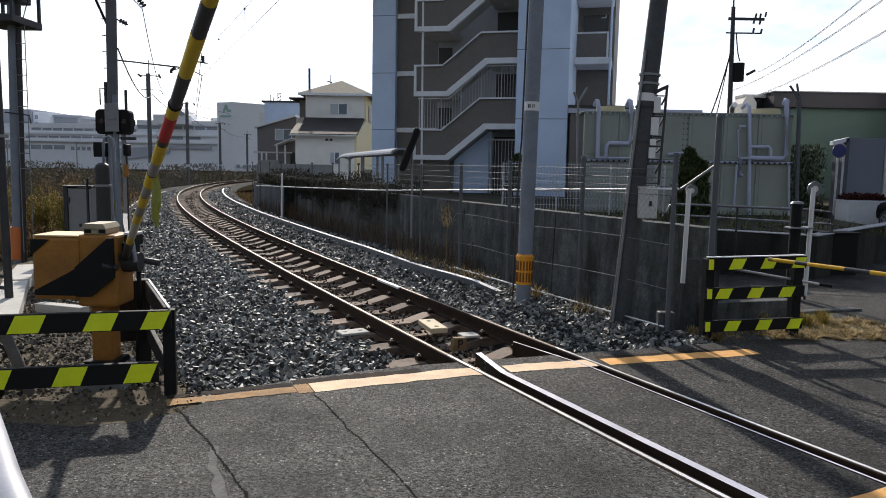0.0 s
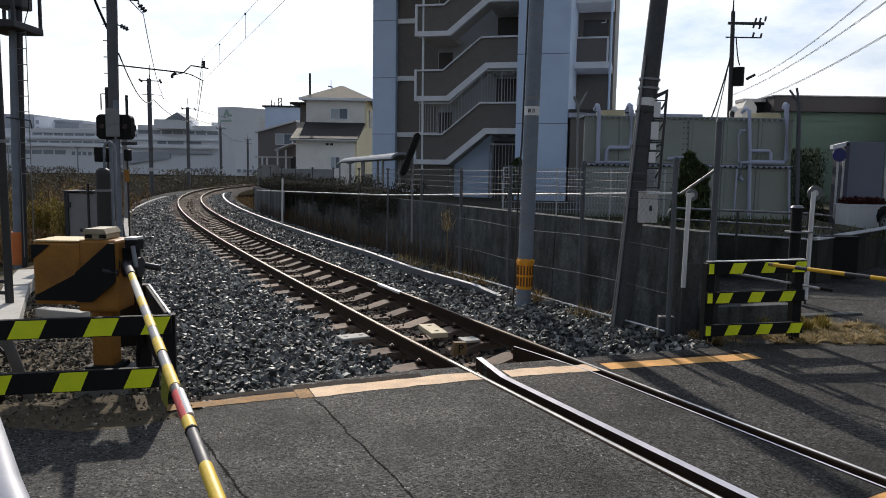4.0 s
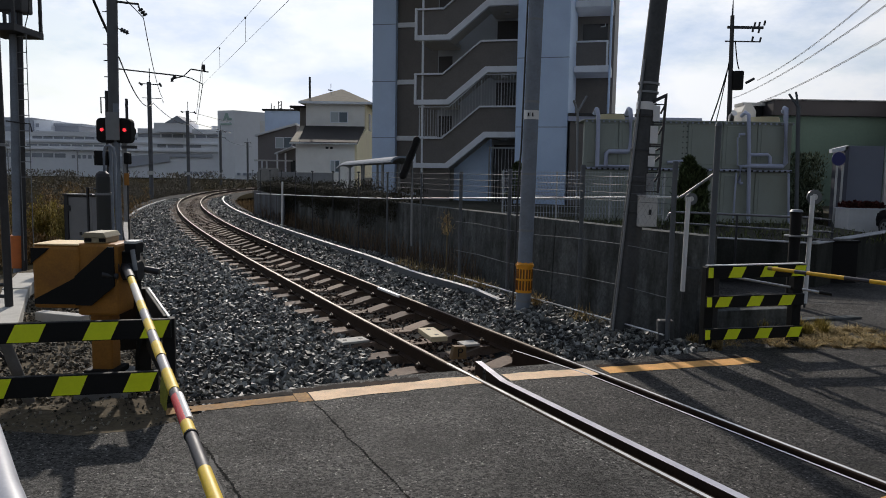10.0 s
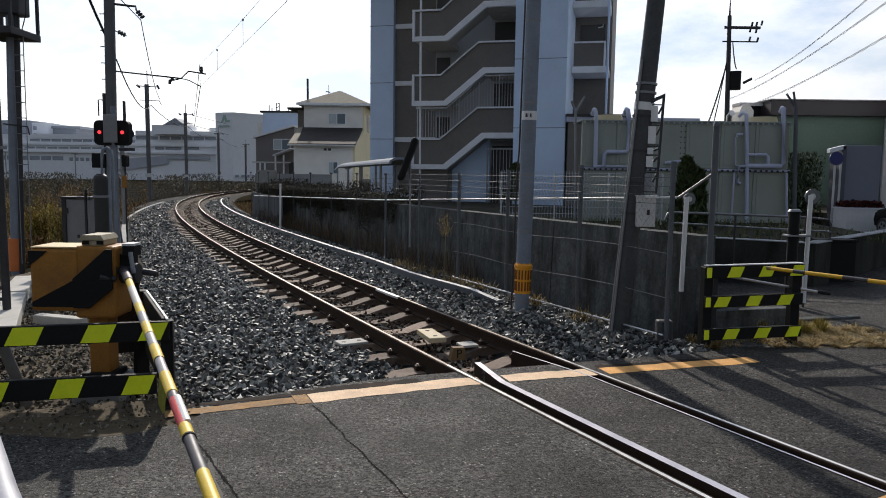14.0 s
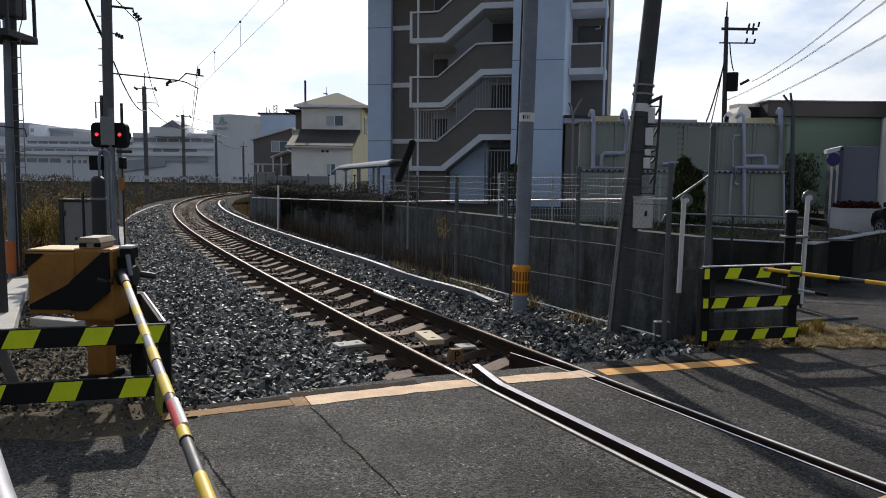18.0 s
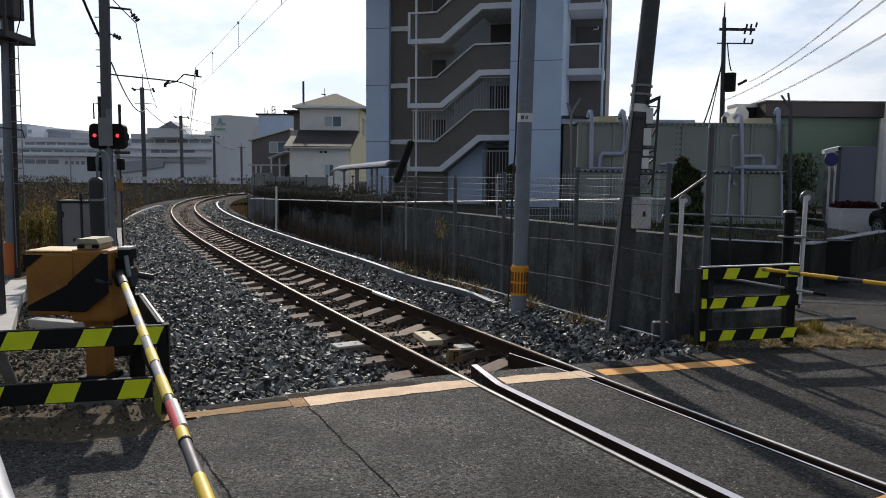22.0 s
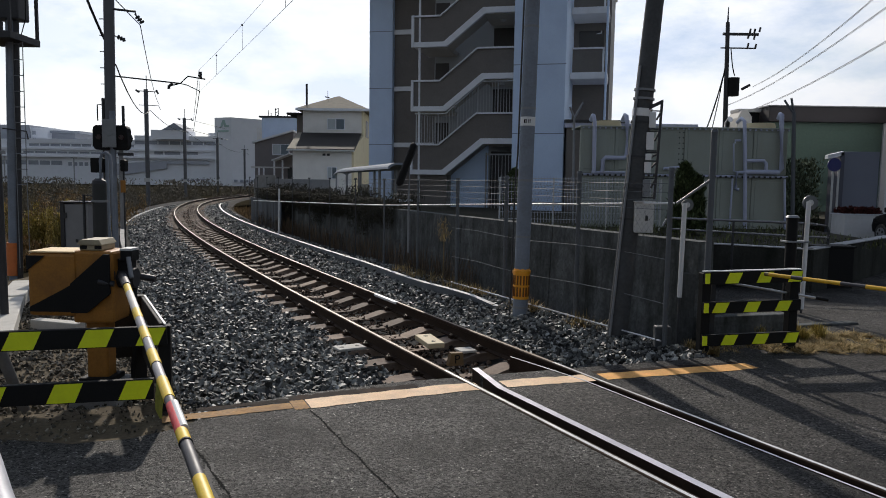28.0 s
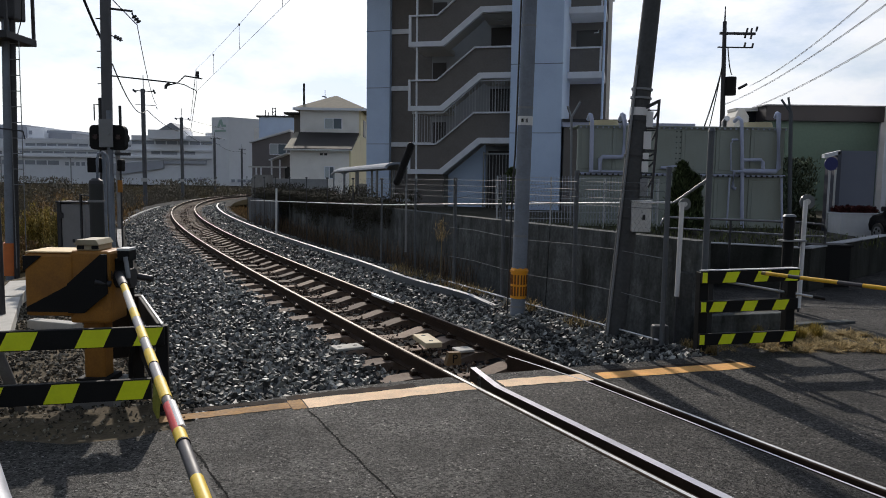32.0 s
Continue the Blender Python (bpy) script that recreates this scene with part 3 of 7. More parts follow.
SLEEPER_ME, CLIP_ME = sleeper_mesh(), clip_mesh()
rnd = random.Random(4)
s = 2.85
i = 0
while s < 100:
    x, y, z, h = on_track(s, rnd.uniform(-0.02, 0.02), -0.152)
    m = Matrix.Translation((x, y, z)) @ Matrix.Rotation(h + rnd.uniform(-0.02, 0.02), 4, "Z")
    sl = shared("sleeper", SLEEPER_ME, track, m)
    if s < 26:
        for off in (-0.566, 0.566):
            x, y, z, h = on_track(s, off, -0.15)
            shared("rail_fastening", CLIP_ME, track, Matrix.Translation((x, y, z)) @ Matrix.Rotation(h, 4, "Z"))
    s += 0.69
    i += 1

# ballast bed: a shallow bank under and beside the track
BED = [(-3.3, -0.4), (-2.9, -0.27), (-2.2, -0.22), (-1.5, -0.175), (-0.95, -0.2), (-0.5, -0.25), (0.5, -0.25), (0.95, -0.2), (1.3, -0.17), (1.7, -0.07), (2.1, -0.02), (2.35, -0.02), (2.6, -0.12)]


def bed_height(off):
    for (a, u), (b, v) in zip(BED, BED[1:]):
        if a <= off <= b:
            return u + (v - u) * (off - a) / (b - a)
    return -0.36


bm = bmesh.new()
sweep(bm, along(edge_s(0, 0.05) - 0.8, 6, 0.4) + along(6.6, 105, 1.0), BED, closed=False)
setting(part("ballast_bed", bm, BALLAST_BED), "dark bed of crushed stone under the track", "ballast")

_b = bmesh.new()
bmesh.ops.create_cube(_b, size=1.45)
bmesh.ops.triangulate(_b, faces=_b.faces[:])
ICO_V = np.array([v.co[:] for v in _b.verts])
ICO_F = np.array([[v.index for v in f.verts] for f in _b.faces])
_b.free()


def stones(name, places, sizes, mat, seed):
    """Many angular stones in one mesh."""
    rs = np.random.RandomState(seed)
    n = len(places)
    P = np.asarray(places)
    S = np.asarray(sizes)[:, None] * rs.uniform(0.7, 1.2, (n, 3)) * np.array([1.45, 1.0, 0.55])
    jit = rs.uniform(0.62, 1.2, (n, 8, 3))
    V = ICO_V[None] * jit * S[:, None, :]
    ax = rs.normal(size=(n, 4))
    ax[:, 1:3] *= 0.6
    ax /= np.linalg.norm(ax, axis=1)[:, None]
    w, x, y, z = ax.T
    R = np.stack([1 - 2 * (y * y + z * z), 2 * (x * y - z * w), 2 * (x * z + y * w), 2 * (x * y + z * w), 1 - 2 * (x * x + z * z), 2 * (y * z - x * w), 2 * (x * z - y * w), 2 * (y * z + x * w), 1 - 2 * (x * x + y * y)], 1).reshape(n, 3, 3)
    V = np.einsum("nij,nkj->nki", R, V) + P[:, None, :]
    F = (ICO_F[None] + (np.arange(n) * 8)[:, None, None]).reshape(-1, 3)
    me = bpy.data.meshes.new(name)
    me.vertices.add(n * 8)
    me.vertices.foreach_set("co", V.reshape(-1))
    me.loops.add(len(F) * 3)
    me.loops.foreach_set("vertex_index", F.reshape(-1))
    me.polygons.add(len(F))
    me.polygons.foreach_set("loop_start", np.arange(len(F)) * 3)
    me.update(calc_edges=True)
    me.polygons.foreach_set("use_smooth", np.zeros(len(F), dtype=bool))
    me.materials.append(mat)
    return new(name, me)


def scatter_ballast():
    rs = random.Random(11)
    places, sizes, inner = [], [], []
    for s0, s1, per_m, size, lo, hi in ((-0.5, 7.5, 5100, 0.03, -3.05, 2.3), (7.5, 13, 3400, 0.033, -2.9, 2.3), (13, 24, 1900, 0.034, -2.75, 2.2), (24, 50, 800, 0.04, -2.6, 2.2)):
        for _ in range(int((s1 - s0) * per_m)):
            st, off = rs.uniform(s0, s1), rs.uniform(lo, hi)
            if st < edge_s(off, 0.03) + 0.03:
                continue
            if st > 12 and off < -2.4 + max(0, st - 28) * 0.045:
                continue
            if abs(abs(off) - 0.566) < 0.1:
                continue
            if abs(off) < 1.02 and rs.random() < 0.25:
                continue
            x, y, _z, _h = on_track(st, off)
            places.append((x, y, bed_height(off) + rs.uniform(-0.05, 0.032) + 0.012 * math.sin(3.1 * x) * math.cos(2.7 * y)))
            sizes.append(size * rs.uniform(0.6, 1.25))
            if abs(off) < 0.75:
                inner.append((places.pop(), sizes.pop() * 0.7))
    between = stones("track_gravel", [p for p, _s in inner], [q for _p, q in inner], RUSTY_STONE, 6)
    tagged(between, "rust-brown crushed stone between the rails", "ballast", kind="stuff")
    ob = stones("ballast_stones", places, sizes, STONE, 5)
    return tagged(ob, "loose grey crushed-stone ballast beside the rails", "ballast", kind="stuff")


scatter_ballast()

CREAM_BLOCK = material("cream_block", (0.62, 0.52, 0.33), 0.75, vary=0.12, scale=6, dirt=((0.4, 0.32, 0.2), 0.5))
# timber walk blocks and plates between the rails
def rail_block(name, s, off, w, d, h, z, mat, label, cat, holes=True, tilt=0.0):
    x, y, _z, hd = on_track(s, off)
    t = thing(name, x, y, z, math.degrees(hd) + tilt, label, cat)
    part("block", B(-w / 2, w / 2, -d / 2, d / 2, 0, h, bevel=0.008), mat, t)
    if holes:
        for sx in (-0.28, 0.28):
            part("hole", T([(sx * w, 0, h - 0.002), (sx * w, 0, h + 0.002)], 0.028, 10), BLACK, t)
    return t


rail_block("track_beacon", 4.62, 0.02, 0.52, 0.2, 0.06, -0.11, CREAM_BLOCK, "cream rectangular track block with two bolt holes", "track beacon", tilt=82)
rail_block("concrete_plate", 4.25, 0.3, 0.2, 0.2, 0.03, -0.15, PALE_CONCRETE, "pale concrete plate beside the rail", "plate", False, -5)
x, y, _z, hd = on_track(7.2, 0.555, 0.0)
jp = part("insulated_joint", B(-0.045, 0.02, -0.42, 0.42, -0.02, 0.013, bevel=0.004), WHITE_PAINT, track, "pale insulated rail joint")
jp.matrix_basis = pose(x, y, 0, 0, 0, math.degrees(hd))
rail_block("concrete_plate", 4.92, -0.86, 0.34, 0.22, 0.03, -0.155, PALE_CONCRETE, "pale concrete end plate with two bolt holes", "plate", tilt=3)
# ======== fence and wall along the track ========
def fence_top(s):
    return 1.8 + 0.16 * max(0.0, min(1.0, (8.6 - s) / 5.0))


def handrail_z(s):
    return 1.25 + 0.33 * (11.5 - s) / 8.3 if s < 11.5 else 1.25 - 0.33 * (s - 11.5) / 13.5


FENCE_OFF = 2.12
fence = tagged(new("mesh_fence"), "grey galvanised welded-mesh fence along the track", "fence")
s = 2.9
# darker grey, so that the distant posts stand out less
POST_DARK = material("dark_grey_post", (0.05, 0.052, 0.055), 0.7, vary=0.2, scale=6, bump=0.1)
POST_GREY = material("weathered_post_grey", (0.11, 0.12, 0.13), 0.6, metal=0.2, vary=0.2, scale=6, bump=0.1)
posts = [3.0, 4.6, 6.35, 7.9, 9.5, 11.2, 13.0, 15.0, 17.0, 19.0, 21.0, 23.0, 25.0, 27.0]
for s in posts:
    x, y, _z, h = on_track(s, FENCE_OFF)
    b = T([(x, y, -0.3), (x, y, fence_top(s) - 0.02)], 0.029 if s < 9 else 0.02 if s < 12 else 0.012, 8)
    tube(b, [(x, y, fence_top(s) - 0.02), (x, y, fence_top(s) + 0.015)], 0.038, 10, 0.03)
    part("post", b, POST_GREY if s < 12 else POST_DARK, fence)


def fence_bar(name, zf, r, s0, s1, mat, label="", off=FENCE_OFF - 0.05, seg=6, step=0.8):
    pts = [p[:2] for p in along(s0, s1, step, off)]
    n = len(pts)
    pts = [(x, y, zf(s0 + (s1 - s0) * i / (n - 1))) for i, (x, y) in enumerate(pts)]
    return part(name, T(pts, r, seg), mat, fence, label)


fence_bar("handrail", handrail_z, 0.0115, 3.0, 26.5, WHITE_PAINT, "white-painted pipe rail", FENCE_OFF + 0.06, 8)
fence_bar("bottom_bar", lambda s: 0.07, 0.011, 3.0, 8.0, GALV_BRIGHT)
for z in (0.5, 0.99):
    fence_bar("wire", lambda s, z=z: z + 0.02 * math.sin(s * 1.9), 0.0035, 3.0, 8.0, GALV, "", FENCE_OFF - 0.045, 5, 0.8)
for k in range(4):
    fence_bar("wire", lambda s, k=k: 1.8 - 0.095 * k, 0.0028, 3.0, 12, POST_GREY, "", FENCE_OFF - 0.045, 4, 1.6)
# woven diamond mesh: thin wires slanting both ways
b = bmesh.new()
for sgn in (-1, 1):
    s = 1.2
    while s < 15:
        z0, z1 = -0.1, 1.8
        pts = []
        for k in range(7):
            z = z0 + (z1 - z0) * k / 6
            q = s + sgn * (z - 0.85) * 0.9
            if 3.0 <= q <= 14:
                x, y, _z, h = on_track(q, FENCE_OFF - 0.05)
                pts.append((x, y, z, math.sin(h), math.cos(h)))
        for (x0, y0, z0, sn, c), (x1, y1, z1, _a, _b) in zip(pts, pts[1:]):
            r = 0.0014
            v = [b.verts.new(q) for q in ((x0 - sn * r, y0 + c * r, z0), (x0 + sn * r, y0 - c * r, z0), (x1 + sn * r, y1 - c * r, z1), (x1 - sn * r, y1 + c * r, z1))]
            b.faces.new(v)
        s += 0.075
tagged(part("mesh_wire", b, DARK_STEEL, fence), kind="stuff")

# tall end post with a slanting stay, and the post at the fence's end
endp = tagged(new("fence_end_post"), "tall grey steel end post with a slanting stay", "post")
part("post", T([(2.95, 7.98, -0.3), (2.96, 7.98, 2.36)], 0.033, 10), POST_GREY, endp)
part("cap", T([(2.96, 7.98, 2.36), (2.96, 7.98, 2.4)], 0.042, 10, 0.025), POST_GREY, endp)
part("stay", T([(2.62, 8.1, 1.58), (2.96, 7.98, 1.86)], 0.015, 8), GALV, endp)

# stained retaining wall behind the fence, in cast bays
wall = setting(new("retaining_wall"), "dark water-stained concrete retaining wall behind the fence", "wall")
WALL_OFF, WALL_TOP = 2.85, 1.12
s = 3.3
while s < 28:
    d = 2.96
    bm = sweep(bmesh.new(), along(s + 0.012, s + d - 0.012, 0.74, WALL_OFF), [(0.0, -0.4), (0.35, -0.4), (0.3, WALL_TOP), (0.06, WALL_TOP)])
    part("wall_bay", bm, WALL_STAINED, wall)
    s += d
part("wall_core", sweep(bmesh.new(), along(3.32, 29.5, 0.9, WALL_OFF), [(0.08, -0.4), (0.34, -0.4), (0.28, WALL_TOP - 0.02), (0.1, WALL_TOP - 0.02)]), WALL_STAINED, wall)

# raised plots behind the wall
bm = bmesh.new()
edge = [p[:2] for p in along(3.3, 29.5, 1.5, WALL_OFF + 0.3)]
poly = [on_track(3.3, WALL_OFF + 0.3)[:2], (4.85, 13.2), (6.25, 12.35), (9.7, 15.7), (10.1, 19.6), (12.3, 26), (45, 34), (60, 120), (-22, 120), (-15.2, 60)] + edge[::-1][:-1]
prism(bm, poly, -0.35, 0.6)
GRAVEL = material("yard_gravel", (0.055, 0.052, 0.04), 0.95, vary=0.35, scale=1.2, bump=0.6, fine=25, dirt=((0.03, 0.036, 0.018), 0.8), spec=0.05)
setting(part("raised_yard", bm, GRAVEL), "raised gravel yard behind the retaining wall", "ground")

# low wall round the corner plot
cw = setting(new("garden_wall"), "low grey concrete garden wall on the corner", "wall")


def wall_run(p, q, z0, z1, t, mat, parent, name="wall_bay", cap=0.0):
    d = Vector((q[0] - p[0], q[1] - p[1], 0))
    a = math.degrees(math.atan2(d.y, d.x))
    bm = B(0, d.length, 0, t, z0, z1, bevel=0.01)
    ob = part(name, bm, mat, parent)
    ob.matrix_basis = pose(p[0], p[1], 0, 0, 0, a)
    return ob


p3 = on_track(3.3, WALL_OFF + 0.02)[:2]
# near-black: the corner's deep shade is put into this concrete's colour
SHADE_CONCRETE = material("shade_dark_concrete", (0.06, 0.061, 0.055), 0.95, vary=0.35, scale=1.5, bump=0.5, fine=25, dirt=((0.012, 0.014, 0.01), 0.9), streak=1.2, spec=0.08)
wall_run(p3, (4.85, 13.2), -0.35, 0.74, 0.2, material("dark_stained_concrete", (0.1, 0.105, 0.105), 0.95, vary=0.35, scale=3.5, bump=0.5, fine=25, dirt=((0.018, 0.019, 0.016), 0.9), streak=1.4, spec=0.08), cw)
wall_run((4.85, 13.05), (6.25, 12.2), -0.35, 0.72, 0.2, SHADE_CONCRETE, cw)
wall_run((6.3, 12.2), (9.9, 15.8), -0.35, 0.72, 0.2, SHADE_CONCRETE, cw)
for p, q in (((4.85, 13.03), (6.27, 12.17)), ((6.3, 12.17), (9.9, 15.77))):
    wall_run(p, q, 0.722, 0.742, 0.24, GREY_POLE, cw, "coping")
# ======== things by the crossing ========
def world_of(ob):
    m = ob.matrix_basis.copy()
    while ob.parent:
        ob = ob.parent
        m = ob.matrix_basis @ m
    return m


def wpart(name, bm, mat, parent, label="", smooth=False):
    """A part built in world coordinates."""
    bmesh.ops.transform(bm, matrix=world_of(parent).inverted(), verts=bm.verts[:])
    return part(name, bm, mat, parent, label, smooth)


def plate(poly, y, t=0.006):
    """An upright plate over a polygon of (x, z), its front at y."""
    return prism(bmesh.new(), poly, 0, t, Matrix.Translation((0, y, 0)) @ UPRIGHT)


# --- striped guard fences ---
def stripes(parent, x0, x1, z0, z1, y, first, pitch, width, lean, slope=0.0):
    """Slanting yellow sheets on a board that runs along x; slope lifts the board along x."""
    x = first
    while x < x1 - 0.02:
        a0, a1 = max(x, x0), min(x + width, x1)
        if a1 - a0 > 0.03:
            l0, l1 = min(a0 + lean, x1), min(a1 + lean, x1)
            up = lambda q: slope * (q - x0)
            wp = [(a0, z0 + 0.008 + up(a0)), (a1, z0 + 0.008 + up(a1)), (l1, z1 - 0.008 + up(l1)), (l0, z1 - 0.008 + up(l0))]
            part("yellow_stripe", plate(wp, y), HAZARD_YELLOW, parent)
        x += pitch


def board(parent, x0, x1, z0, z1, y0, y1, slope=0.0):
    b = B(x0, x1, y0, y1, z0, z1, bevel=0.006)
    for v in b.verts:
        v.co.z += slope * (v.co.x - x0)
    return part("board", b, BLACK, parent)


# guard in front of the barrier machine, with its return beside the track
gl = thing("guard_fence", -2.06, 5.45, 0, 14, "black steel guard fence with yellow slanted stripes beside the barrier machine", "guard fence")
for z0, z1, end, marks in ((0.52, 0.668, 0.0, ((-2.14, 0.21), (-1.63, 0.21), (-1.125, 0.208), (-0.62, 0.195), (-0.222, 0.16))), (0.11, 0.268, -0.1, ((-1.87, 0.2), (-1.36, 0.2), (-0.845, 0.195), (-0.352, 0.19)))):
    bd = board(gl, -2.4, end, z0, z1, 0.0, 0.05)
    for x, w in marks:
        part("yellow_stripe", plate([(x, z0 + 0.008), (x + w, z0 + 0.008), (x + w + 0.058, z1 - 0.008), (x + 0.062, z1 - 0.008)], -0.001), HAZARD_YELLOW, bd)
for x in (-1.55, -0.07):
    part("post", B(x, x + 0.09, 0.055, 0.14, -0.15, 0.66, bevel=0.006), BLACK, gl)
for z0, z1 in ((0.51, 0.675), (0.11, 0.27)):
    part("return_board", B(-0.04, 0.0, 0.1, 1.6, z0, z1, bevel=0.006, m=Matrix.Rotation(radians(13.6), 4, "Z")), BLACK, gl)
part("return_panel", B(-0.3, -0.01, 1.53, 1.57, 0.1, 0.675, bevel=0.006, m=Matrix.Rotation(radians(13.6), 4, "Z")), BLACK, gl)
part("return_post", B(-0.12, 0.0, 1.5, 1.64, -0.2, 0.68, bevel=0.006, m=Matrix.Rotation(radians(13.6), 4, "Z")), BLACK, gl)
part("top_cap", B(-0.012, 0.005, 0.05, 1.55, 0.672, 0.682, m=Matrix.Rotation(radians(13.6), 4, "Z")), WHITE_PAINT, gl, "thin pale edging")

STAY_GREY = material("grey_concrete_stay", (0.17, 0.17, 0.165), 0.8, vary=0.2, scale=6, bump=0.2)
wpart("stay", T([(-3.5, 5.72, 0.42), (-3.42, 5.9, -0.15)], 0.045, 8), STAY_GREY, gl, "grey slanting stay")
wpart("stay", T([(-3.66, 5.72, 0.4), (-3.66, 5.85, -0.15)], 0.06, 10), BLACK, gl)
wpart("stay_tie", T([(-3.62, 5.75, 0.36), (-3.5, 5.8, 0.2)], 0.015, 6), DARK_STEEL, gl)

gr = thing("guard_fence", 2.83, 7.68, 0, 8.5, "black steel guard fence with three yellow-striped boards at the road's edge", "guard fence")
for z0, z1, first in ((0.735, 0.865, 0.224), (0.42, 0.545, 0.088), (0.065, 0.19, 0.207)):
    bd = board(gr, 0.0, 1.13, z0, z1, 0.0, 0.045, 0.02)
    stripes(bd, 0.06, 1.125, z0, z1, -0.001, first, 0.365, 0.15, 0.05, 0.02)
    part("end_stripe", B(-0.004, 0.05, -0.007, -0.001, z0 + 0.01, z1 - 0.01), HAZARD_YELLOW, bd)
for x in (0.0, 1.03):
    part("post", B(x, x + 0.1, 0.05, 0.15, -0.15, 0.9 if x else 0.85, bevel=0.006), BLACK, gr)
part("top_cap", B(0.0, 1.13, -0.003, 0.05, 0.871, 0.881, m=Matrix.Rotation(-0.02, 4, "Y")), WHITE_PAINT, gr, "thin pale edging")

# pale housing, darkened and yellowed in colour for the shade it stands in
SHADED_CAP = material("shaded_cream_housing", (0.42, 0.36, 0.24), 0.6, vary=0.15, scale=7, dirt=((0.2, 0.16, 0.1), 0.6))
# --- barrier machine ---
def barrier_machine(x, y, rz):
    t = thing("barrier_machine", x, y, 0, rz, "orange and black striped crossing barrier machine on a post", "barrier machine")
    part("base", prism(bmesh.new(), [(-0.2, -0.2), (0.2, -0.2), (0.2, 0.2), (-0.2, 0.2)], -0.3, 0.02), CONCRETE, t, "pale concrete footing")
    part("foot", B(-0.14, 0.14, -0.14, 0.14, 0.02, 0.07, bevel=0.01), BLACK, t)
    part("post", B(-0.09, 0.09, -0.09, 0.09, 0.05, 0.64, bevel=0.02), ORANGE_YELLOW, t)
    body = part("body", B(-0.14, 0.2, -0.2, 0.14, 0.56, 1.17, bevel=0.025), ORANGE_YELLOW, t)
    cover = part("cover", B(-0.5, -0.1, -0.22, 0.16, 0.62, 1.15, bevel=0.03), ORANGE_YELLOW, t)
    # sun on the cover's top, painted as a thin sheet of paler yellow
    part("cover_lid", B(-0.49, -0.11, -0.21, 0.15, 1.151, 1.165, bevel=0.005), material("sunlit_yellow_lid", (0.82, 0.6, 0.3), 0.55, vary=0.1), cover)
    part("black_band", plate([(-0.48, 0.66), (-0.13, 0.66), (-0.13, 0.89), (-0.2, 0.85), (-0.48, 0.7)], -0.226), BLACK, cover)
    part("black_band", plate([(-0.13, 0.655), (0.0, 0.655), (0.196, 0.82), (0.196, 1.15), (0.15, 1.15), (-0.13, 0.9)], -0.226, 0.024), BLACK, body)
    part("black_corner", plate([(-0.498, 1.13), (-0.498, 1.0), (-0.34, 1.13)], -0.226), BLACK, cover)
    cap = part("cap", B(-0.09, 0.1, -0.16, 0.1, 1.17, 1.222, bevel=0.01), SHADED_CAP, t, "pale lamp housing")
    part("cap_roof", prism(bmesh.new(), [(-0.1, 1.222), (0.11, 1.222), (0.085, 1.262), (-0.07, 1.262)], -0.1, 0.18, UPRIGHT), SHADED_CAP, cap)
    for sx in (-0.05, 0.07):
        part("lamp_port", B(sx - 0.028, sx + 0.028, -0.167, -0.159, 1.183, 1.213), BLACK, cap)
    # arm bearing, links and balance weights
    part("bearing", T([(0.19, -0.05, 0.93), (0.34, -0.05, 0.93)], 0.085, 14), DARK_STEEL, t)
    part("bracket", B(0.24, 0.34, -0.14, 0.02, 1.08, 1.17, bevel=0.01), BLACK, t)
    part("bracket_cap", B(0.24, 0.34, -0.14, 0.01, 1.171, 1.19), OFF_WHITE, t)
    part("link", T([(0.32, -0.16, 1.12), (0.36, -0.2, 0.95)], 0.02, 8), GALV, t)
    part("web", B(0.2, 0.3, -0.1, 0.05, 0.85, 1.1, bevel=0.01), BLACK, t)
    part("cross_bolt", T([(0.1, -0.24, 0.92), (0.22, -0.22, 0.9)], 0.025, 8), DARK_STEEL, t)
    part("cross_bolt", T([(0.4, -0.1, 0.95), (0.52, -0.1, 0.93)], 0.028, 8), DARK_STEEL, t)
    part("cable_duct", T([(0.3, 0.0, 0.85), (0.3, 0.0, 0.4), (0.25, 0.05, 0.15), (0.25, 0.05, -0.2)], 0.022, 8), BLACK, t)
    return t


machine = barrier_machine(-2.93, 6.25, 0)

# --- barrier arms ---
ARM_PIVOT = Vector((-2.72, 6.2, 0.985))
ARM_TURN = -63.68


def barrier_arm(name, label, bands, reach, holder):
    t = new(name)
    t.parent = holder
    t["label"] = label
    part("hub", T([(-0.12, 0, -0.03), (bands[0][0] + 0.05, 0, 0)], 0.035, 10, 0.034), DARK_STEEL, t)
    part("balance_arm", B(-0.3, 0.1, -0.1, -0.05, -0.06, 0.02, bevel=0.01), DARK_STEEL, t)
    for a, b, mat, r in bands:
        part("band", T([(a, 0, 0), (b, 0, 0)], r * 0.86, 14), mat, t)
    part("end_cap", T([(reach, 0, 0), (reach + 0.05, 0, 0)], bands[-1][3] * 0.9, 14), material("arm_cap_brown", (0.26, 0.2, 0.08), 0.6), t)
    return t


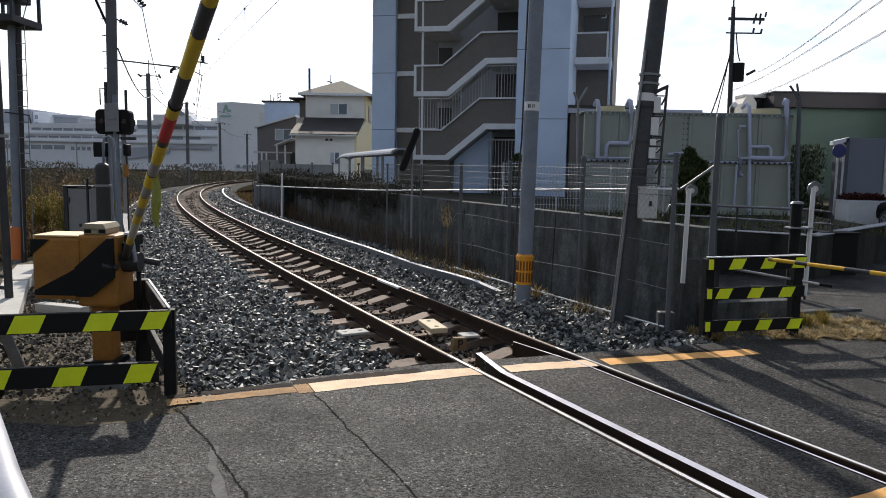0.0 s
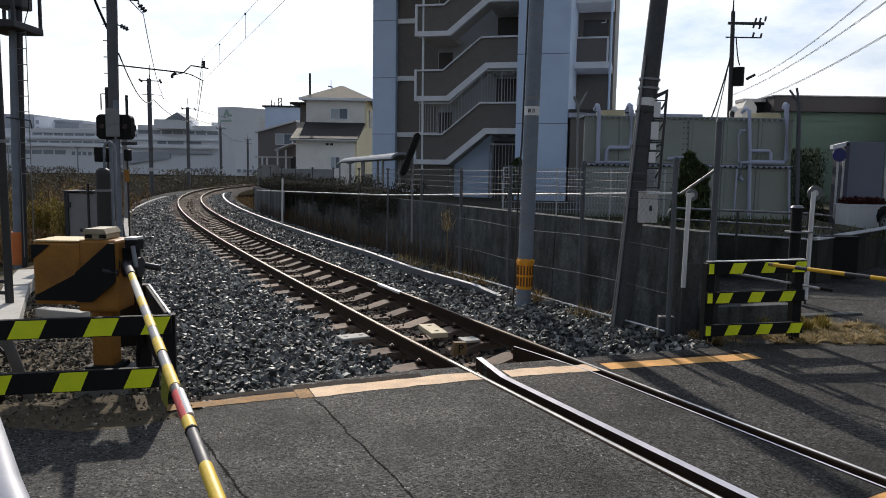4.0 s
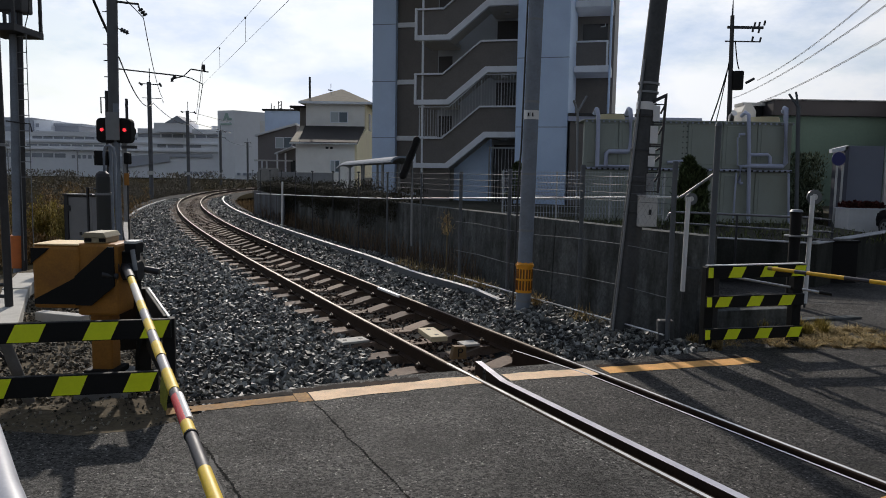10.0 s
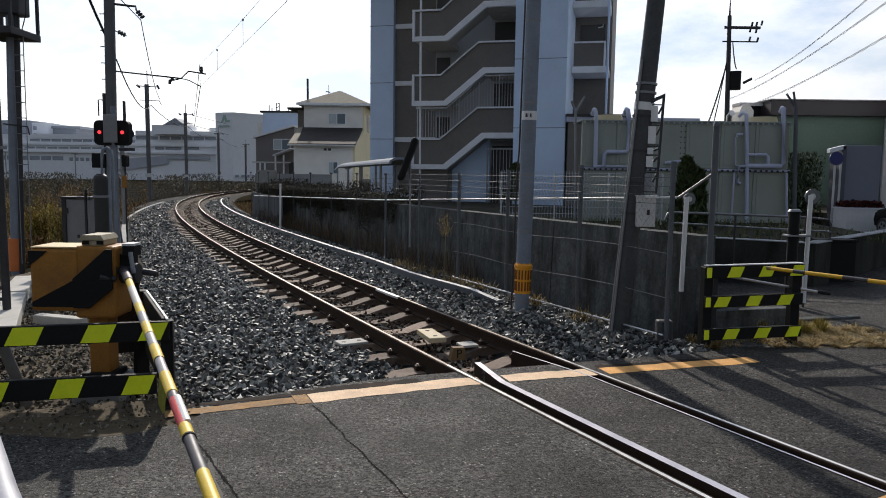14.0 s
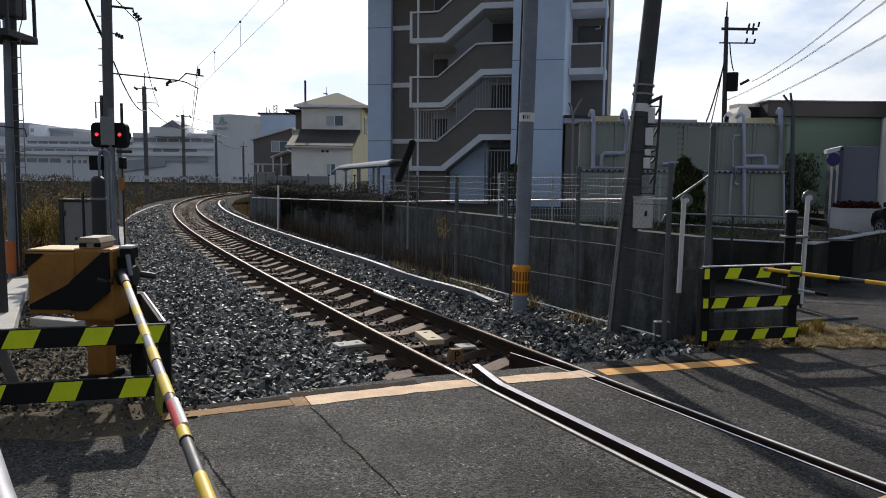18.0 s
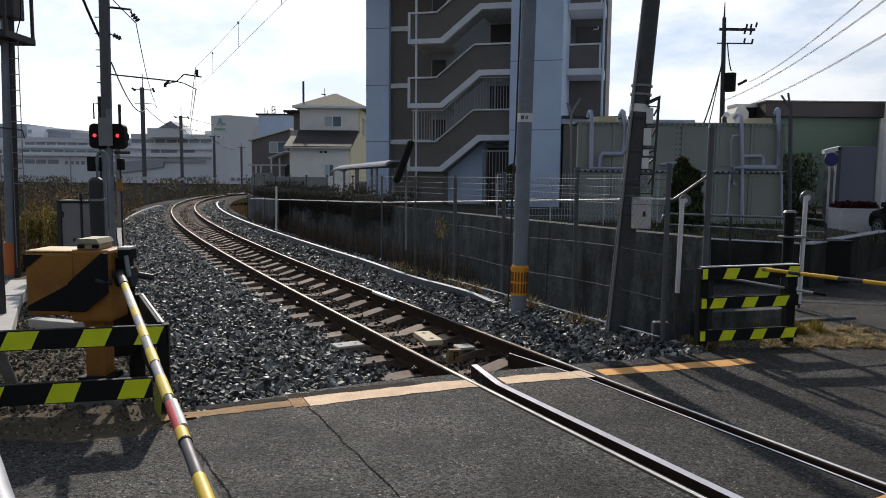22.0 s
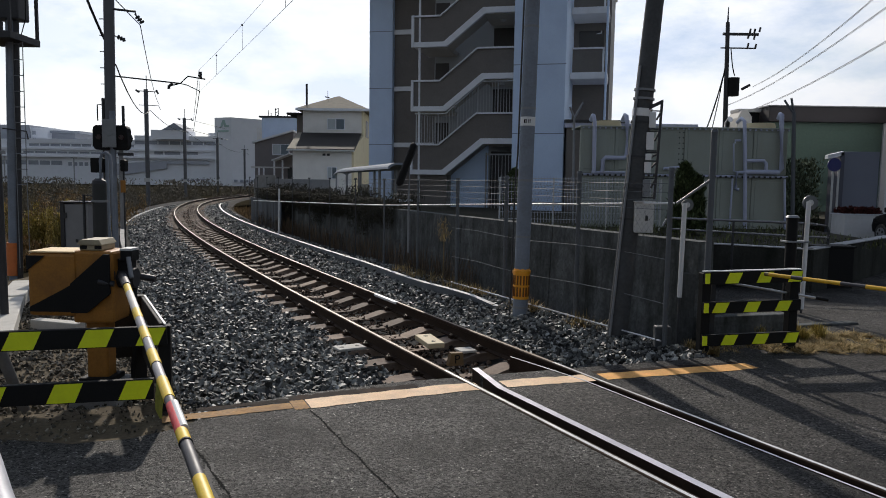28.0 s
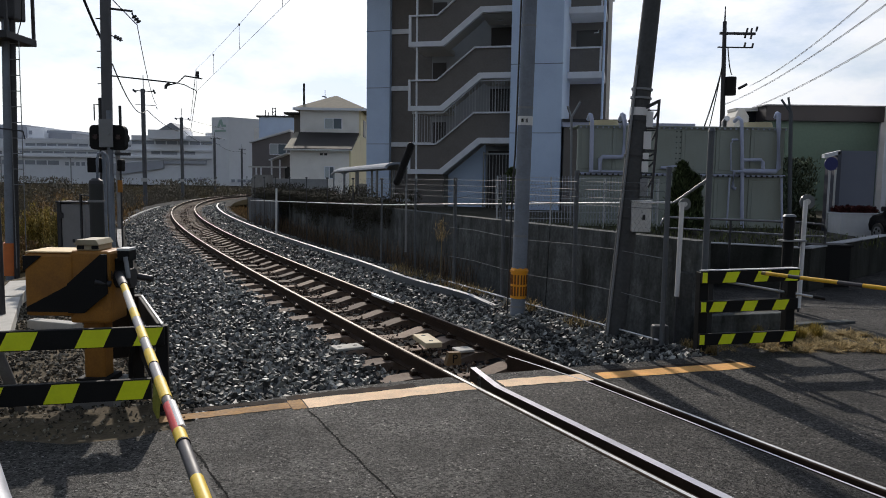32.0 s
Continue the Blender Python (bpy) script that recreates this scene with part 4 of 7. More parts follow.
GREY_BAND = material("arm_silver_grey", (0.34, 0.32, 0.33), 0.5, vary=0.15, scale=9, bump=0.06)
WHITE_BAND = material("arm_worn_white", (0.62, 0.58, 0.52), 0.55, vary=0.15, scale=9, bump=0.06)
NEAR_BANDS = [(0.75, 1.12, ARM_YELLOW, 0.0307), (1.12, 1.77, WHITE_BAND, 0.0307), (1.77, 2.05, ARM_YELLOW, 0.0307), (2.05, 2.33, GREY_BAND, 0.0298), (2.33, 2.61, ARM_YELLOW, 0.0297), (2.61, 2.87, GREY_BAND, 0.0279), (2.87, 3.13, ARM_YELLOW, 0.0297),
              (3.13, 3.38, GREY_BAND, 0.0263), (3.38, 3.67, ARM_YELLOW, 0.0281), (3.67, 3.75, ARM_BLACK, 0.0255), (3.75, 4.06, ARM_RED, 0.0263), (4.06, 4.18, ARM_YELLOW, 0.0265), (4.18, 4.49, ARM_BLACK, 0.0244), (4.49, 4.8, ARM_YELLOW, 0.0248), (4.8, 5.0, ARM_BLACK, 0.0239), (5.0, 5.13, ARM_YELLOW, 0.0235)]
machine2 = copy_thing(machine, pose(5.9, 3.9, -0.05, 0, 0, 180))
near_arm = barrier_arm("barrier_arm", "yellow and black striped tubular barrier arm with a red band", NEAR_BANDS, 5.13, machine)
part("white_sticker", T([(3.755, 0.0095, 0.0105), (4.055, 0.0095, 0.0105)], 0.0165, 14), WHITE_PAINT, near_arm, "white strip beside the red band")
for a in (2.33, 2.61, 2.87, 3.13, 4.18):
    part("clamp", T([(a - 0.006, 0, 0), (a + 0.006, 0, 0)], 0.0248, 12), BLACK, near_arm)
b = bmesh.new()
prev = None
for (x, y, z), w in zip([(0, 0, 0.03), (0.01, 0.005, -0.05), (0.018, 0.0, -0.12), (0.012, -0.008, -0.19), (0.005, 0.0, -0.24)], (0.012, 0.018, 0.022, 0.016, 0.006)):
    cur = [b.verts.new((x, y - w, z)), b.verts.new((x + 0.006, y, z)), b.verts.new((x, y + w, z))]
    if prev:
        for k in (0, 1):
            b.faces.new((prev[k], prev[k + 1], cur[k + 1], cur[k]))
    prev = cur
tape = part("hanging_tape", b, material("tape_yellow", (0.27, 0.27, 0.04), 0.6, vary=0.3, scale=9), near_arm, "loose yellow tape hanging from the arm")

FAR_TIP = Vector((3.47, 7.7, 0.858))
FAR_YELLOW = material("arm_orange_yellow", (0.8, 0.46, 0.025), 0.45, vary=0.15, scale=9, bump=0.08)
FAR_BANDS = []
FAR_LEN = 4.14
a = FAR_LEN
for k in range(14):
    w = (0.25, 0.13, 0.38, 0.24)[k] if k < 4 else (0.4, 0.25)[k % 2]
    if a > 0.36:
        FAR_BANDS.insert(0, (max(0.35, a - w), a, FAR_YELLOW if k % 2 == 0 else ARM_BLACK, 0.024))
    a -= w
far_arm = barrier_arm("barrier_arm", "yellow and black barrier arm lowered across the road", FAR_BANDS, FAR_LEN, machine2)
FAR_TURN = 180 - 57.4
FAR_PIVOT = FAR_TIP - Vector((math.cos(radians(FAR_TURN)), math.sin(radians(FAR_TURN)), 0)) * (FAR_LEN + 0.05)
machine2.matrix_basis = pose(FAR_PIVOT.x + 0.28, FAR_PIVOT.y + 0.1, -0.1, 0, 0, 180)

# --- poles ---
def ring(bm, x, y, z, r, h=0.03, lean=(0, 0)):
    return tube(bm, [(x, y, z), (x, y, z + h)], r, 16)


# dark orange that stands for the shade inside the guard's slots
SLOT_SHADE = material("dark_orange_slot", (0.2, 0.07, 0.01), 0.7, vary=0.1)
POLE_GREY = material("dark_concrete_pole", (0.22, 0.25, 0.295), 0.8, vary=0.2, scale=3, bump=0.25, fine=40, dirt=((0.12, 0.12, 0.12), 0.6))
cp = thing("concrete_pole", 1.11, 10.02, -0.25, 0, "grey round concrete pole with metal bands and an orange guard", "utility pole")
part("shaft", T([(0, 0, -0.1), (0.0, 0, 9)], 0.103, 20, 0.092), POLE_GREY, cp)
cp.matrix_basis = pose(1.125, 10.02, -0.25, 0, 0.9, 0)
for z in (0.2, 1.18, 1.95, 2.92, 4.0):
    part("band", ring(bmesh.new(), 0, 0, z + 0.1, 0.1055 - z * 0.0011), GALV, cp)
part("number_plate", T([(0, 0, 2.8), (0, 0, 2.92)], 0.1025, 20), WHITE_PAINT, cp, "white plate with dark bars")
for k, (a0, a1) in enumerate(((-2.2, -2.0), (-1.93, -1.84), (-1.62, -1.5), (-1.42, -1.34))):
    b = bmesh.new()
    vs = []
    for a in (a0, a1):
        vs.append([b.verts.new((0.104 * math.cos(a), 0.104 * math.sin(a), z)) for z in (2.835, 2.885)])
    b.faces.new((vs[0][0], vs[1][0], vs[1][1], vs[0][1]))
    part("dark_bar", b, BLACK, cp)
part("cable_pipe", T([(-0.14, 0.06, 0), (-0.13, 0.05, 2.1), (-0.115, 0.03, 2.4), (-0.105, 0.02, 9)], 0.012, 8), DARK_STEEL, cp)
gb_ = bmesh.new()
for z0, z1, r0, r1 in ((0.43, 0.79, 0.112, 0.118), (0.79, 0.825, 0.128, 0.128), (0.825, 0.855, 0.118, 0.105)):
    tube(gb_, [(0, 0, z0), (0, 0, z1)], r0, 8, r1)
guard = part("orange_guard", gb_, ORANGE_PLASTIC, cp, "slotted orange plastic guard")
for k in range(16):
    a = 2 * math.pi * (k + 0.5) / 16
    for dz in (0.47, 0.63):
        part("slot", B(-0.011, 0.011, -0.117, -0.1, dz, dz + 0.13, m=Matrix.Rotation(a, 4, "Z")), SLOT_SHADE, guard)

lp = thing("leaning_pole", 2.12, 8.59, -0.25, 0, "leaning tarred wooden pole carrying white marker plates and a box", "utility pole")
tilt = Vector((0.074, 0, 1)).normalized()
part("shaft", T([tilt * -0.1, tilt * 6.5], 0.122, 16, 0.09), TAR_POLE, lp)
for d in (1.62, 1.98, 2.35, 2.75, 3.02, 3.12):
    part("strap", T([tilt * d, tilt * (d + 0.025)], 0.122, 14), GALV if d > 3 else DARK_STEEL, lp)
part("white_sheath", T([tilt * 2.83, tilt * 2.92], 0.114, 14), WHITE_PAINT, lp, "white wrapped plate")
rack = wpart("plate_rack", T([(2.532, 8.5, 2.749), (2.486, 8.5, 1.615)], 0.016, 6), DARK_STEEL, lp, "dark steel rack of marker plates")
wpart("side_rail", T([(2.36, 8.52, 2.66), (2.33, 8.52, 1.6)], 0.012, 6), DARK_STEEL, rack)
for x0, x1, z0, z1 in ((2.389, 2.468, 2.44, 2.618), (2.366, 2.454, 2.188, 2.387), (2.364, 2.433, 2.071, 2.141), (2.355, 2.433, 1.922, 2.044), (2.345, 2.432, 1.647, 1.842)):
    wpart("white_plate", B(x0, x1, 8.49, 8.5, z0, z1, bevel=0.002), WHITE_PAINT if z0 > 1.9 else GALV, rack)
    for z in (z0 - 0.014, z1 + 0.014):
        wpart("bar", T([(x0 - 0.03, 8.51, z), (2.48 + (z - 1.615) * 0.04, 8.51, z)], 0.008, 6), DARK_STEEL, rack)
    wpart("strut", T([(x1 + 0.01, 8.51, (z0 + z1) / 2), (2.49 + (z0 - 1.615) * 0.04, 8.51, z1)], 0.012, 6), DARK_STEEL, rack)
wpart("peak", prism(bmesh.new(), [(2.38, 2.64), (2.54, 2.72), (2.54, 2.76), (2.39, 2.69)], -8.52, -8.48, UPRIGHT), DARK_STEEL, rack)
bx = part("switch_box", B(0.13, 0.34, -0.2, -0.06, 1.48, 1.83, bevel=0.01), OFF_WHITE, lp, "pale grey metal switch box")
part("lock", B(0.24, 0.27, -0.21, -0.199, 1.62, 1.68), DARK_STEEL, bx)
part("box_roof", B(0.12, 0.35, -0.215, -0.05, 1.831, 1.845), OFF_WHITE, bx)
part("conduit", T([(-0.11, -0.09, 0), tilt * 2.3 + Vector((-0.1, -0.07, 0)), tilt * 3.4 + Vector((-0.1, -0.07, 0))], 0.014, 8), GALV, lp)

for (x, y, z0, z1, r) in ((5.13, 10.2, 0.16, 1.58, 0.032), (2.76, 8.3, 0.6, 1.58, 0.027)):
    wp = thing("marker_post", x, y, -0.1, 0, "white round marker post with a small disc reflector on top", "post")
    part("shaft", T([(0.006, 0, z0), (0.02, 0, z1 + 0.1)], r, 14), WHITE_PAINT, wp)
    part("foot_post", T([(0, 0, -0.2), (0.006, 0, z0 + 0.05)], r * 0.55, 10), POST_DARK, wp)
    rf = part("reflector", T([(0.07, 0.05, z1 + 0.08), (0.07, 0.075, z1 + 0.08)], 0.105 if r > 0.03 else 0.07, 24), material("clear_plastic_disc", (0.15, 0.16, 0.165), 0.25, vary=0.1), wp, "round clear-grey reflector disc")
    part("reflector_rim", T([(0.07, 0.048, z1 + 0.08), (0.07, 0.052, z1 + 0.08)], 0.045 if r > 0.03 else 0.03, 20), OFF_WHITE, rf)
bk = thing("bollard_post", 4.96, 10.25, -0.1, 0, "thick black steel post with a clamp band", "post")
part("shaft", T([(0, 0, -0.2), (0, 0, 1.45)], 0.075, 14), BLACK, bk)
part("cap", T([(0, 0, 1.45), (0, 0, 1.48)], 0.092, 14, 0.07), GALV, bk)
part("clamp", B(-0.11, 0.22, -0.1, 0.1, 1.1, 1.125, bevel=0.004), GALV, bk)

# pipe lying between the guard fence and the posts
lb = tagged(new("stop_pole"), "thin dark pole sticking out behind the guard fence", "pole")
part("pole", T([(3.02, 7.95, 0.75), (4.15, 7.95, 0.57)], 0.014, 8), GALV_BRIGHT, lb)
part("grip", T([(4.15, 7.95, 0.57), (4.29, 7.95, 0.548)], 0.018, 8), BLACK, lb)
part("holder", B(3.0, 3.05, 7.95, 8.05, -0.2, 0.85), DARK_STEEL, lb)

# white near pipe guard at the roadside
pg = tagged(new("pipe_guard"), "white-painted steel pipe guard at the roadside", "pipe guard")
d = Vector((-0.588, 0.809, 0))
p0 = Vector((-1.165, 1.87, 0.93))
part("top_pipe", T([p0 - d * 0.45 - Vector((0, 0, 0.93)), p0 - d * 0.45, p0 - d * 0.33 + Vector((0, 0, 0.03)), p0, p0 + d * 1.6, p0 + d * 1.7 - Vector((0, 0, 0.05)), p0 + d * 1.75 - Vector((0, 0, 0.2)), p0 + d * 1.75 - Vector((0, 0, 1.0))], 0.045, 14), material("weathered_white_pipe", (0.42, 0.43, 0.47), 0.5, vary=0.1, scale=5, bump=0.05), pg)

# --- left side: signal, masts, cabinet, trough ---
SIG_Y = 15.0
sg = thing("crossing_signal", -6.685, SIG_Y, -0.3, 0, "crossing signal post with two hooded red lamps and a back plate", "crossing signal")
part("shaft", T([(0, 0, -0.5), (0.0, 0, 3.4)], 0.055, 14), POLE_GREY, sg)
part("side_pipe", T([(-0.16, 0.05, -0.5), (-0.16, 0.05, 2.6)], 0.04, 10), POLE_GREY, sg)
part("side_pipe", T([(0.13, 0.05, 1.0), (0.13, 0.05, 2.65)], 0.045, 10), GREY_POLE, sg)
part("back_plate", B(-0.16, 0.12, -0.14, -0.12, 2.66, 3.22, bevel=0.005), GALV, sg, "square grey metal plate")
part("plate_bolt", B(-0.1, 0.06, -0.155, -0.14, 2.9, 2.94), GALV, sg)
lamps = []
for sx, lx in ((-0.22, -0.035), (0.15, 0.03)):
    outline = [(sx + cx * 0.07 + 0.1 * math.cos(a), 2.86 + cz * 0.15 + 0.1 * math.sin(a)) for cx, cz, a0 in ((1, 1, 0), (-1, 1, 90), (-1, -1, 180), (1, -1, 270)) for a in [radians(a0 + 22.5 * k) for k in range(5)]]
    hd = prism(bmesh.new(), outline, -0.12, 0.05, UPRIGHT)
    hood = part("lamp_board", hd, BLACK, sg, "black rounded lamp backing board")
    part("lamp_body", T([(sx + lx, 0.1, 2.86), (sx + lx, 0.25, 2.86)], 0.12, 16), BLACK, hood)
    lens = new("lamp_disc")
    lens.parent = sg
    lens.matrix_basis = pose(sx + lx * 1.4, -0.06, 2.87)
    lamps.append((lens, sx + lx * 1.4))
RED_LIT = glow("red_lamp_lit", (1.0, 0.03, 0.04), 2.2)
RED_OFF = material("dark_red_lens", (0.03, 0.008, 0.008), 0.3, vary=0.1)
for lens, _x in lamps:
    part("lit_face", T([(0, -0.014, 0), (0, -0.006, 0)], 0.033, 16), RED_LIT, lens, "red signal lamp")
    part("dark_face", T([(0, 0.002, 0), (0, 0.014, 0)], 0.05, 16), RED_OFF, lens, "unlit signal lamp")
part("frame_bar", T([(-0.3, 0, 3.2), (-0.3, 0, 3.52), (-0.18, 0, 3.52)], 0.014, 8), DARK_STEEL, sg)
part("frame_bar", T([(0.22, 0, 3.1), (0.22, 0, 3.5)], 0.03, 8), DARK_STEEL, sg)
part("lower_lamp", B(-0.46, -0.2, -0.05, 0.15, 2.15, 2.45, bevel=0.02), BLACK, sg, "small black direction box")
part("lower_lamp", B(0.14, 0.24, -0.05, 0.15, 2.18, 2.42, bevel=0.03), BLACK, sg)
part("yellow_tag", B(0.14, 0.24, -0.04, -0.01, 1.75, 2.0, bevel=0.01), ORANGE_YELLOW, sg, "small yellow tag")
part("chain_pipe", T([(0.2, 0, 0.3), (0.2, 0, 2.2)], 0.018, 6), DARK_STEEL, sg)
part("bell_arm", B(0.1, 0.4, -0.03, 0.03, 2.5, 2.56), DARK_STEEL, sg)

cy = thing("cable_post", -6.06, 13.0, -0.3, 0, "thick dark rubber-capped cable riser post", "post")
part("sleeve", T([(0, 0, -0.3), (0, 0, 1.94)], 0.12, 18), material("dark_sleeve", (0.028, 0.03, 0.03), 0.6, vary=0.2), cy)
part("cap", tube(T([(0, 0, 1.94), (0, 0, 2.0)], 0.125, 18, 0.11), [(0, 0, 2.0), (0, 0, 2.04)], 0.11, 18, 0.06), DARK_STEEL, cy)
part("riser", T([(0.03, 0, 1.9), (0.03, 0, 2.35), (0.06, 0, 2.47), (0.13, 0, 2.5), (0.2, 0, 2.45), (0.22, 0, 2.3), (0.22, 0, 0)], 0.026, 10), POLE_GREY, cy)
part("strap", T([(0, 0, 1.62), (0, 0, 1.66)], 0.14, 18), GALV, cy)
part("bracket", T([(-0.28, 0, -0.3), (-0.28, 0, 1.75), (0, 0, 1.7)], 0.025, 8), DARK_STEEL, cy)

cb = thing("relay_cabinet", -6.75, 13.5, -0.3, 0, "grey steel relay cabinet with dark edges on the ballast", "cabinet")
part("body", B(-0.2, 0.24, 0, 0.4, 0, 1.56, bevel=0.01), material("cabinet_grey", (0.25, 0.25, 0.255), 0.55, vary=0.1, dirt=((0.2, 0.19, 0.18), 0.4)), cb)
part("door_edge", B(-0.27, -0.2, -0.03, 0.4, 0, 1.58, bevel=0.006), DARK_STEEL, cb)
part("roof", B(-0.28, 0.27, -0.04, 0.44, 1.58, 1.61, bevel=0.006), DARK_STEEL, cb)
part("hinge", B(-0.205, -0.16, -0.035, 0, 1.3, 1.4), DARK_STEEL, cb)
part("latch", B(0.0, 0.04, -0.02, 0, 0.85, 0.91), DARK_STEEL, cb)

ms = thing("signal_mast", -8.12, 14.0, -0.3, 0, "grey steel signal mast with a ladder and caged platform", "signal mast")
part("shaft", T([(-0.1, 0, -0.6), (0.06, 0, 5.6), (0.08, 0, 7.0)], 0.105, 16), POLE_GREY, ms)
part("side_conduit", T([(0.04, -0.05, -0.3), (0.16, -0.05, 5)], 0.05, 10), DARK_STEEL, ms)
part("orange_guard", T([(-0.1, 0, 0.15), (-0.085, 0, 0.78)], 0.125, 14), material("faded_orange", (0.72, 0.2, 0.05), 0.6, vary=0.15), ms, "orange plastic guard")
for x in (0.1, 0.29):
    part("ladder_rail", T([(x - 0.02, -0.1, 0.3), (x, -0.1, 4.6)], 0.008, 6), GALV, ms)
for k in range(10):
    part("rung", T([(0.09, -0.1, 1.9 + k * 0.29), (0.29, -0.1, 1.9 + k * 0.29)], 0.009, 6), GALV, ms)
part("platform", B(-0.45, 0.3, -0.5, 0.5, 4.55, 4.68, bevel=0.01), DARK_STEEL, ms)
for x in (-0.42, 0.27):
    for y in (-0.45, 0.45):
        part("cage_post", B(x - 0.025, x + 0.025, y - 0.025, y + 0.025, 4.58, 6.4), DARK_STEEL, ms)
part("lamp_case", B(-0.2, 0.28, -0.2, 0.2, 4.95, 6.2, bevel=0.03), DARK_STEEL, ms)
part("cable", T([(0.25, -0.1, 4.6), (0.42, -0.2, 4.95), (0.5, -0.3, 5.6)], 0.01, 6), BLACK, ms)
part("step", T([(-0.15, -0.1, 2.95), (0.3, -0.1, 2.9), (0.33, -0.1, 2.75)], 0.014, 6), DARK_STEEL, ms)

tp = thing("steel_post", -5.6, 9.3, -0.25, 0, "slim black steel post with a foot bracket", "post")
part("shaft", T([(0.0, 0, -0.1), (-0.03, 0, 6)], 0.05, 12), DARK_STEEL, tp)
part("foot_bar", T([(-0.6, 0.0, 0.53), (-0.02, 0, 0.53)], 0.025, 8), DARK_STEEL, tp)
part("foot_bar", T([(-0.6, 0.0, 0.38), (-0.02, 0, 0.38)], 0.025, 8), DARK_STEEL, tp)
part("clamp", B(-0.06, 0.06, -0.06, 0.06, 2.3, 2.34), GALV, tp)

# concrete cable trough along the left of the ballast
tr = setting(new("cable_trough"), "pale concrete cable trough along the ballast", "cable trough")
s = 12.6
while s < 46:
    o0 = -2.6 + max(0, s - 28) * 0.045
    st = along(s + 0.01, s + 0.99, 0.49, o0)
    part("trough_lid", sweep(bmesh.new(), st, [(-0.065, -0.3), (0.065, -0.3), (0.065, -0.15), (-0.065, -0.15)]), CONCRETE, tr)
    s += 1.0

# steel retaining rail on short posts along the right of the ballast
rr = tagged(new("ballast_rail"), "long rail on short posts beside the track, its sunlit top coloured pale", "rail")


def duct_off(s):
    return min(1.8, 1.66 + 0.05 * (s - 8.5)) if s > 8.5 else 1.66 + 0.08 * (8.5 - s)


n = 60
st = []
for i in range(n + 1):
    s = 6.1 + (47 - 6.1) * i / n
    x, y, z, h = on_track(s, duct_off(s))
    st.append((x, y, min(0.06, -0.02 + (s - 6.1) * 0.1), h))
# top face gets a pale colour for the sun on it, sides stay dark
part("beam", sweep(bmesh.new(), st, [(-0.05, -0.11), (-0.035, -0.11), (-0.035, -0.015), (0.04, -0.015), (0.04, 0.0), (-0.05, 0.0)], mi=[0, 0, 0, 0, 1, 0]), [POST_GREY, material("sunlit_rail_top", (0.78, 0.77, 0.73), 0.7, vary=0.2, scale=4, dirt=((0.35, 0.33, 0.29), 0.5), spec=0.2)], rr)
s = 9.0
while s < 46:
    x, y, z, h = on_track(s, duct_off(s) + 0.03)
    part("post", T([(x, y, -0.4), (x, y, 0.07)], 0.03, 8), DARK_STEEL, rr)
    s += 1.9
# ======== buildings ========
BLUE_WALL = material("pale_blue_render", (0.64, 0.78, 0.99), 0.8, vary=0.06, scale=0.8, bump=0.15, fine=20, dirt=((0.44, 0.55, 0.77), 0.4))
BROWN_TILE = material("brown_tile", (0.162, 0.147, 0.132), 0.6, vary=0.15, scale=3, bump=0.2, fine=14)
WHITE_TRIM = material("white_trim", (0.83, 0.85, 0.88), 0.7, vary=0.06, scale=2, bump=0.1, dirt=((0.5, 0.5, 0.5), 0.35))
BEIGE_WALL = material("beige_render", (0.52, 0.49, 0.44), 0.85, vary=0.08, scale=1.2, bump=0.15)
DARK_GLASS = material("dark_glass", (0.02, 0.022, 0.025), 0.12, vary=0.1, scale=1, bump=0.0)
WINDOW_GLASS = material("window_glass", (0.12, 0.16, 0.19), 0.12, vary=0.15, scale=0.8, bump=0.0)
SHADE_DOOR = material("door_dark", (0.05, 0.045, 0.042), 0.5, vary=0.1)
CREAM_WALL = material("cream_siding", (0.85, 0.83, 0.78), 0.8, vary=0.05, scale=1.5, bump=0.1, dirt=((0.55, 0.52, 0.45), 0.3))
CREAM_YELLOW = material("yellow_cream_siding", (0.8, 0.7, 0.45), 0.8, vary=0.05, scale=1.5, bump=0.1)
ROOF_DARK = material("dark_roof_slate", (0.04, 0.037, 0.034), 0.85, vary=0.2, scale=3, bump=0.3, fine=14, spec=0.15)
ROOF_PALE = material("pale_roof_slate", (0.3, 0.27, 0.21), 0.9, vary=0.2, scale=3, bump=0.3, fine=14, spec=0.1)
# distance haze is put into the claddings as a paler, bluer colour
MALL_HAZY = material("hazy_grey_cladding", (0.9, 0.92, 0.95), 0.8, vary=0.05, scale=0.06, bump=0.05, fine=0.6)
MALL_HAZY_WHITE = material("hazy_white_cladding", (0.93, 0.94, 0.96), 0.8, vary=0.05, scale=0.06, bump=0.05, fine=0.6)
# dark of far openings and panes, lightened in colour for haze
HAZY_DARK = material("hazy_dark_panel", (0.36, 0.385, 0.43), 0.8, vary=0.2, scale=0.2, bump=0)
GREEN_WALL = material("green_grey_cladding", (0.125, 0.19, 0.155), 0.75, vary=0.1, scale=0.6, bump=0.15, fine=9)
TANK_CREAM = material("tank_panel_cream", (0.345, 0.378, 0.33), 0.6, vary=0.12, scale=1.2, bump=0.15, dirt=((0.27, 0.265, 0.2), 0.5), streak=1.0)
PIPE_GREY = material("pipe_blue_grey", (0.5, 0.53, 0.67), 0.45, vary=0.1, scale=4, bump=0.08)

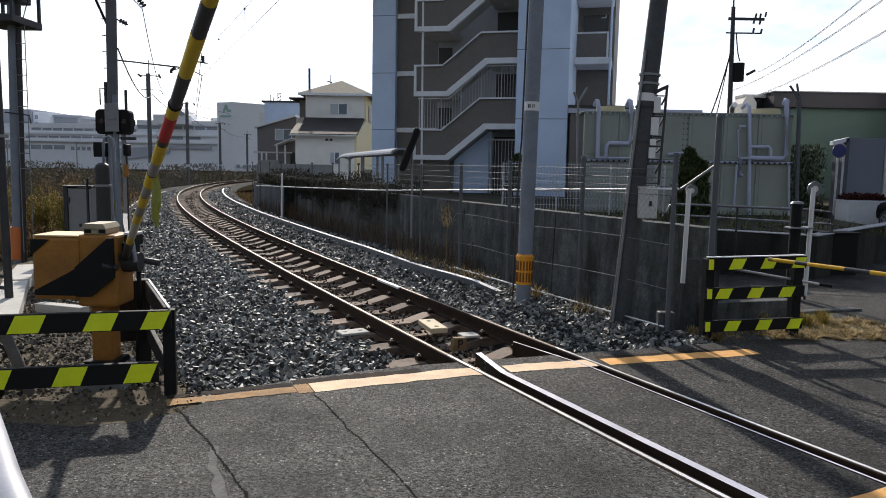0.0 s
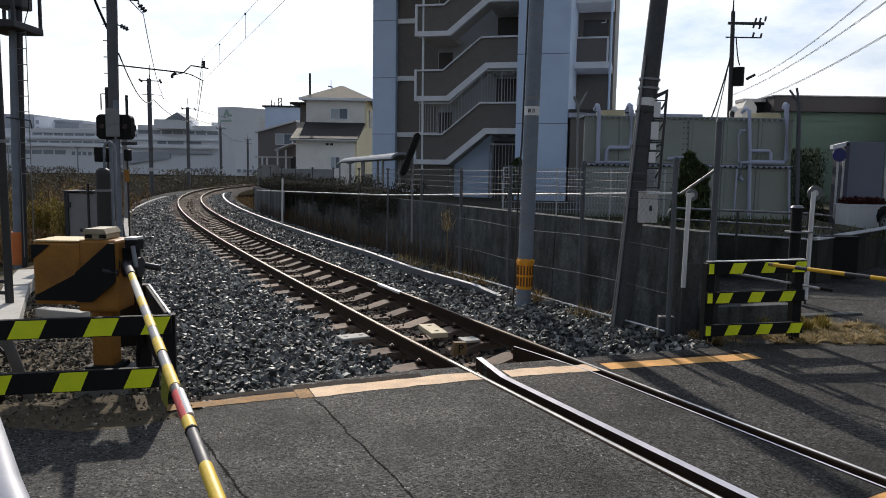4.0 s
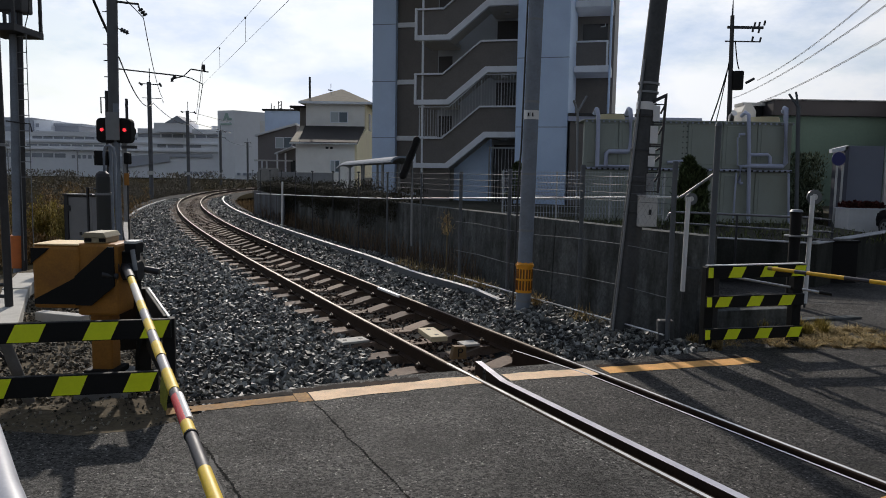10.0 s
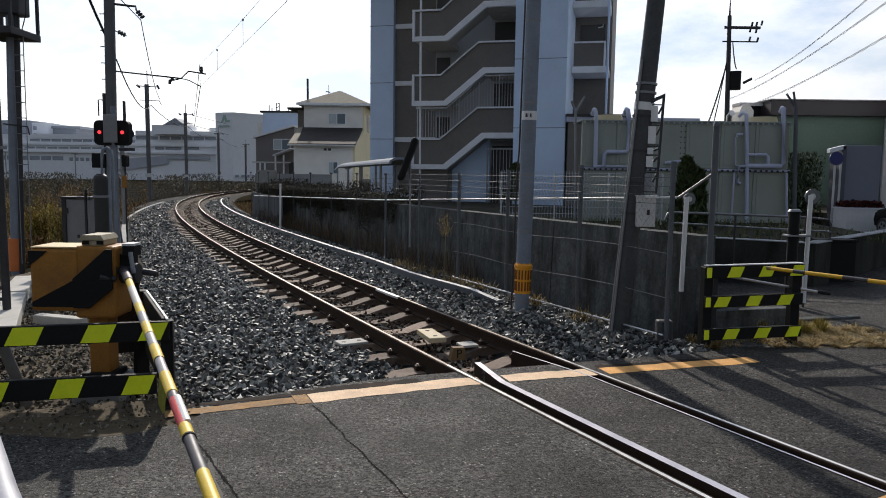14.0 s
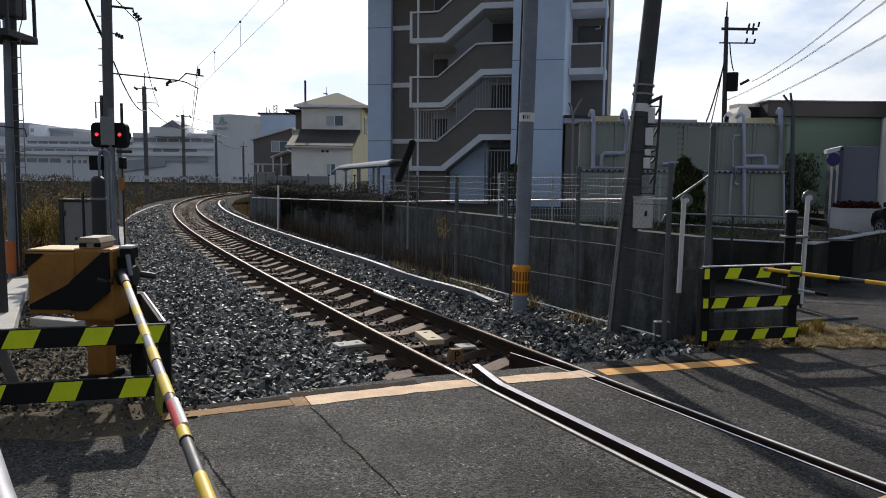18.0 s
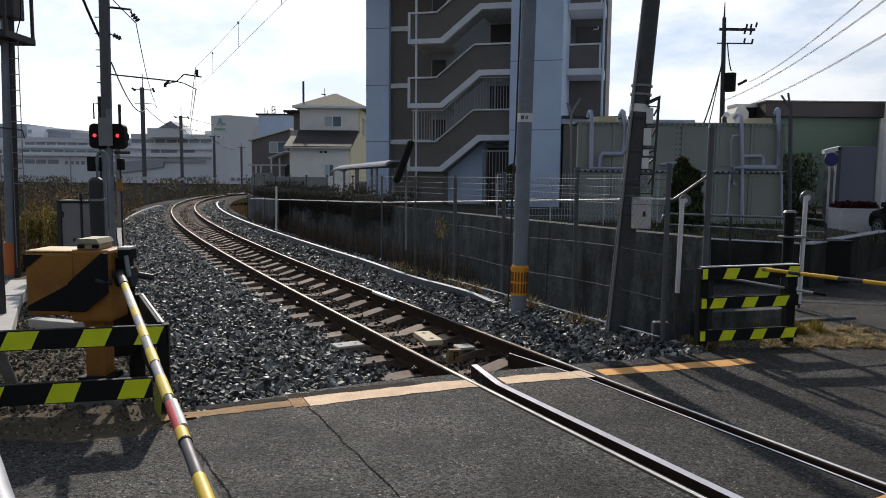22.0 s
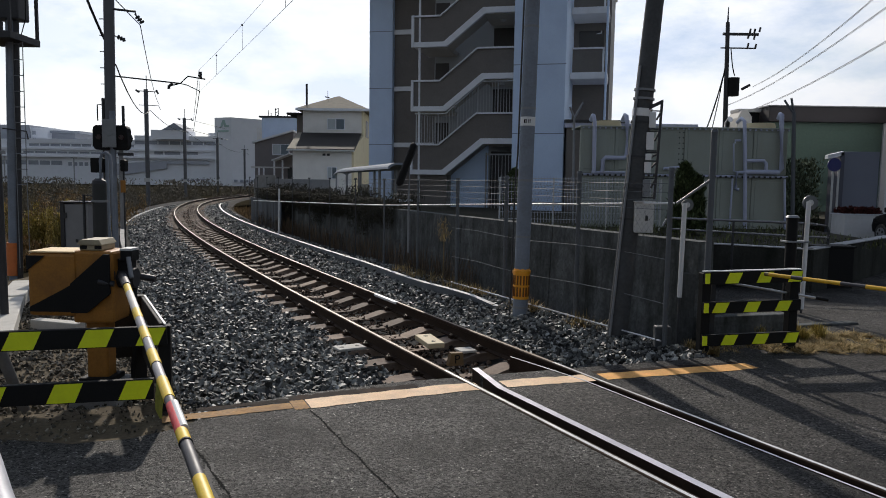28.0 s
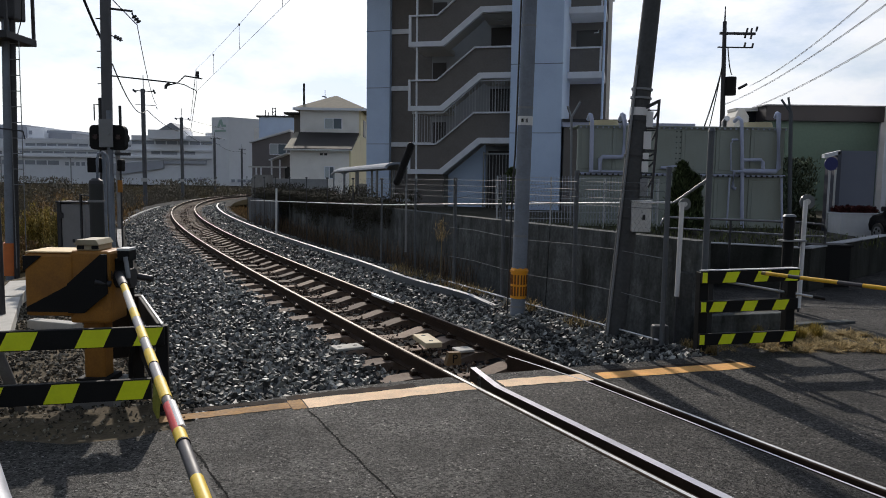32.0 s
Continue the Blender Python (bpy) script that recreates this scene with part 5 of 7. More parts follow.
# --- apartment block with the open stair ---
ap = thing("apartment_block", -1.25, 32.6, 0.72, -14, "pale blue and brown apartment block with an open outside stair", "apartment building")
STOREY = 2.745
part("left_tower", B(-3.33, -2.13, 3.5, 12, -0.8, 11.2, bevel=0.02), BLUE_WALL, ap, "pale blue rendered tower")
for k in range(-1, 3):
    z = 5.55 + STOREY * k
    part("joint", B(-3.34, -2.125, 3.49, 3.5, z - 0.015, z + 0.015), material("joint_grey", (0.2, 0.24, 0.33), 0.8) if k == -1 else bpy.data.materials["joint_grey"], ap)
    part("brown_bay", B(-2.12, 0.3, 3.8, 4.1, z - 2.7, z - 0.13), BROWN_TILE, ap)
    part("floor_band", B(-2.12, 0.3, 3.7, 4.1, z - 0.13, z + 0.1, bevel=0.01), WHITE_TRIM, ap, "white floor band")
part("stair_back_wall", B(0.3, 4.5, 2.4, 12, -0.8, 11.2), material("stairwell_grey", (0.4, 0.42, 0.43), 0.85, vary=0.08, scale=1.2, bump=0.15), ap)
part("main_body", B(4.5, 8.3, 3.2, 12, -0.8, 11.2), BROWN_TILE, ap)


def flight_path(path, k):
    return [(x, z + STOREY * k) for x, z in path]


PATH_A = [(0.0, 5.33), (1.2, 5.33), (2.85, 6.67), (4.5, 6.67)]
PATH_B = [(0.0, 4.27), (1.37, 4.27), (3.06, 5.64), (4.5, 5.64)]
PATH_C = [(0.0, 4.06), (1.5, 4.06), (3.17, 5.4), (4.5, 5.4)]
for k in range(-1, 2):
    a, b, c = (flight_path(p, k) for p in (PATH_A, PATH_B, PATH_C))
    fl = part("stair_front", plate(b + a[::-1], 0.0, 0.14), BROWN_TILE, ap, "brown stair parapet")
    part("string_band", plate(c + b[::-1], -0.04, 0.2), WHITE_TRIM, fl, "white string band")
    part("coping", plate([(x, z) for x, z in a] + [(x, z + 0.07) for x, z in a][::-1], -0.04, 0.2), WHITE_TRIM, fl)
    part("end_coping", plate([(-0.07, c[0][1]), (0.03, c[0][1]), (0.03, a[0][1] + 0.07), (-0.07, a[0][1] + 0.07)], -0.05, 0.22), WHITE_TRIM, fl)
    # slabs and steps behind the parapet
    part("landing", B(0.0, 1.4, 0.14, 2.4, c[0][1], c[0][1] + 0.2), BEIGE_WALL, ap)
    part("landing", B(3.0, 4.5, 0.14, 2.4, c[3][1], c[3][1] + 0.2), BEIGE_WALL, ap)
    sl = prism(bmesh.new(), [(1.4, c[1][1]), (3.05, c[2][1]), (3.05, c[2][1] + 0.22), (1.4, c[1][1] + 0.22)], -1.2, -0.14, UPRIGHT)
    part("stair_slab", sl, BEIGE_WALL, ap)
    zr = a[3][1] + 0.45
    part("entrance_door", B(3.1, 4.3, 2.36, 2.4, zr - 1.3, zr + 0.9), SHADE_DOOR, ap)
    part("entrance_door", B(0.35, 1.0, 2.36, 2.4, c[0][1] + 0.25, c[0][1] + 2.45), SHADE_DOOR, ap)
    part("wall_lamp", T([(3.7, 1.2, c[3][1] - 0.06), (3.7, 1.2, c[3][1])], 0.14, 12), OFF_WHITE, ap)
    part("meter_dish", T([(0.9, 1.6, a[0][1] + 0.18), (0.9, 1.66, a[0][1] + 0.18)], 0.14, 16), OFF_WHITE, ap)
PICKET_GREY = material("picket_grey", (0.5, 0.51, 0.52), 0.5, vary=0.1, scale=4)
# picket rail on one storey
a, c = flight_path(PATH_A, -1), PATH_C
rail = part("picket_rail", T([(0.05, 0.02, c[0][1] - 0.08), (1.45, 0.02, c[1][1] - 0.08), (3.05, 0.02, c[2][1] - 0.06), (4.48, 0.02, c[3][1] - 0.06)], 0.03, 8), WHITE_TRIM, ap, "white steel picket railing")
x = 0.12
while x < 4.45:
    def lvl(p, x=x):
        for (x0, z0), (x1, z1) in zip(p, p[1:]):
            if x0 <= x <= x1:
                return z0 + (z1 - z0) * (x - x0) / (x1 - x0)
        return p[-1][1]
    thick = 0.022 if abs((x - 0.12) % 0.9) < 0.1 else 0.01
    part("picket", B(x - thick, x + thick, 0.005, 0.035, lvl(a) + 0.05, lvl(c) - 0.08), PICKET_GREY, rail)
    x += 0.125
part("drain_pipe", T([(0.3, -0.12, -0.8), (0.26, -0.12, 11)], 0.05, 10), WHITE_TRIM, ap, "white rainwater pipe")
pl_ = part("blue_pillar", B(4.52, 6.66, -0.9, 3.2, -0.8, 11.2, bevel=0.03), BLUE_WALL, ap, "pale blue rendered pillar wall")
for z in (0.22, 3.05, 5.85, 8.65):
    part("joint", B(4.515, 6.665, -0.904, -0.9, z - 0.015, z + 0.015), bpy.data.materials["joint_grey"], pl_)
for k in range(0, 3):
    z = 5.52 + STOREY * (k - 1)
    if z < 3.0:
        continue
    bal = part("balcony", B(6.68, 8.25, 1.2, 3.2, z, z + 0.28, bevel=0.01), WHITE_TRIM, ap, "white balcony slab")
    part("balcony_panel", B(6.75, 8.02, 1.35, 1.42, z + 0.3, z + 1.28), BROWN_TILE, bal)
    part("panel_cap", B(6.72, 8.05, 1.3, 1.46, z + 1.28, z + 1.35), WHITE_TRIM, bal)
    part("panel_end", B(8.02, 8.1, 1.3, 1.46, z + 0.28, z + 1.35), WHITE_TRIM, bal)
    part("balcony_window", B(6.9, 8.0, 3.16, 3.2, z + 0.4, z + 2.4), DARK_GLASS, bal)
    part("airer_hook", T([(7.75, 1.5, z + 1.95), (7.95, 1.4, z + 1.95), (7.95, 1.4, z + 2.05)], 0.02, 6), WHITE_TRIM, bal)
part("edge_pipe", T([(8.2, 1.1, -0.8), (8.2, 1.1, 11)], 0.05, 8), BLUE_WALL, ap)
part("roof", B(-3.4, 8.4, -0.15, 12, 11.2, 11.5), BEIGE_WALL, ap)
part("ground_wall", B(6.66, 8.3, 1.2, 3.2, -0.8, 3.0), BROWN_TILE, ap)
# ground floor under the lowest flight: pale blue wall, dark barred gate
c = flight_path(PATH_C, -1)
part("ground_wall", plate([(1.52, -0.8), (3.2, -0.8), (3.2, c[2][1] - 0.01), (3.17, c[2][1] - 0.01), (1.52, c[1][1] - 0.01)], 1.0, 0.12), BLUE_WALL, ap, "pale blue wall under the stair")
part("ground_wall", plate([(0.0, -0.8), (1.5, -0.8), (1.5, c[1][1] - 0.01), (0.0, c[0][1] - 0.01)], 0.2, 0.12), BROWN_TILE, ap)
# dark panel that stands for the shade in the opening behind the gate
part("entrance_recess", B(3.22, 4.48, 1.45, 1.55, -0.8, 2.4), SHADE_DOOR, ap)
gate = part("gate", B(3.2, 3.26, 0.3, 0.36, -0.6, 2.3), GALV, ap, "barred steel gate")
for k in range(8):
    part("bar", B(3.34 + k * 0.145, 3.36 + k * 0.145, 0.31, 0.34, -0.6, 2.2), PICKET_GREY, gate)
part("gate_rail", B(3.2, 4.48, 0.29, 0.37, 2.2, 2.26), PICKET_GREY, gate)


# --- houses ---
def hip_roof(x0, x1, y0, y1, z, rise, over, ridge):
    b = bmesh.new()
    x0, x1, y0, y1 = x0 - over, x1 + over, y0 - over, y1 + over
    lo = [b.verts.new(p) for p in ((x0, y0, z), (x1, y0, z), (x1, y1, z), (x0, y1, z))]
    lo2 = [b.verts.new((v.co.x, v.co.y, z - 0.14)) for v in lo]
    ym = (y0 + y1) / 2
    xm = (x0 + x1) / 2
    r0, r1 = b.verts.new((xm - ridge, ym, z + rise)), b.verts.new((xm + ridge, ym, z + rise))
    b.faces.new((lo[0], lo[1], r1, r0))
    b.faces.new((lo[1], lo[2], r1))
    b.faces.new((lo[2], lo[3], r0, r1))
    b.faces.new((lo[3], lo[0], r0))
    for i in range(4):
        b.faces.new((lo2[i], lo2[(i + 1) % 4], lo[(i + 1) % 4], lo[i]))
    b.faces.new(lo2[::-1])
    bmesh.ops.recalc_face_normals(b, faces=b.faces[:])
    return b


ho = thing("house", -8.4, 56, 0.72, 0, "two-storey cream house with dark lower roof and pale hipped roof", "house")


def hwin(parent, x0, x1, y, z0, z1):
    w = wpart("window", B(x0 - 0.06, x1 + 0.06, y - 0.06, y + 0.02, z0 - 0.06, z1 + 0.06), WHITE_TRIM, parent)
    xm = (x0 + x1) / 2
    wpart("pane", B(x0, xm - 0.03, y - 0.075, y - 0.065, z0, z1), CURTAINED, w)
    wpart("pane", B(xm + 0.03, x1, y - 0.085, y - 0.075, z0, z1), WINDOW_GLASS, w)
    return w


CURTAINED = material("curtained_glass", (0.45, 0.5, 0.52), 0.2, vary=0.1, bump=0)
wpart("ground_floor", B(-10.27, -6.2, 50.7, 63.0, -0.1, 3.85), CREAM_WALL, ho)
wpart("side_wall", B(-6.2, -6.05, 50.7, 63.0, -0.1, 3.85), CREAM_YELLOW, ho, "yellow-cream side wall")
wpart("upper_floor", B(-10.72, -6.2, 56.9, 63.0, 3.8, 7.0), CREAM_WALL, ho)
wpart("side_wall", B(-6.2, -6.06, 56.9, 63.0, 3.85, 7.0), CREAM_YELLOW, ho)
# gable between the lower roof and the upper floor
wpart("side_gable", prism(bmesh.new(), [(50.9, 3.8), (56.9, 3.8), (56.9, 5.1)], -6.2, -6.07, Matrix(((0, 0, 1, 0), (1, 0, 0, 0), (0, 1, 0, 0), (0, 0, 0, 1)))), CREAM_YELLOW, ho)
# the hip continues the dark slope, coloured pale to show sun on it
for nm, mat, x0, x1, x2, x3 in (("lower_roof", ROOF_DARK, -9.96, -5.97, -6.2, -10.8), ("roof_hip", ROOF_PALE, -10.55, -9.97, -10.81, -11.1)):
    b = bmesh.new()
    v = [b.verts.new(q) for dz in (0.0, -0.16) for q in ((x0, 50.2, 3.8 + dz), (x1, 50.2, 3.8 + dz), (x2, 56.9, 5.3 + dz), (x3, 56.9, 5.3 + dz))]
    for q in ((0, 1, 2, 3), (7, 6, 5, 4), (4, 5, 1, 0), (5, 6, 2, 1), (6, 7, 3, 2), (7, 4, 0, 3)):
        b.faces.new([v[k] for k in q])
    wpart(nm, b, mat, ho, "dark slate lower roof" if nm == "lower_roof" else "hip of the lower roof, its sunlight put into a pale colour")
wpart("gutter", B(-10.6, -5.95, 50.1, 50.19, 3.64, 3.74, bevel=0.03), OFF_WHITE, ho)
wpart("roof", hip_roof(-10.72, -6.06, 56.9, 63.0, 7.12, 1.3, 0.45, 0.1), ROOF_PALE, ho, "pale hipped roof")
wpart("fascia", B(-11.19, -5.6, 56.36, 56.44, 6.94, 7.13), WHITE_TRIM, ho)
hwin(ho, -8.8, -7.54, 56.9, 5.6, 6.34)
hwin(ho, -7.84, -7.26, 50.7, 1.8, 2.55)
for x in (-8.2, -7.9):
    wpart("vent", B(x, x + 0.2, 50.66, 50.7, 3.35, 3.5), DARK_STEEL, ho)
wpart("side_window", B(-6.07, -6.02, 58.6, 60.6, 5.1, 6.4), SHADE_DOOR, ho)
wpart("brown_side", B(-11.5, -10.72, 58.5, 63.0, -0.1, 6.9), BROWN_TILE, ho)
wpart("side_roof", B(-12.2, -10.7, 57.9, 63.0, 6.75, 6.9, bevel=0.03), ROOF_DARK, ho)
wpart("antenna_pole", T([(-10.8, 59, 7.1), (-10.8, 59, 9.25)], 0.085, 8), DARK_STEEL, ho)
wpart("aerial", T([(-9.28, 60, 7.8), (-9.28, 60, 8.87)], 0.02, 6), DARK_STEEL, ho)
wpart("aerial_bar", T([(-9.52, 60, 8.38), (-9.15, 60, 8.3)], 0.05, 6), DARK_STEEL, ho)

# brown siding, greyed and lightened in colour to stand for haze
HAZY_SIDING = material("hazy_brown_siding", (0.2, 0.185, 0.185), 0.75, vary=0.1, scale=2, fine=9)
h2 = thing("house", -14.6, 64, 0.72, 0, "brown house with a sloping roof and pale porch", "house")
wpart("wall", prism(bmesh.new(), [(-16.25, -0.1), (-12.9, -0.1), (-12.9, 5.75), (-16.25, 4.76)], -71, -64, UPRIGHT), HAZY_SIDING, h2)
wpart("roof", prism(bmesh.new(), [(-16.45, 4.72), (-12.9, 5.77), (-12.9, 5.93), (-16.45, 4.88)], -71.3, -63.7, UPRIGHT), WHITE_TRIM, h2, "thin pale roof edge")
hwin(h2, -14.66, -13.3, 64, 3.8, 4.65)
wpart("porch_roof", prism(bmesh.new(), [(-14.45, 3.2), (-12.95, 3.8), (-12.95, 3.9), (-14.45, 3.3)], -64, -62.4, UPRIGHT), WHITE_TRIM, h2)
wpart("porch_beam", B(-16.2, -12.95, 62.5, 62.6, 2.6, 2.72), OFF_WHITE, h2)
for x in (-15.6, -15.2, -14.3, -13.6):
    wpart("porch_post", B(x, x + 0.12, 62.5, 62.62, -0.1, 3.3 if x > -15 else 2.6), WHITE_TRIM, h2)
wpart("porch_door", B(-13.4, -12.95, 63.97, 64.0, 0.7, 2.7), DARK_GLASS, h2)
h3 = thing("house", -16.5, 75, 0.72, 0, "pale blue flat-roofed building behind the houses", "house")
wpart("wall", B(-18.3, -13.6, 75, 83, -0.1, 7.85), BLUE_WALL, h3)
wpart("annex", B(-18.95, -18.3, 75.5, 83, -0.1, 6.8), CREAM_WALL, h3)
wpart("roof_edge", B(-18.55, -13.5, 74.85, 83.1, 7.85, 8.02), DARK_STEEL, h3)
for x, hh in ((-18.35, 0.85), (-18.05, 0.6), (-17.6, 1.1), (-17.28, 1.1), (-16.8, 0.25), (-16.3, 0.65)):
    wpart("roof_mast", T([(x, 78, 7.9), (x, 78, 8.0 + hh)], 0.045, 6), DARK_STEEL, h3)
for k in range(3):
    wpart("mast_brace", T([(-17.6, 78, 8.2 + k * 0.36), (-17.28, 78, 8.4 + k * 0.34)], 0.035, 6), DARK_STEEL, h3)
gw = thing("block_wall", -13, 55, 0.3, 0, "grey concrete block garden wall before the houses", "wall")
part("wall", B(-1.0, 8, 0, 0.2, -0.6, 1.1), CONCRETE, gw)
part("corner", B(-1.0, 0.4, -0.2, 0, -0.6, 1.4), CONCRETE, gw)

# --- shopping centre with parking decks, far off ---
# colour of the ramp's shade, drawn as sheets and lightened for haze
RAMP_SHADE = material("ramp_shade_sheet", (0.5, 0.52, 0.57), 0.8, vary=0.1, scale=0.2, bump=0)
ml = thing("shopping_centre", -110, 250, -1.5, 0, "long pale grey shopping centre with open parking decks", "building")
wpart("body", B(-175, -104, 250, 290, -3, 13.6), MALL_HAZY, ml)
wpart("body", B(-104, -76, 250, 290, -3, 15.0), MALL_HAZY, ml)
wpart("parapet", B(-140, -104, 249.5, 250, 12.2, 13.8), MALL_HAZY_WHITE, ml)
wpart("parapet", B(-104, -76, 249.4, 250, 13.7, 15.3), MALL_HAZY_WHITE, ml)
wpart("deck_edge", B(-175, -76, 248.8, 250, 10.1, 10.7), MALL_HAZY_WHITE, ml)
wpart("deck_edge", B(-175, -76, 248.6, 250, 7.6, 8.2), MALL_HAZY_WHITE, ml)
# flat panels whose colour stands for the shade inside the open decks
for x0, x1, z0, z1 in ((-140, -104.5, 11.3, 12.1), (-104, -77, 12.4, 13.5), (-142, -108, 8.9, 9.5), (-97.6, -94.7, 9.0, 10.0), (-94.1, -88.8, 9.0, 10.0), (-86.8, -82.8, 9.1, 10.1), (-160, -129, 5.0, 6.4)):
    dk = wpart("deck_opening", B(x0, x1, 249.9, 250.3, z0, z1), HAZY_DARK, ml)
    n = int((x1 - x0) / 3.5)
    for k in range(1, n):
        xx = x0 + (x1 - x0) * k / n
        wpart("column", B(xx - 0.2, xx + 0.2, 249.8, 250.0, z0, z1), MALL_HAZY, dk)
for k in range(5):
    wpart("window", B(-126.9 + k * 1.85, -125.7 + k * 1.85, 249.9, 250, 4.8, 6.0), HAZY_DARK, ml)
for k in range(6):
    wpart("window", B(-88.6 + k * 1.7, -87.6 + k * 1.7, 249.9, 250, 0.1, 1.0), HAZY_DARK, ml)
wpart("ramp_shade", prism(bmesh.new(), [(-116, 1.4), (-106.8, 2.2), (-93.3, 4.3), (-93.3, 7.0), (-112.5, 5.5), (-116, 5.2)], -249.9, -249.2, UPRIGHT), RAMP_SHADE, ml, "flat sheet coloured as the shade under the parking ramp")
wpart("ramp_shade", B(-93.2, -79, 249.2, 249.9, 5.8, 7.0), RAMP_SHADE, ml)
# the dock's inner shade, again a flat dark panel
wpart("dock_opening", B(-89.6, -78.8, 249.8, 250, -2.1, -1.5), HAZY_DARK, ml)
wpart("entrance_gable", B(-96.7, -85.5, 245, 256, 14, 17.0), MALL_HAZY_WHITE, ml)
wpart("entrance_gable", prism(bmesh.new(), [(-93.0, 17.0), (-85.5, 17.0), (-88.9, 19.4)], -256, -244.8, UPRIGHT), HAZY_DARK, ml, "glazed gable")
wpart("roof_hut", B(-79.5, -76.5, 251, 256, 15, 16.6), MALL_HAZY, ml)
tw = thing("tower_store", -69, 250, -1.5, 0, "tall white windowless store block with a plain green sign", "building")
wpart("body", prism(bmesh.new(), [(-76.1, 247), (-69.7, 244), (-57.5, 256), (-57.5, 285), (-76.1, 285)], -3, 21.4), MALL_HAZY_WHITE, tw)
SIGN_GREEN = material("sign_green", (0.42, 0.56, 0.5), 0.6, vary=0.05)
for nm, poly in (("sign", [(-74.7, 18.2), (-73.9, 18.2), (-72.9, 20.6), (-72.2, 20.6), (-71.6, 18.9), (-70.6, 18.9), (-70.6, 18.2), (-72.2, 18.2), (-72.6, 19.2), (-73.2, 18.2)]), ("sign_bar", [(-74.9, 16.6), (-70.7, 16.6), (-70.7, 17.2), (-74.9, 17.2)])):
    b = bmesh.new()
    for dy in (-0.15, 0.15):
        b.faces.new([b.verts.new((x, 247 - (x + 76.1) * 0.469 - 0.12 + dy, z)) for x, z in poly])
    b.verts.ensure_lookup_table()
    n = len(poly)
    for k in range(n):
        b.faces.new((b.verts[k], b.verts[(k + 1) % n], b.verts[n + (k + 1) % n], b.verts[n + k]))
    wpart(nm, b, SIGN_GREEN, tw, "plain green slanted sign shape" if nm == "sign" else "")
for k in range(4):
    wpart("window", B(-69.0 + k * 1.6, -68.2 + k * 1.6, 244.2 + k * 1.55, 247, 0.0, 0.9), HAZY_DARK, tw)
FLAT_GREY = material("grey_flats_render", (0.36, 0.38, 0.42), 0.8, vary=0.06, scale=0.06, bump=0.05, fine=0.6)
fb = thing("flats", -150, 270, -1.5, 0, "distant grey block of flats with balcony rows", "apartment building")
wpart("body", B(-185, -151, 270, 290, -3, 19.6), FLAT_GREY, fb)
wpart("body", B(-151, -144.9, 271, 290, -3, 18.8), MALL_HAZY, fb)
for k in range(7):
    wpart("balcony_row", B(-185, -154, 269.4, 270, 0.6 + k * 2.6, 1.8 + k * 2.6), HAZY_DARK, fb)
for k in range(3):
    wpart("window", B(-150.4, -149.2, 270.9, 271, 11.0 + k * 2.6, 12.4 + k * 2.6), HAZY_DARK, fb)
wpart("upper", B(-145, -136.2, 274, 290, -3, 17.4), FLAT_GREY, fb)
wpart("roof_edge", B(-145.5, -134.2, 273, 290, 17.0, 17.9), HAZY_DARK, fb)

# --- water tanks beyond the wall ---
wt_ = thing("water_tank", 6.5, 20.0, 0.72, 0.6, "cream panelled water tank with grey pipes and lids", "water tank")
for i in range(6):
    for j in range(2):
        x0, z0 = 3.76 + i * 0.938, (0.4, 2.06)[j]
        z1 = (1.98, 3.3)[j]
        pn = B(x0 + 0.008, x0 + 0.93, 19.92, 20.0, z0, z1, bevel=0.015)
        box(pn, x0 + 0.1, x0 + 0.84, 19.905, 19.93, z0 + 0.1, z1 - 0.1, bevel=0.01)
        wpart("panel", pn, TANK_CREAM, wt_)
wpart("core", B(3.85, 9.35, 19.95, 20.5, 0.3, 3.28), TANK_CREAM, wt_)
wpart("mid_rail", B(3.75, 9.42, 19.86, 19.93, 1.99, 2.05, bevel=0.008), PIPE_GREY, wt_)
wpart("top_flange", B(3.74, 9.4, 19.87, 21.2, 3.29, 3.33, bevel=0.008), TANK_CREAM, wt_)
for k in range(38):
    wpart("flange_bolt", B(3.8 + k * 0.15, 3.84 + k * 0.15, 19.845, 19.87, 3.25, 3.29), PIPE_GREY, wt_)
    wpart("flange_bolt", B(3.8 + k * 0.15, 3.85 + k * 0.15, 19.83, 19.86, 1.98, 2.03), DARK_STEEL, wt_)
for k in range(8):
    for x in (6.42, 6.53):
        wpart("seam_bolt", B(x, x + 0.03, 19.9, 19.92, 2.15 + k * 0.145, 2.18 + k * 0.145), DARK_STEEL, wt_)
LID_CREAM = material("hatch_cream", (0.62, 0.53, 0.32), 0.6, vary=0.1, scale=3)
for x0 in (4.6, 8.9):
    lid = wpart("hatch_lid", T([(x0, 20.6, 3.3), (x0, 20.6, 3.42), (x0, 20.6, 3.5)], 0.42, 28, 0.38), LID_CREAM, wt_, "round cream hatch lid")
    wpart("lid_rim", T([(x0, 20.6, 3.32), (x0, 20.6, 3.36)], 0.45, 28), LID_CREAM, lid)


def tank_pipe(pts, r):
    return wpart("pipe", T([(x, 19.78, z) for x, z in pts], r, 10), PIPE_GREY, wt_)


# two sets of vent and overflow pipes
wpart("pipe", T([(4.08, 20.2, 3.5), (4.08, 19.95, 3.6), (4.07, 19.8, 3.58), (4.1, 19.78, 3.4), (4.12, 19.78, 2.06)], 0.056, 10), PIPE_GREY, wt_)
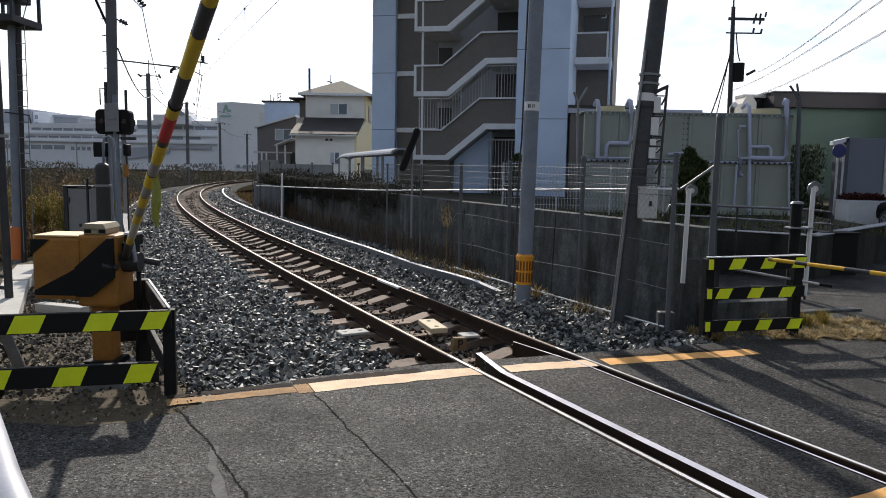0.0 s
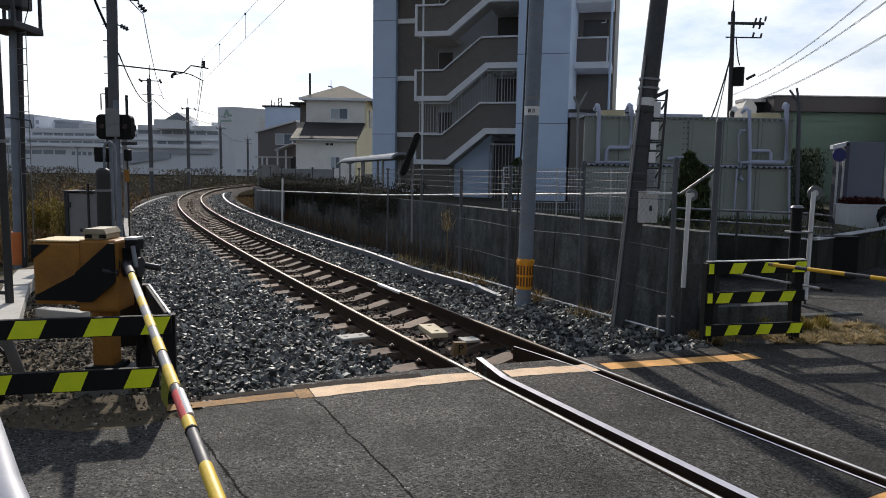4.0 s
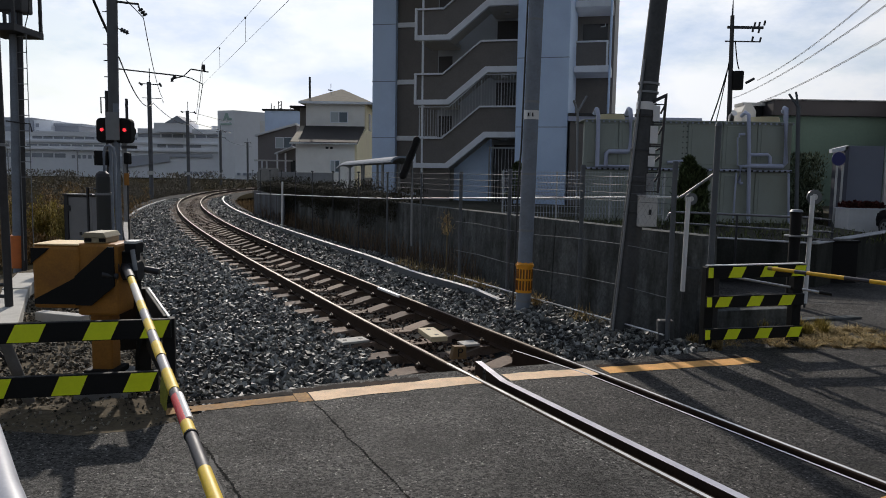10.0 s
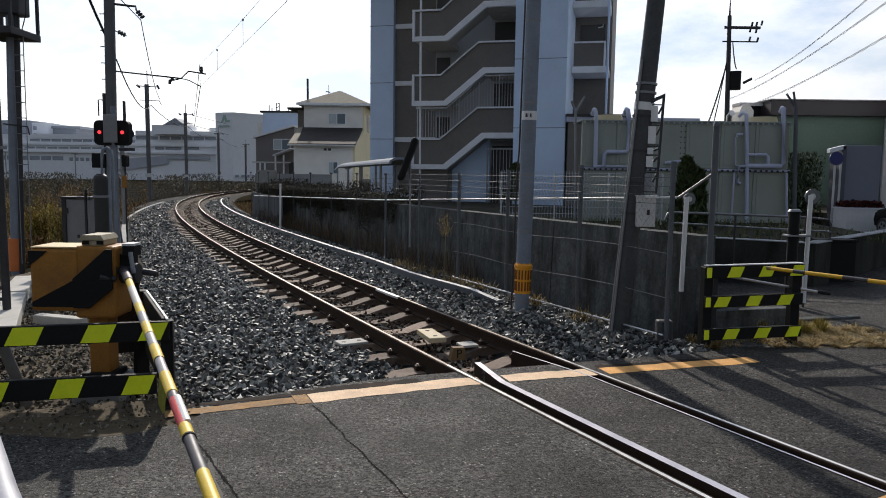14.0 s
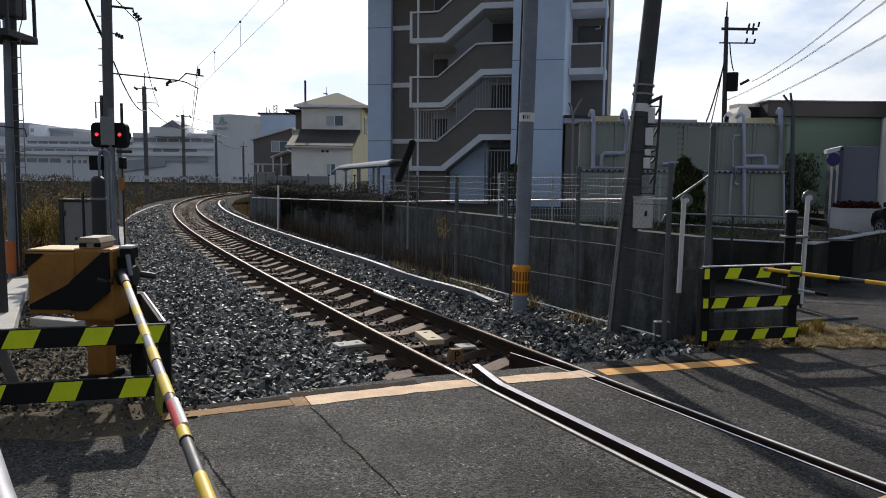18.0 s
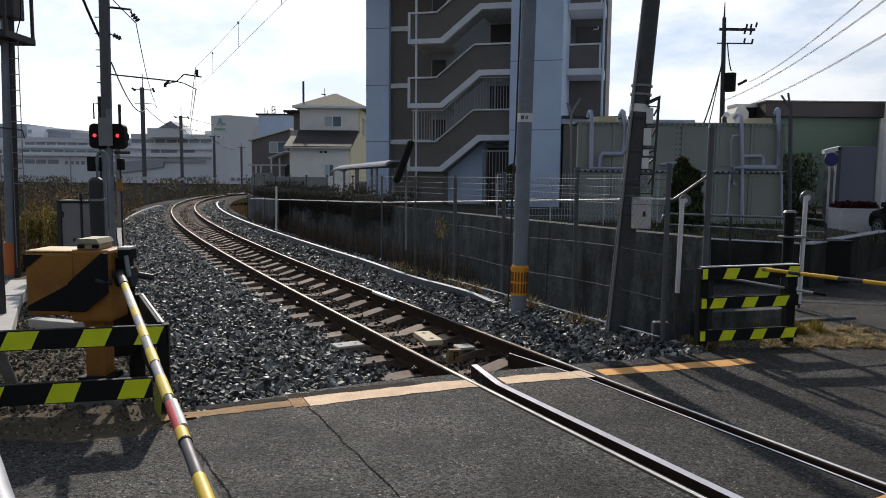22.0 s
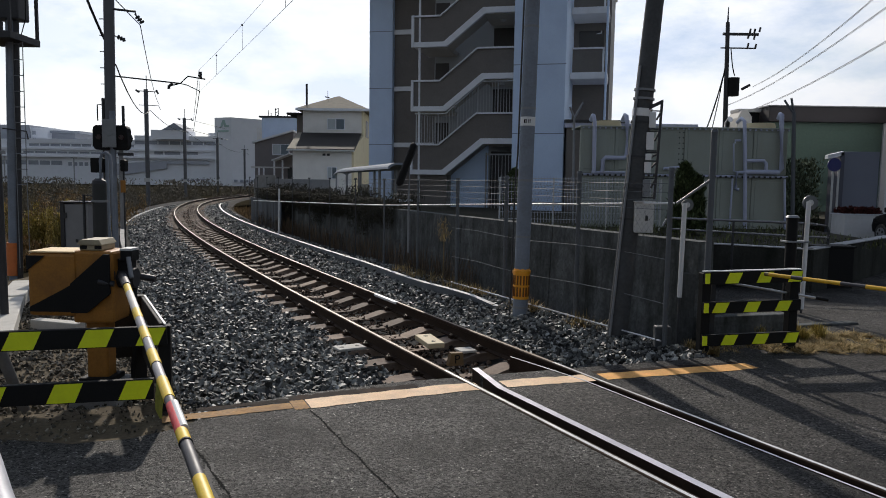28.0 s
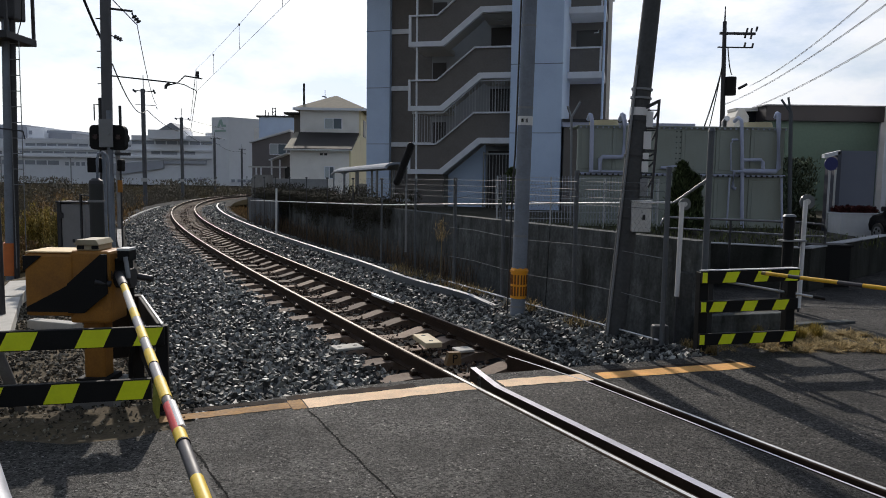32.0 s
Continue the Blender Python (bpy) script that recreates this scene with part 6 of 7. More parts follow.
wpart("pipe", T([(4.95, 20.2, 3.5), (4.95, 19.95, 3.62), (4.95, 19.8, 3.58), (4.97, 19.78, 3.4), (4.99, 19.78, 2.55), (4.93, 19.78, 2.47), (4.42, 19.78, 2.47), (4.35, 19.78, 2.4), (4.35, 19.78, 2.08)], 0.06, 10), PIPE_GREY, wt_)
tank_pipe([(4.06, 2.08), (5.05, 2.08)], 0.03)
tank_pipe([(6.0, 2.2), (6.4, 2.24), (6.46, 2.0)], 0.04)
wpart("pipe", T([(8.1, 20.2, 3.5), (8.1, 19.95, 3.58), (8.12, 19.78, 3.5), (8.2, 19.78, 2.3), (8.28, 19.78, 0.6)], 0.05, 10), PIPE_GREY, wt_)
wpart("pipe", T([(9.14, 20.0, 3.6), (9.13, 19.9, 3.7), (9.12, 19.8, 3.67), (9.12, 19.78, 3.45), (9.19, 19.78, 2.24), (9.12, 19.78, 2.15), (8.2, 19.78, 2.14)], 0.066, 10), PIPE_GREY, wt_)
tank_pipe([(8.2, 2.44), (8.7, 2.45), (8.76, 2.38), (8.77, 2.15)], 0.045)
tank_pipe([(7.86, 2.9), (7.9, 2.16), (8.2, 2.12)], 0.02)
tank_pipe([(8.18, 2.13), (7.99, 2.13), (7.97, 1.7), (8.05, 1.66)], 0.05)
tank_pipe([(7.88, 1.96), (7.86, 0.6)], 0.025)
tank_pipe([(9.29, 1.96), (9.38, 0.5)], 0.03)
tank_pipe([(8.05, 2.98), (7.9, 2.98), (7.9, 2.9)], 0.03)
wpart("side_stay", T([(3.6, 19.75, 0.5), (3.54, 19.75, 3.5)], 0.032, 8), GALV, wt_)
for dx, dz in ((0.23, 0.42), (-0.12, 0.3)):
    wpart("side_stay_tip", T([(3.54, 19.75, 3.5), (3.54 + dx, 19.75, 3.5 + dz)], 0.028, 8), GALV, wt_)
wpart("side_stay", T([(9.57, 19.75, 0.5), (9.42, 19.75, 3.75)], 0.055, 8), POST_GREY, wt_)
for dx, dz in ((-0.27, 0.36), (-0.09, 0.42)):
    wpart("side_stay_tip", T([(9.42, 19.75, 3.7), (9.42 + dx, 19.75, 3.7 + dz)], 0.03, 8), POST_GREY, wt_)
rt_ = thing("tank_house", 11, 30, 0.72, 0, "low grey flat roof edge behind the tanks", "building")
wpart("wall", B(5.1, 10.3, 30, 34, -0.1, 4.0), BROWN_TILE, rt_)
wpart("roof_edge", B(5.0, 10.4, 29.9, 34.1, 4.0, 4.2), PIPE_GREY, rt_)
wpart("roof_edge", B(5.0, 7.6, 29.85, 34.0, 4.2, 4.32), DARK_STEEL, rt_)
wpart("roof_vent", T([(12.0, 31, -0.5), (12.0, 31, 4.4), (12.0, 30.7, 4.5)], 0.12, 10), WHITE_TRIM, rt_)

# --- green building, blue wall, far apartment, car ---
gb = thing("green_building", 18, 34, 0.72, 0, "grey-green clad hall with a dark roof band", "building")
wpart("wall", B(15.0, 20.35, 34, 35.6, -0.1, 4.7), GREEN_WALL, gb)
wpart("roof_band", B(14.95, 20.4, 33.7, 35.7, 4.7, 5.38, bevel=0.02), material("dark_roof_band", (0.045, 0.04, 0.045), 0.6, vary=0.15, scale=1), gb)
wpart("roof_trim", B(14.9, 20.4, 33.64, 35.8, 5.38, 5.43), GALV, gb)
wpart("corner_trim", B(20.36, 20.6, 33.9, 34.2, -0.1, 5.45), WHITE_TRIM, gb, "white corner board")
wpart("gable", prism(bmesh.new(), [(13.8, -0.1), (14.45, -0.1), (14.45, 4.95), (14.2, 5.3), (13.95, 5.25), (13.8, 4.9)], -35.6, -34.4, UPRIGHT), CREAM_WALL, gb)
wpart("gable_roof", B(13.9, 16.3, 34.6, 35.6, 5.2, 5.34), OFF_WHITE, gb)
# no pane: a dark sheet drawn as the shade under the gable roof
wpart("gable_shade", B(14.45, 16.2, 34.8, 35, 4.0, 5.2), DARK_GLASS, gb)
for k in range(16):
    wpart("cladding_board", B(15.0, 20.34, 33.985, 34.0, -0.05 + k * 0.29, 0.22 + k * 0.29), GREEN_WALL, gb)
bl = thing("blue_wall", 13.9, 24, 0.72, 0, "blue-grey rendered entrance wall with a white top edge", "wall")
wpart("wall", B(13.97, 15.3, 25.6, 25.85, -0.1, 3.0, bevel=0.01), material("blue_grey_render", (0.2, 0.215, 0.265), 0.8, vary=0.08, scale=1), bl)
# same render at half brightness: the side's shade is in its colour
wpart("return", B(13.84, 13.97, 25.4, 26.2, -0.1, 2.97), material("blue_grey_shade", (0.1, 0.105, 0.13), 0.8, vary=0.08, scale=1), bl)
wpart("top_edge", prism(bmesh.new(), [(13.38, 2.73), (13.93, 2.86), (13.93, 3.0), (13.38, 2.86)], -25.6, -25.4, UPRIGHT), WHITE_TRIM, bl)
rs_ = thing("round_sign", 13.6, 25.4, 0.0, 0, "round blue sign on two white posts", "sign")
wpart("disc", T([(13.6, 25.38, 2.53), (13.6, 25.34, 2.53)], 0.235, 28), material("sign_blue", (0.03, 0.035, 0.16), 0.5, vary=0.08), rs_)
for x in (13.6, 13.8):
    wpart("post", T([(x, 25.42, -0.1), (x, 25.42, 2.33)], 0.038, 8), OFF_WHITE, rs_)
pw = thing("planter_wall", 13.5, 24.3, 0.0, 2, "white rendered planter wall with red shrubs", "planter")
part("wall", B(0, 1.3, 0, 0.8, -0.2, 0.84, bevel=0.01), WHITE_PAINT, pw)
part("coping", B(-0.03, 1.33, -0.03, 0.83, 0.84, 0.88), WHITE_TRIM, pw)

fa = thing("apartment_block", 16.55, 25.5, 0.3, -32, "white and beige apartment block with balconies", "apartment building")
part("end_wall", B(-0.9, -0.75, 0, 8, -0.5, 14), WHITE_TRIM, fa)
for k in range(4):
    z = 2.55 + k * 2.75
    part("slab", B(-0.74, 8, 0.1, 2, z - 0.12, z + 0.12), WHITE_TRIM, fa)
    part("balcony_front", B(-0.74, 8, 0.12, 0.3, z + 0.12, z + 1.15), BEIGE_WALL, fa)
    part("balcony_cap", B(-0.74, 8, 0.06, 0.34, z + 1.15, z + 1.25), WHITE_TRIM, fa)
    part("window_band", B(-0.74, 8, 1.9, 2.0, z + 0.12, z + 2.6), DARK_GLASS, fa)
part("ground_wall", B(-0.7, 8, 2.0, 8, -0.5, 14), BROWN_TILE, fa)


# --- parked car ---
def parked_car():
    c = thing("car", 14.79, 21.70, 0.0, 92, "dark parked car beside the white planter wall", "car")
    paint = material("black_car_paint", (0.014, 0.015, 0.018), 0.18, vary=0.1, scale=2, bump=0.0)
    side = [(-1.95, 0.3), (1.8, 0.3), (1.88, 0.55), (1.8, 0.82), (1.15, 0.98), (0.5, 1.42), (-0.9, 1.5), (-1.85, 1.05), (-2.08, 0.7)]
    b = prism(bmesh.new(), side, -0.8, 0.8, UPRIGHT)
    bmesh.ops.bevel(b, geom=b.edges[:], offset=0.06, segments=3, affect="EDGES")
    body = part("body", b, paint, c, smooth=False)
    part("side_window", plate([(0.95, 1.0), (0.5, 1.36), (-0.85, 1.43), (-1.4, 1.05)], -0.815), DARK_GLASS, body)
    part("side_window", plate([(0.95, 1.0), (0.5, 1.36), (-0.85, 1.43), (-1.4, 1.05)], 0.809), DARK_GLASS, body)
    part("mirror", B(0.75, 0.95, 0.82, 1.0, 1.0, 1.16, bevel=0.03), paint, body)
    part("mirror", B(0.75, 0.95, -1.0, -0.82, 1.0, 1.16, bevel=0.03), paint, body)
    part("windscreen", prism(bmesh.new(), [(1.2, 1.0), (1.24, 1.0), (0.62, 1.42), (0.58, 1.42)], -0.62, 0.62, UPRIGHT), DARK_GLASS, body)
    for y in (-0.72, 0.42):
        part("headlight", B(1.7, 1.87, y, y + 0.3, 0.66, 0.78, bevel=0.03), WHITE_TRIM, body)
    for x in (-1.3, 1.3):
        for y in (-0.8, 0.64):
            w = part("wheel", T([(x, y - 0.02, 0.31), (x, y + 0.18, 0.31)], 0.31, 24), RUBBER, c)
            yo = y - 0.03 if y < 0 else y + 0.19
            part("rim", T([(x, yo - 0.01, 0.31), (x, yo + 0.01, 0.31)], 0.2, 20), GALV, w)
            for k in range(5):
                a = k * 1.2566
                part("spoke_gap", T([(x + 0.12 * math.cos(a), yo - 0.013, 0.31 + 0.12 * math.sin(a)), (x + 0.12 * math.cos(a), yo + 0.013, 0.31 + 0.12 * math.sin(a))], 0.045, 8), BLACK, w)
    return c


parked_car()
# ======== poles and wires ========
def hang(p, q, sag, n=10):
    p, q = Vector(p), Vector(q)
    return [p.lerp(q, i / n) - Vector((0, 0, sag * 4 * (i / n) * (1 - i / n))) for i in range(n + 1)]


POLE_DARK = material("weathered_pole", (0.13, 0.133, 0.14), 0.8, vary=0.2, scale=2, bump=0.2)
np_ = thing("catenary_pole", -12.98, 29.0, -0.8, 0, "tall grey railway catenary pole with an arm over the track", "catenary pole")
part("shaft", T([(-0.1, 0, -0.3), (0.03, 0, 9.2), (0.06, 0, 12)], 0.2, 18), POLE_DARK, np_)
part("cantilever", T([(0.2, 0, 6.45), (2.7, 0.1, 6.22), (3.0, 0.1, 6.5), (3.68, 0.1, 6.4)], 0.028, 8), DARK_STEEL, np_)
part("insulator", T([(2.4, 0.1, 6.22), (2.25, 0.1, 6.1), (2.25, 0.1, 6.0)], 0.06, 8), DARK_STEEL, np_)
part("steady_arm", T([(2.3, 0.1, 6.12), (2.7, 0.1, 6.22), (3.0, 0.1, 6.15), (3.47, 0.1, 5.92)], 0.022, 6), DARK_STEEL, np_)
part("post_insulator", T([(3.5, 0.1, 6.42), (3.5, 0.1, 6.68)], 0.06, 8), DARK_STEEL, np_)
part("bracket", T([(0.2, 0, 9.0), (1.05, 0, 8.92), (1.05, 0, 8.8)], 0.045, 8), DARK_STEEL, np_)
b = bmesh.new()
tube(b, [(1.05, 0, 8.8), (1.3, 0, 8.5)], 0.03, 6)
for k in range(3):
    tube(b, [(1.12 + k * 0.08, 0, 8.72 - k * 0.09), (1.14 + k * 0.08, 0, 8.69 - k * 0.09)], 0.1, 10)
part("insulator", b, DARK_STEEL, np_)
b = bmesh.new()
tube(b, [(0.2, 0, 8.0), (0.65, 0, 7.8)], 0.025, 6)
for k in range(3):
    tube(b, [(0.36 + k * 0.1, 0, 7.94 - k * 0.045), (0.39 + k * 0.1, 0, 7.93 - k * 0.045)], 0.09, 10)
part("insulator", b, DARK_STEEL, np_)
for k in range(7):
    part("step_bolt", T([(-0.36, 0, 4.9 + k * 0.62), (-0.15, 0, 4.9 + k * 0.62)], 0.02, 6), DARK_STEEL, np_)
part("conduit", T([(-0.3, 0, 0), (-0.28, 0, 5.6)], 0.08, 8), DARK_STEEL, np_)
part("cable", T(hang((-0.9, 0, 9.6), (-0.15, 0, 7.8), 0.05), 0.05, 6), BLACK, np_)

FAR_POLES = [(-24.0, 60, -1.6, 8.75, 0.17), (-31.75, 91, -1.8, 8.95, 0.2), (-44.8, 147, -2, 9.5, 0.25), (-53.6, 200, -2, 9.4, 0.28)]
for x, y, z, top, r in FAR_POLES:
    p = thing("catenary_pole", x, y, z, 0, "slim grey catenary pole beside the curve", "catenary pole", "catenary poles")
    h = top - z
    part("shaft", T([(0, 0, -1.0), (0, 0, h)], r, 12), POLE_DARK, p)
    part("spike", T([(0.05, 0, h), (0.05, 0, h + 1.1)], 0.035, 6), DARK_STEEL, p)
    part("cross_arm", T([(-0.75, 0, h - 0.12), (0.95, 0, h - 0.2)], 0.04, 6), DARK_STEEL, p)
    part("insulator", T([(-0.8, 0, h - 0.05), (-0.55, 0, h - 0.25)], 0.08, 8), DARK_STEEL, p)
    part("insulator", T([(0.85, 0, h - 0.05), (1.0, 0, h - 0.35)], 0.08, 8), DARK_STEEL, p)
    part("cross_arm", T([(-0.6, 0, h - 1.25), (1.0, 0, h - 1.3), (1.15, 0, h - 1.6)], 0.03, 6), DARK_STEEL, p)
    part("base_box", B(-0.2, 0.25, -0.25, -0.1, 2.9, 3.2), OFF_WHITE, p)
for x, y in ((-80, 180), (-95, 190), (-110, 185), (-122, 175), (-128, 170)):
    p = thing("lamp_pole", x, y, -2, 0, "thin distant lamp pole in the car park", "lamp pole", "car park poles")
    part("shaft", T([(0, 0, -0.5), (0, 0, 8)], 0.16, 6), GREY_POLE, p)
    part("head", B(-0.8, 0.8, -0.2, 0.2, 8, 8.2), GREY_POLE, p)

ov = tagged(new("overhead_line"), "thin black overhead wires along the railway", "overhead wire")
A = Vector((-12.93, 29, 8.0))
part("feeder", T([A + Vector((0.5, -20, 4.5)), (-11.75, 29, 7.6)] + hang((-11.75, 29, 7.6), (-22.9, 60, 7.5), 0.6)[1:], 0.018, 5), BLACK, ov)
part("drop_cable", T(hang((-12.75, 29, 6.1), (-23.7, 60, 7.1), 0.9, 12) + hang((-23.7, 60, 7.1), (-31.5, 91, 7.3), 0.5)[1:] + hang((-31.5, 91, 7.3), (-44.5, 147, 8.4), 0.8)[1:] + hang((-44.5, 147, 8.4), (-53.4, 200, 8.8), 0.8)[1:], 0.028, 5), BLACK, ov)
c0, c1 = on_track(6.2, -0.1, 5.1)[:3], on_track(-9, 0.0, 5.15)[:3]
part("contact_wire", T([(-9.5, 29, 5.1), c0, c1], 0.0045, 5), DARK_STEEL, ov)
part("catenary_wire", T(hang((-9.5, 29, 5.95), (c0[0], c0[1], 5.75), 0.12) + [(c1[0], c1[1], 6.0)], 0.0045, 5), DARK_STEEL, ov)
part("contact_wire", T([(-9.5, 29, 5.1), (-17.5, 52, 5.0), (-18.6, 64, 5.0)], 0.016, 5), DARK_STEEL, ov)
part("catenary_wire", T([(-9.5, 29, 5.95), (-17.5, 52, 5.7), (-18.6, 64, 5.9)], 0.014, 5), DARK_STEEL, ov)
for f in (0.0, 0.25, 0.5, 0.75):
    q = Vector((-9.5, 29, 5.1)).lerp(Vector(c0), f)
    part("dropper", T([q, q + Vector((0, 0, 0.62))], 0.005, 5), DARK_STEEL, ov)
    part("clip", B(q.x - 0.02, q.x + 0.02, q.y - 0.02, q.y + 0.02, q.z + 0.6, q.z + 0.65), DARK_STEEL, ov)

up = thing("utility_pole", 19.25, 50, 0.0, 0, "grey utility pole with crossarms and a transformer", "utility pole")
part("shaft", T([(0.1, 0, 0), (-0.2, 0, 12.6)], 0.2, 12, 0.13), DARK_STEEL, up)
part("spike", T([(-0.2, 0, 12.5), (-0.2, 0, 13.6)], 0.07, 6, 0.03), DARK_STEEL, up)
part("crossarm", B(-0.5, 1.9, -0.06, 0.06, 11.75, 11.92), DARK_STEEL, up)
part("crossarm", B(-0.6, 1.75, -0.04, 0.04, 10.88, 10.96), DARK_STEEL, up)
for x, z in ((1.2, 11.55), (1.3, 11.9), (1.6, 11.9), (1.6, 11.5), (1.2, 10.95), (1.95, 12.0), (1.72, 10.9)):
    part("insulator", T([(x, 0, z), (x + 0.06, 0, z + 0.3)], 0.07, 8), DARK_STEEL, up)
part("transformer", T([(0.36, 0, 7.75), (0.36, 0, 8.95)], 0.4, 16), BLACK, up)
part("bushing", T([(0.95, 0, 8.2), (1.5, 0, 8.5)], 0.09, 8), DARK_STEEL, up)
part("lead", T(hang((0.1, 0, 10.9), (0.45, 0, 9.1), 0.3), 0.04, 5), BLACK, up)
part("lead", T(hang((-0.25, 0, 9.4), (-1.3, 0, 5.5), 0.2), 0.05, 5), BLACK, up)
part("lead", T(hang((-0.25, 0, 9.6), (-0.95, 0, 5.4), 0.2), 0.035, 5), BLACK, up)
GREY_WIRE = material("grey_cable", (0.2, 0.21, 0.23), 0.6, vary=0.15, scale=4)
pwl = tagged(new("power_line"), "black overhead power lines from the utility pole", "overhead wire")
for p, q, r in (((20.95, 50, 8.41), (13.6, 22, 8.2), 0.02), ((19.36, 50, 7.18), (13.65, 22, 7.55), 0.02), ((19.26, 50, 6.32), (13.75, 22, 6.5), 0.02)):
    pts = hang(p, q, 0.35, 30)
    part("wire", T(pts, r * 0.6, 5), GREY_WIRE, pwl, "grey wrapped service cable")
    # spiral lashing round the carrier wire
    coil = [a.lerp(c, f) + Vector((0, 0, -r * 2.2)) for a, c in zip(pts, pts[1:]) for f in (0.0, 0.5)]
    part("lashing", T([c + Vector((0, 0, r * (0.5 if k % 2 else -0.5))) for k, c in enumerate(coil)], r * 0.6, 4), GREY_WIRE, pwl)

# convex traffic mirror seen from the side, beyond the fence
mr = thing("traffic_mirror", -0.2, 12.9, 0.72, 0, "dark traffic mirror tilted on its post behind the fence", "traffic mirror")
part("mirror_back", B(-0.055, 0.055, -0.25, 0.25, -0.38, 0.4, bevel=0.05, m=Matrix.Translation((-0.4, -0.2, 1.33)) @ Matrix.Rotation(0.36, 4, "Y")), BLACK, mr)
part("post", T([(-0.36, -0.1, -0.2), (-0.36, -0.1, 1.3)], 0.018, 8), GALV, mr)

# cycle shelter with a curved white roof
cs = thing("cycle_shelter", -2.4, 25, 0.72, 0, "long shelter with a rounded pale grey roof on slim posts", "shelter")
SH0, SH1 = Vector((-1.3, 22.6, 2.12)), Vector((-5.35, 38.8, 2.12))
sd = (SH1 - SH0).normalized()
sx_ = Vector((sd.y, -sd.x, 0))
b = bmesh.new()
rows_ = []
for k in range(13):
    p = SH0.lerp(SH1, k / 12)
    drop = 0.04 * max(0, k - 10) ** 2
    arc = [(0.36 * math.cos(math.pi * j / 10), 0.2 * math.sin(math.pi * j / 10)) for j in range(11)] + [(0.3 * math.cos(math.pi * j / 10), 0.15 * math.sin(math.pi * j / 10) - 0.02) for j in range(10, -1, -1)]
    rows_.append([b.verts.new(p + sx_ * (u + 0.0) + Vector((0, 0, v - drop))) for u, v in arc])
for r0, r1 in zip(rows_, rows_[1:]):
    for k in range(len(r0)):
        b.faces.new((r0[k], r0[(k + 1) % len(r0)], r1[(k + 1) % len(r0)], r1[k]))
b.faces.new(rows_[0])
b.faces.new(rows_[-1][::-1])
bmesh.ops.recalc_face_normals(b, faces=b.faces[:])
wpart("roof", b, material("grey_shelter_sheet", (0.27, 0.3, 0.35), 0.8, vary=0.12, scale=3, spec=0.1), cs)
for f in (0.12, 0.4, 0.68, 0.95):
    for u in (-0.28, 0.28):
        p = SH0.lerp(SH1, f) + sx_ * u
        wpart("post", T([(p.x, p.y, 0.4), (p.x, p.y, 2.15)], 0.045, 8), GALV, cs)

# handrails on the low garden wall
hr = tagged(new("handrail"), "galvanised double-bar handrail on the garden wall", "handrail")
part("top_bar", T([(3.95, 12.9, 1.05), (4.0, 12.9, 1.16), (4.1, 12.9, 1.19), (6.2, 12.4, 1.16), (6.85, 12.9, 1.1), (6.95, 13.0, 1.0), (6.95, 13.0, 0.7)], 0.022, 10), HANDRAIL_STEEL, hr)
part("lower_bar", T([(4.1, 12.9, 1.0), (6.2, 12.4, 0.93), (6.95, 13.0, 0.88)], 0.018, 8), HANDRAIL_STEEL, hr)
for x, y in ((4.1, 12.92), (5.1, 12.66), (6.2, 12.4)):
    part("post", T([(x, y, 0.3), (x, y, 1.17)], 0.022, 8), DARK_STEEL, hr)
bn = thing("utility_box", 7.0, 12.75, 0, 0, "black steel box beside the garden wall", "box")
part("body", B(-0.35, 0.3, 0, 0.4, -0.05, 0.72, bevel=0.015), BLACK, bn)
part("lid", B(-0.37, 0.32, -0.02, 0.42, 0.72, 0.75), BLACK, bn)

# kerbs behind the guard fence
kb = setting(new("kerb"), "low grey concrete kerb wall behind the guard fence", "kerb")
for p, q, z in (((3.1, 8.35), (4.25, 8.66), 0.26), ((4.5, 9.1), (5.5, 9.4), 0.03)):
    wall_run(p, q, -0.3, z, 0.14, WALL_STAINED, kb, "kerb_stone")

# ======== plants ========
LEAF_DRY = material("dry_grass", (0.36, 0.27, 0.13), 0.9, vary=0.3, scale=4, bump=0, island=0.45, spec=0.1)
LEAF_BROWN = material("brown_scrub", (0.27, 0.185, 0.09), 0.9, vary=0.3, scale=3, bump=0, island=0.5, spec=0.1)
LEAF_DARKBROWN = material("dark_brown_leaf", (0.052, 0.05, 0.036), 0.9, vary=0.3, scale=3, bump=0, island=0.2, spec=0.1)
LEAF_STALK = material("brown_stalk", (0.14, 0.1, 0.065), 0.9, vary=0.3, scale=3, bump=0, island=0.5, spec=0.05)
LEAF_FAR = material("far_brown_scrub", (0.165, 0.148, 0.115), 0.9, vary=0.3, scale=3, bump=0, island=0.25, spec=0.05)
LEAF_OLIVE = material("olive_scrub", (0.33, 0.26, 0.08), 0.9, vary=0.3, scale=3, bump=0, island=0.5, spec=0.1)
YARD_WEED = material("yard_weed", (0.1, 0.11, 0.045), 0.9, vary=0.3, scale=4, bump=0, island=0.5, spec=0.1)
LEAF_GREEN = material("dark_green_leaf", (0.085, 0.11, 0.05), 0.8, vary=0.3, scale=6, bump=0, island=0.5, spec=0.1)
LEAF_RED = material("red_shrub", (0.085, 0.028, 0.025), 0.8, vary=0.3, scale=6, bump=0, island=0.5, spec=0.1)


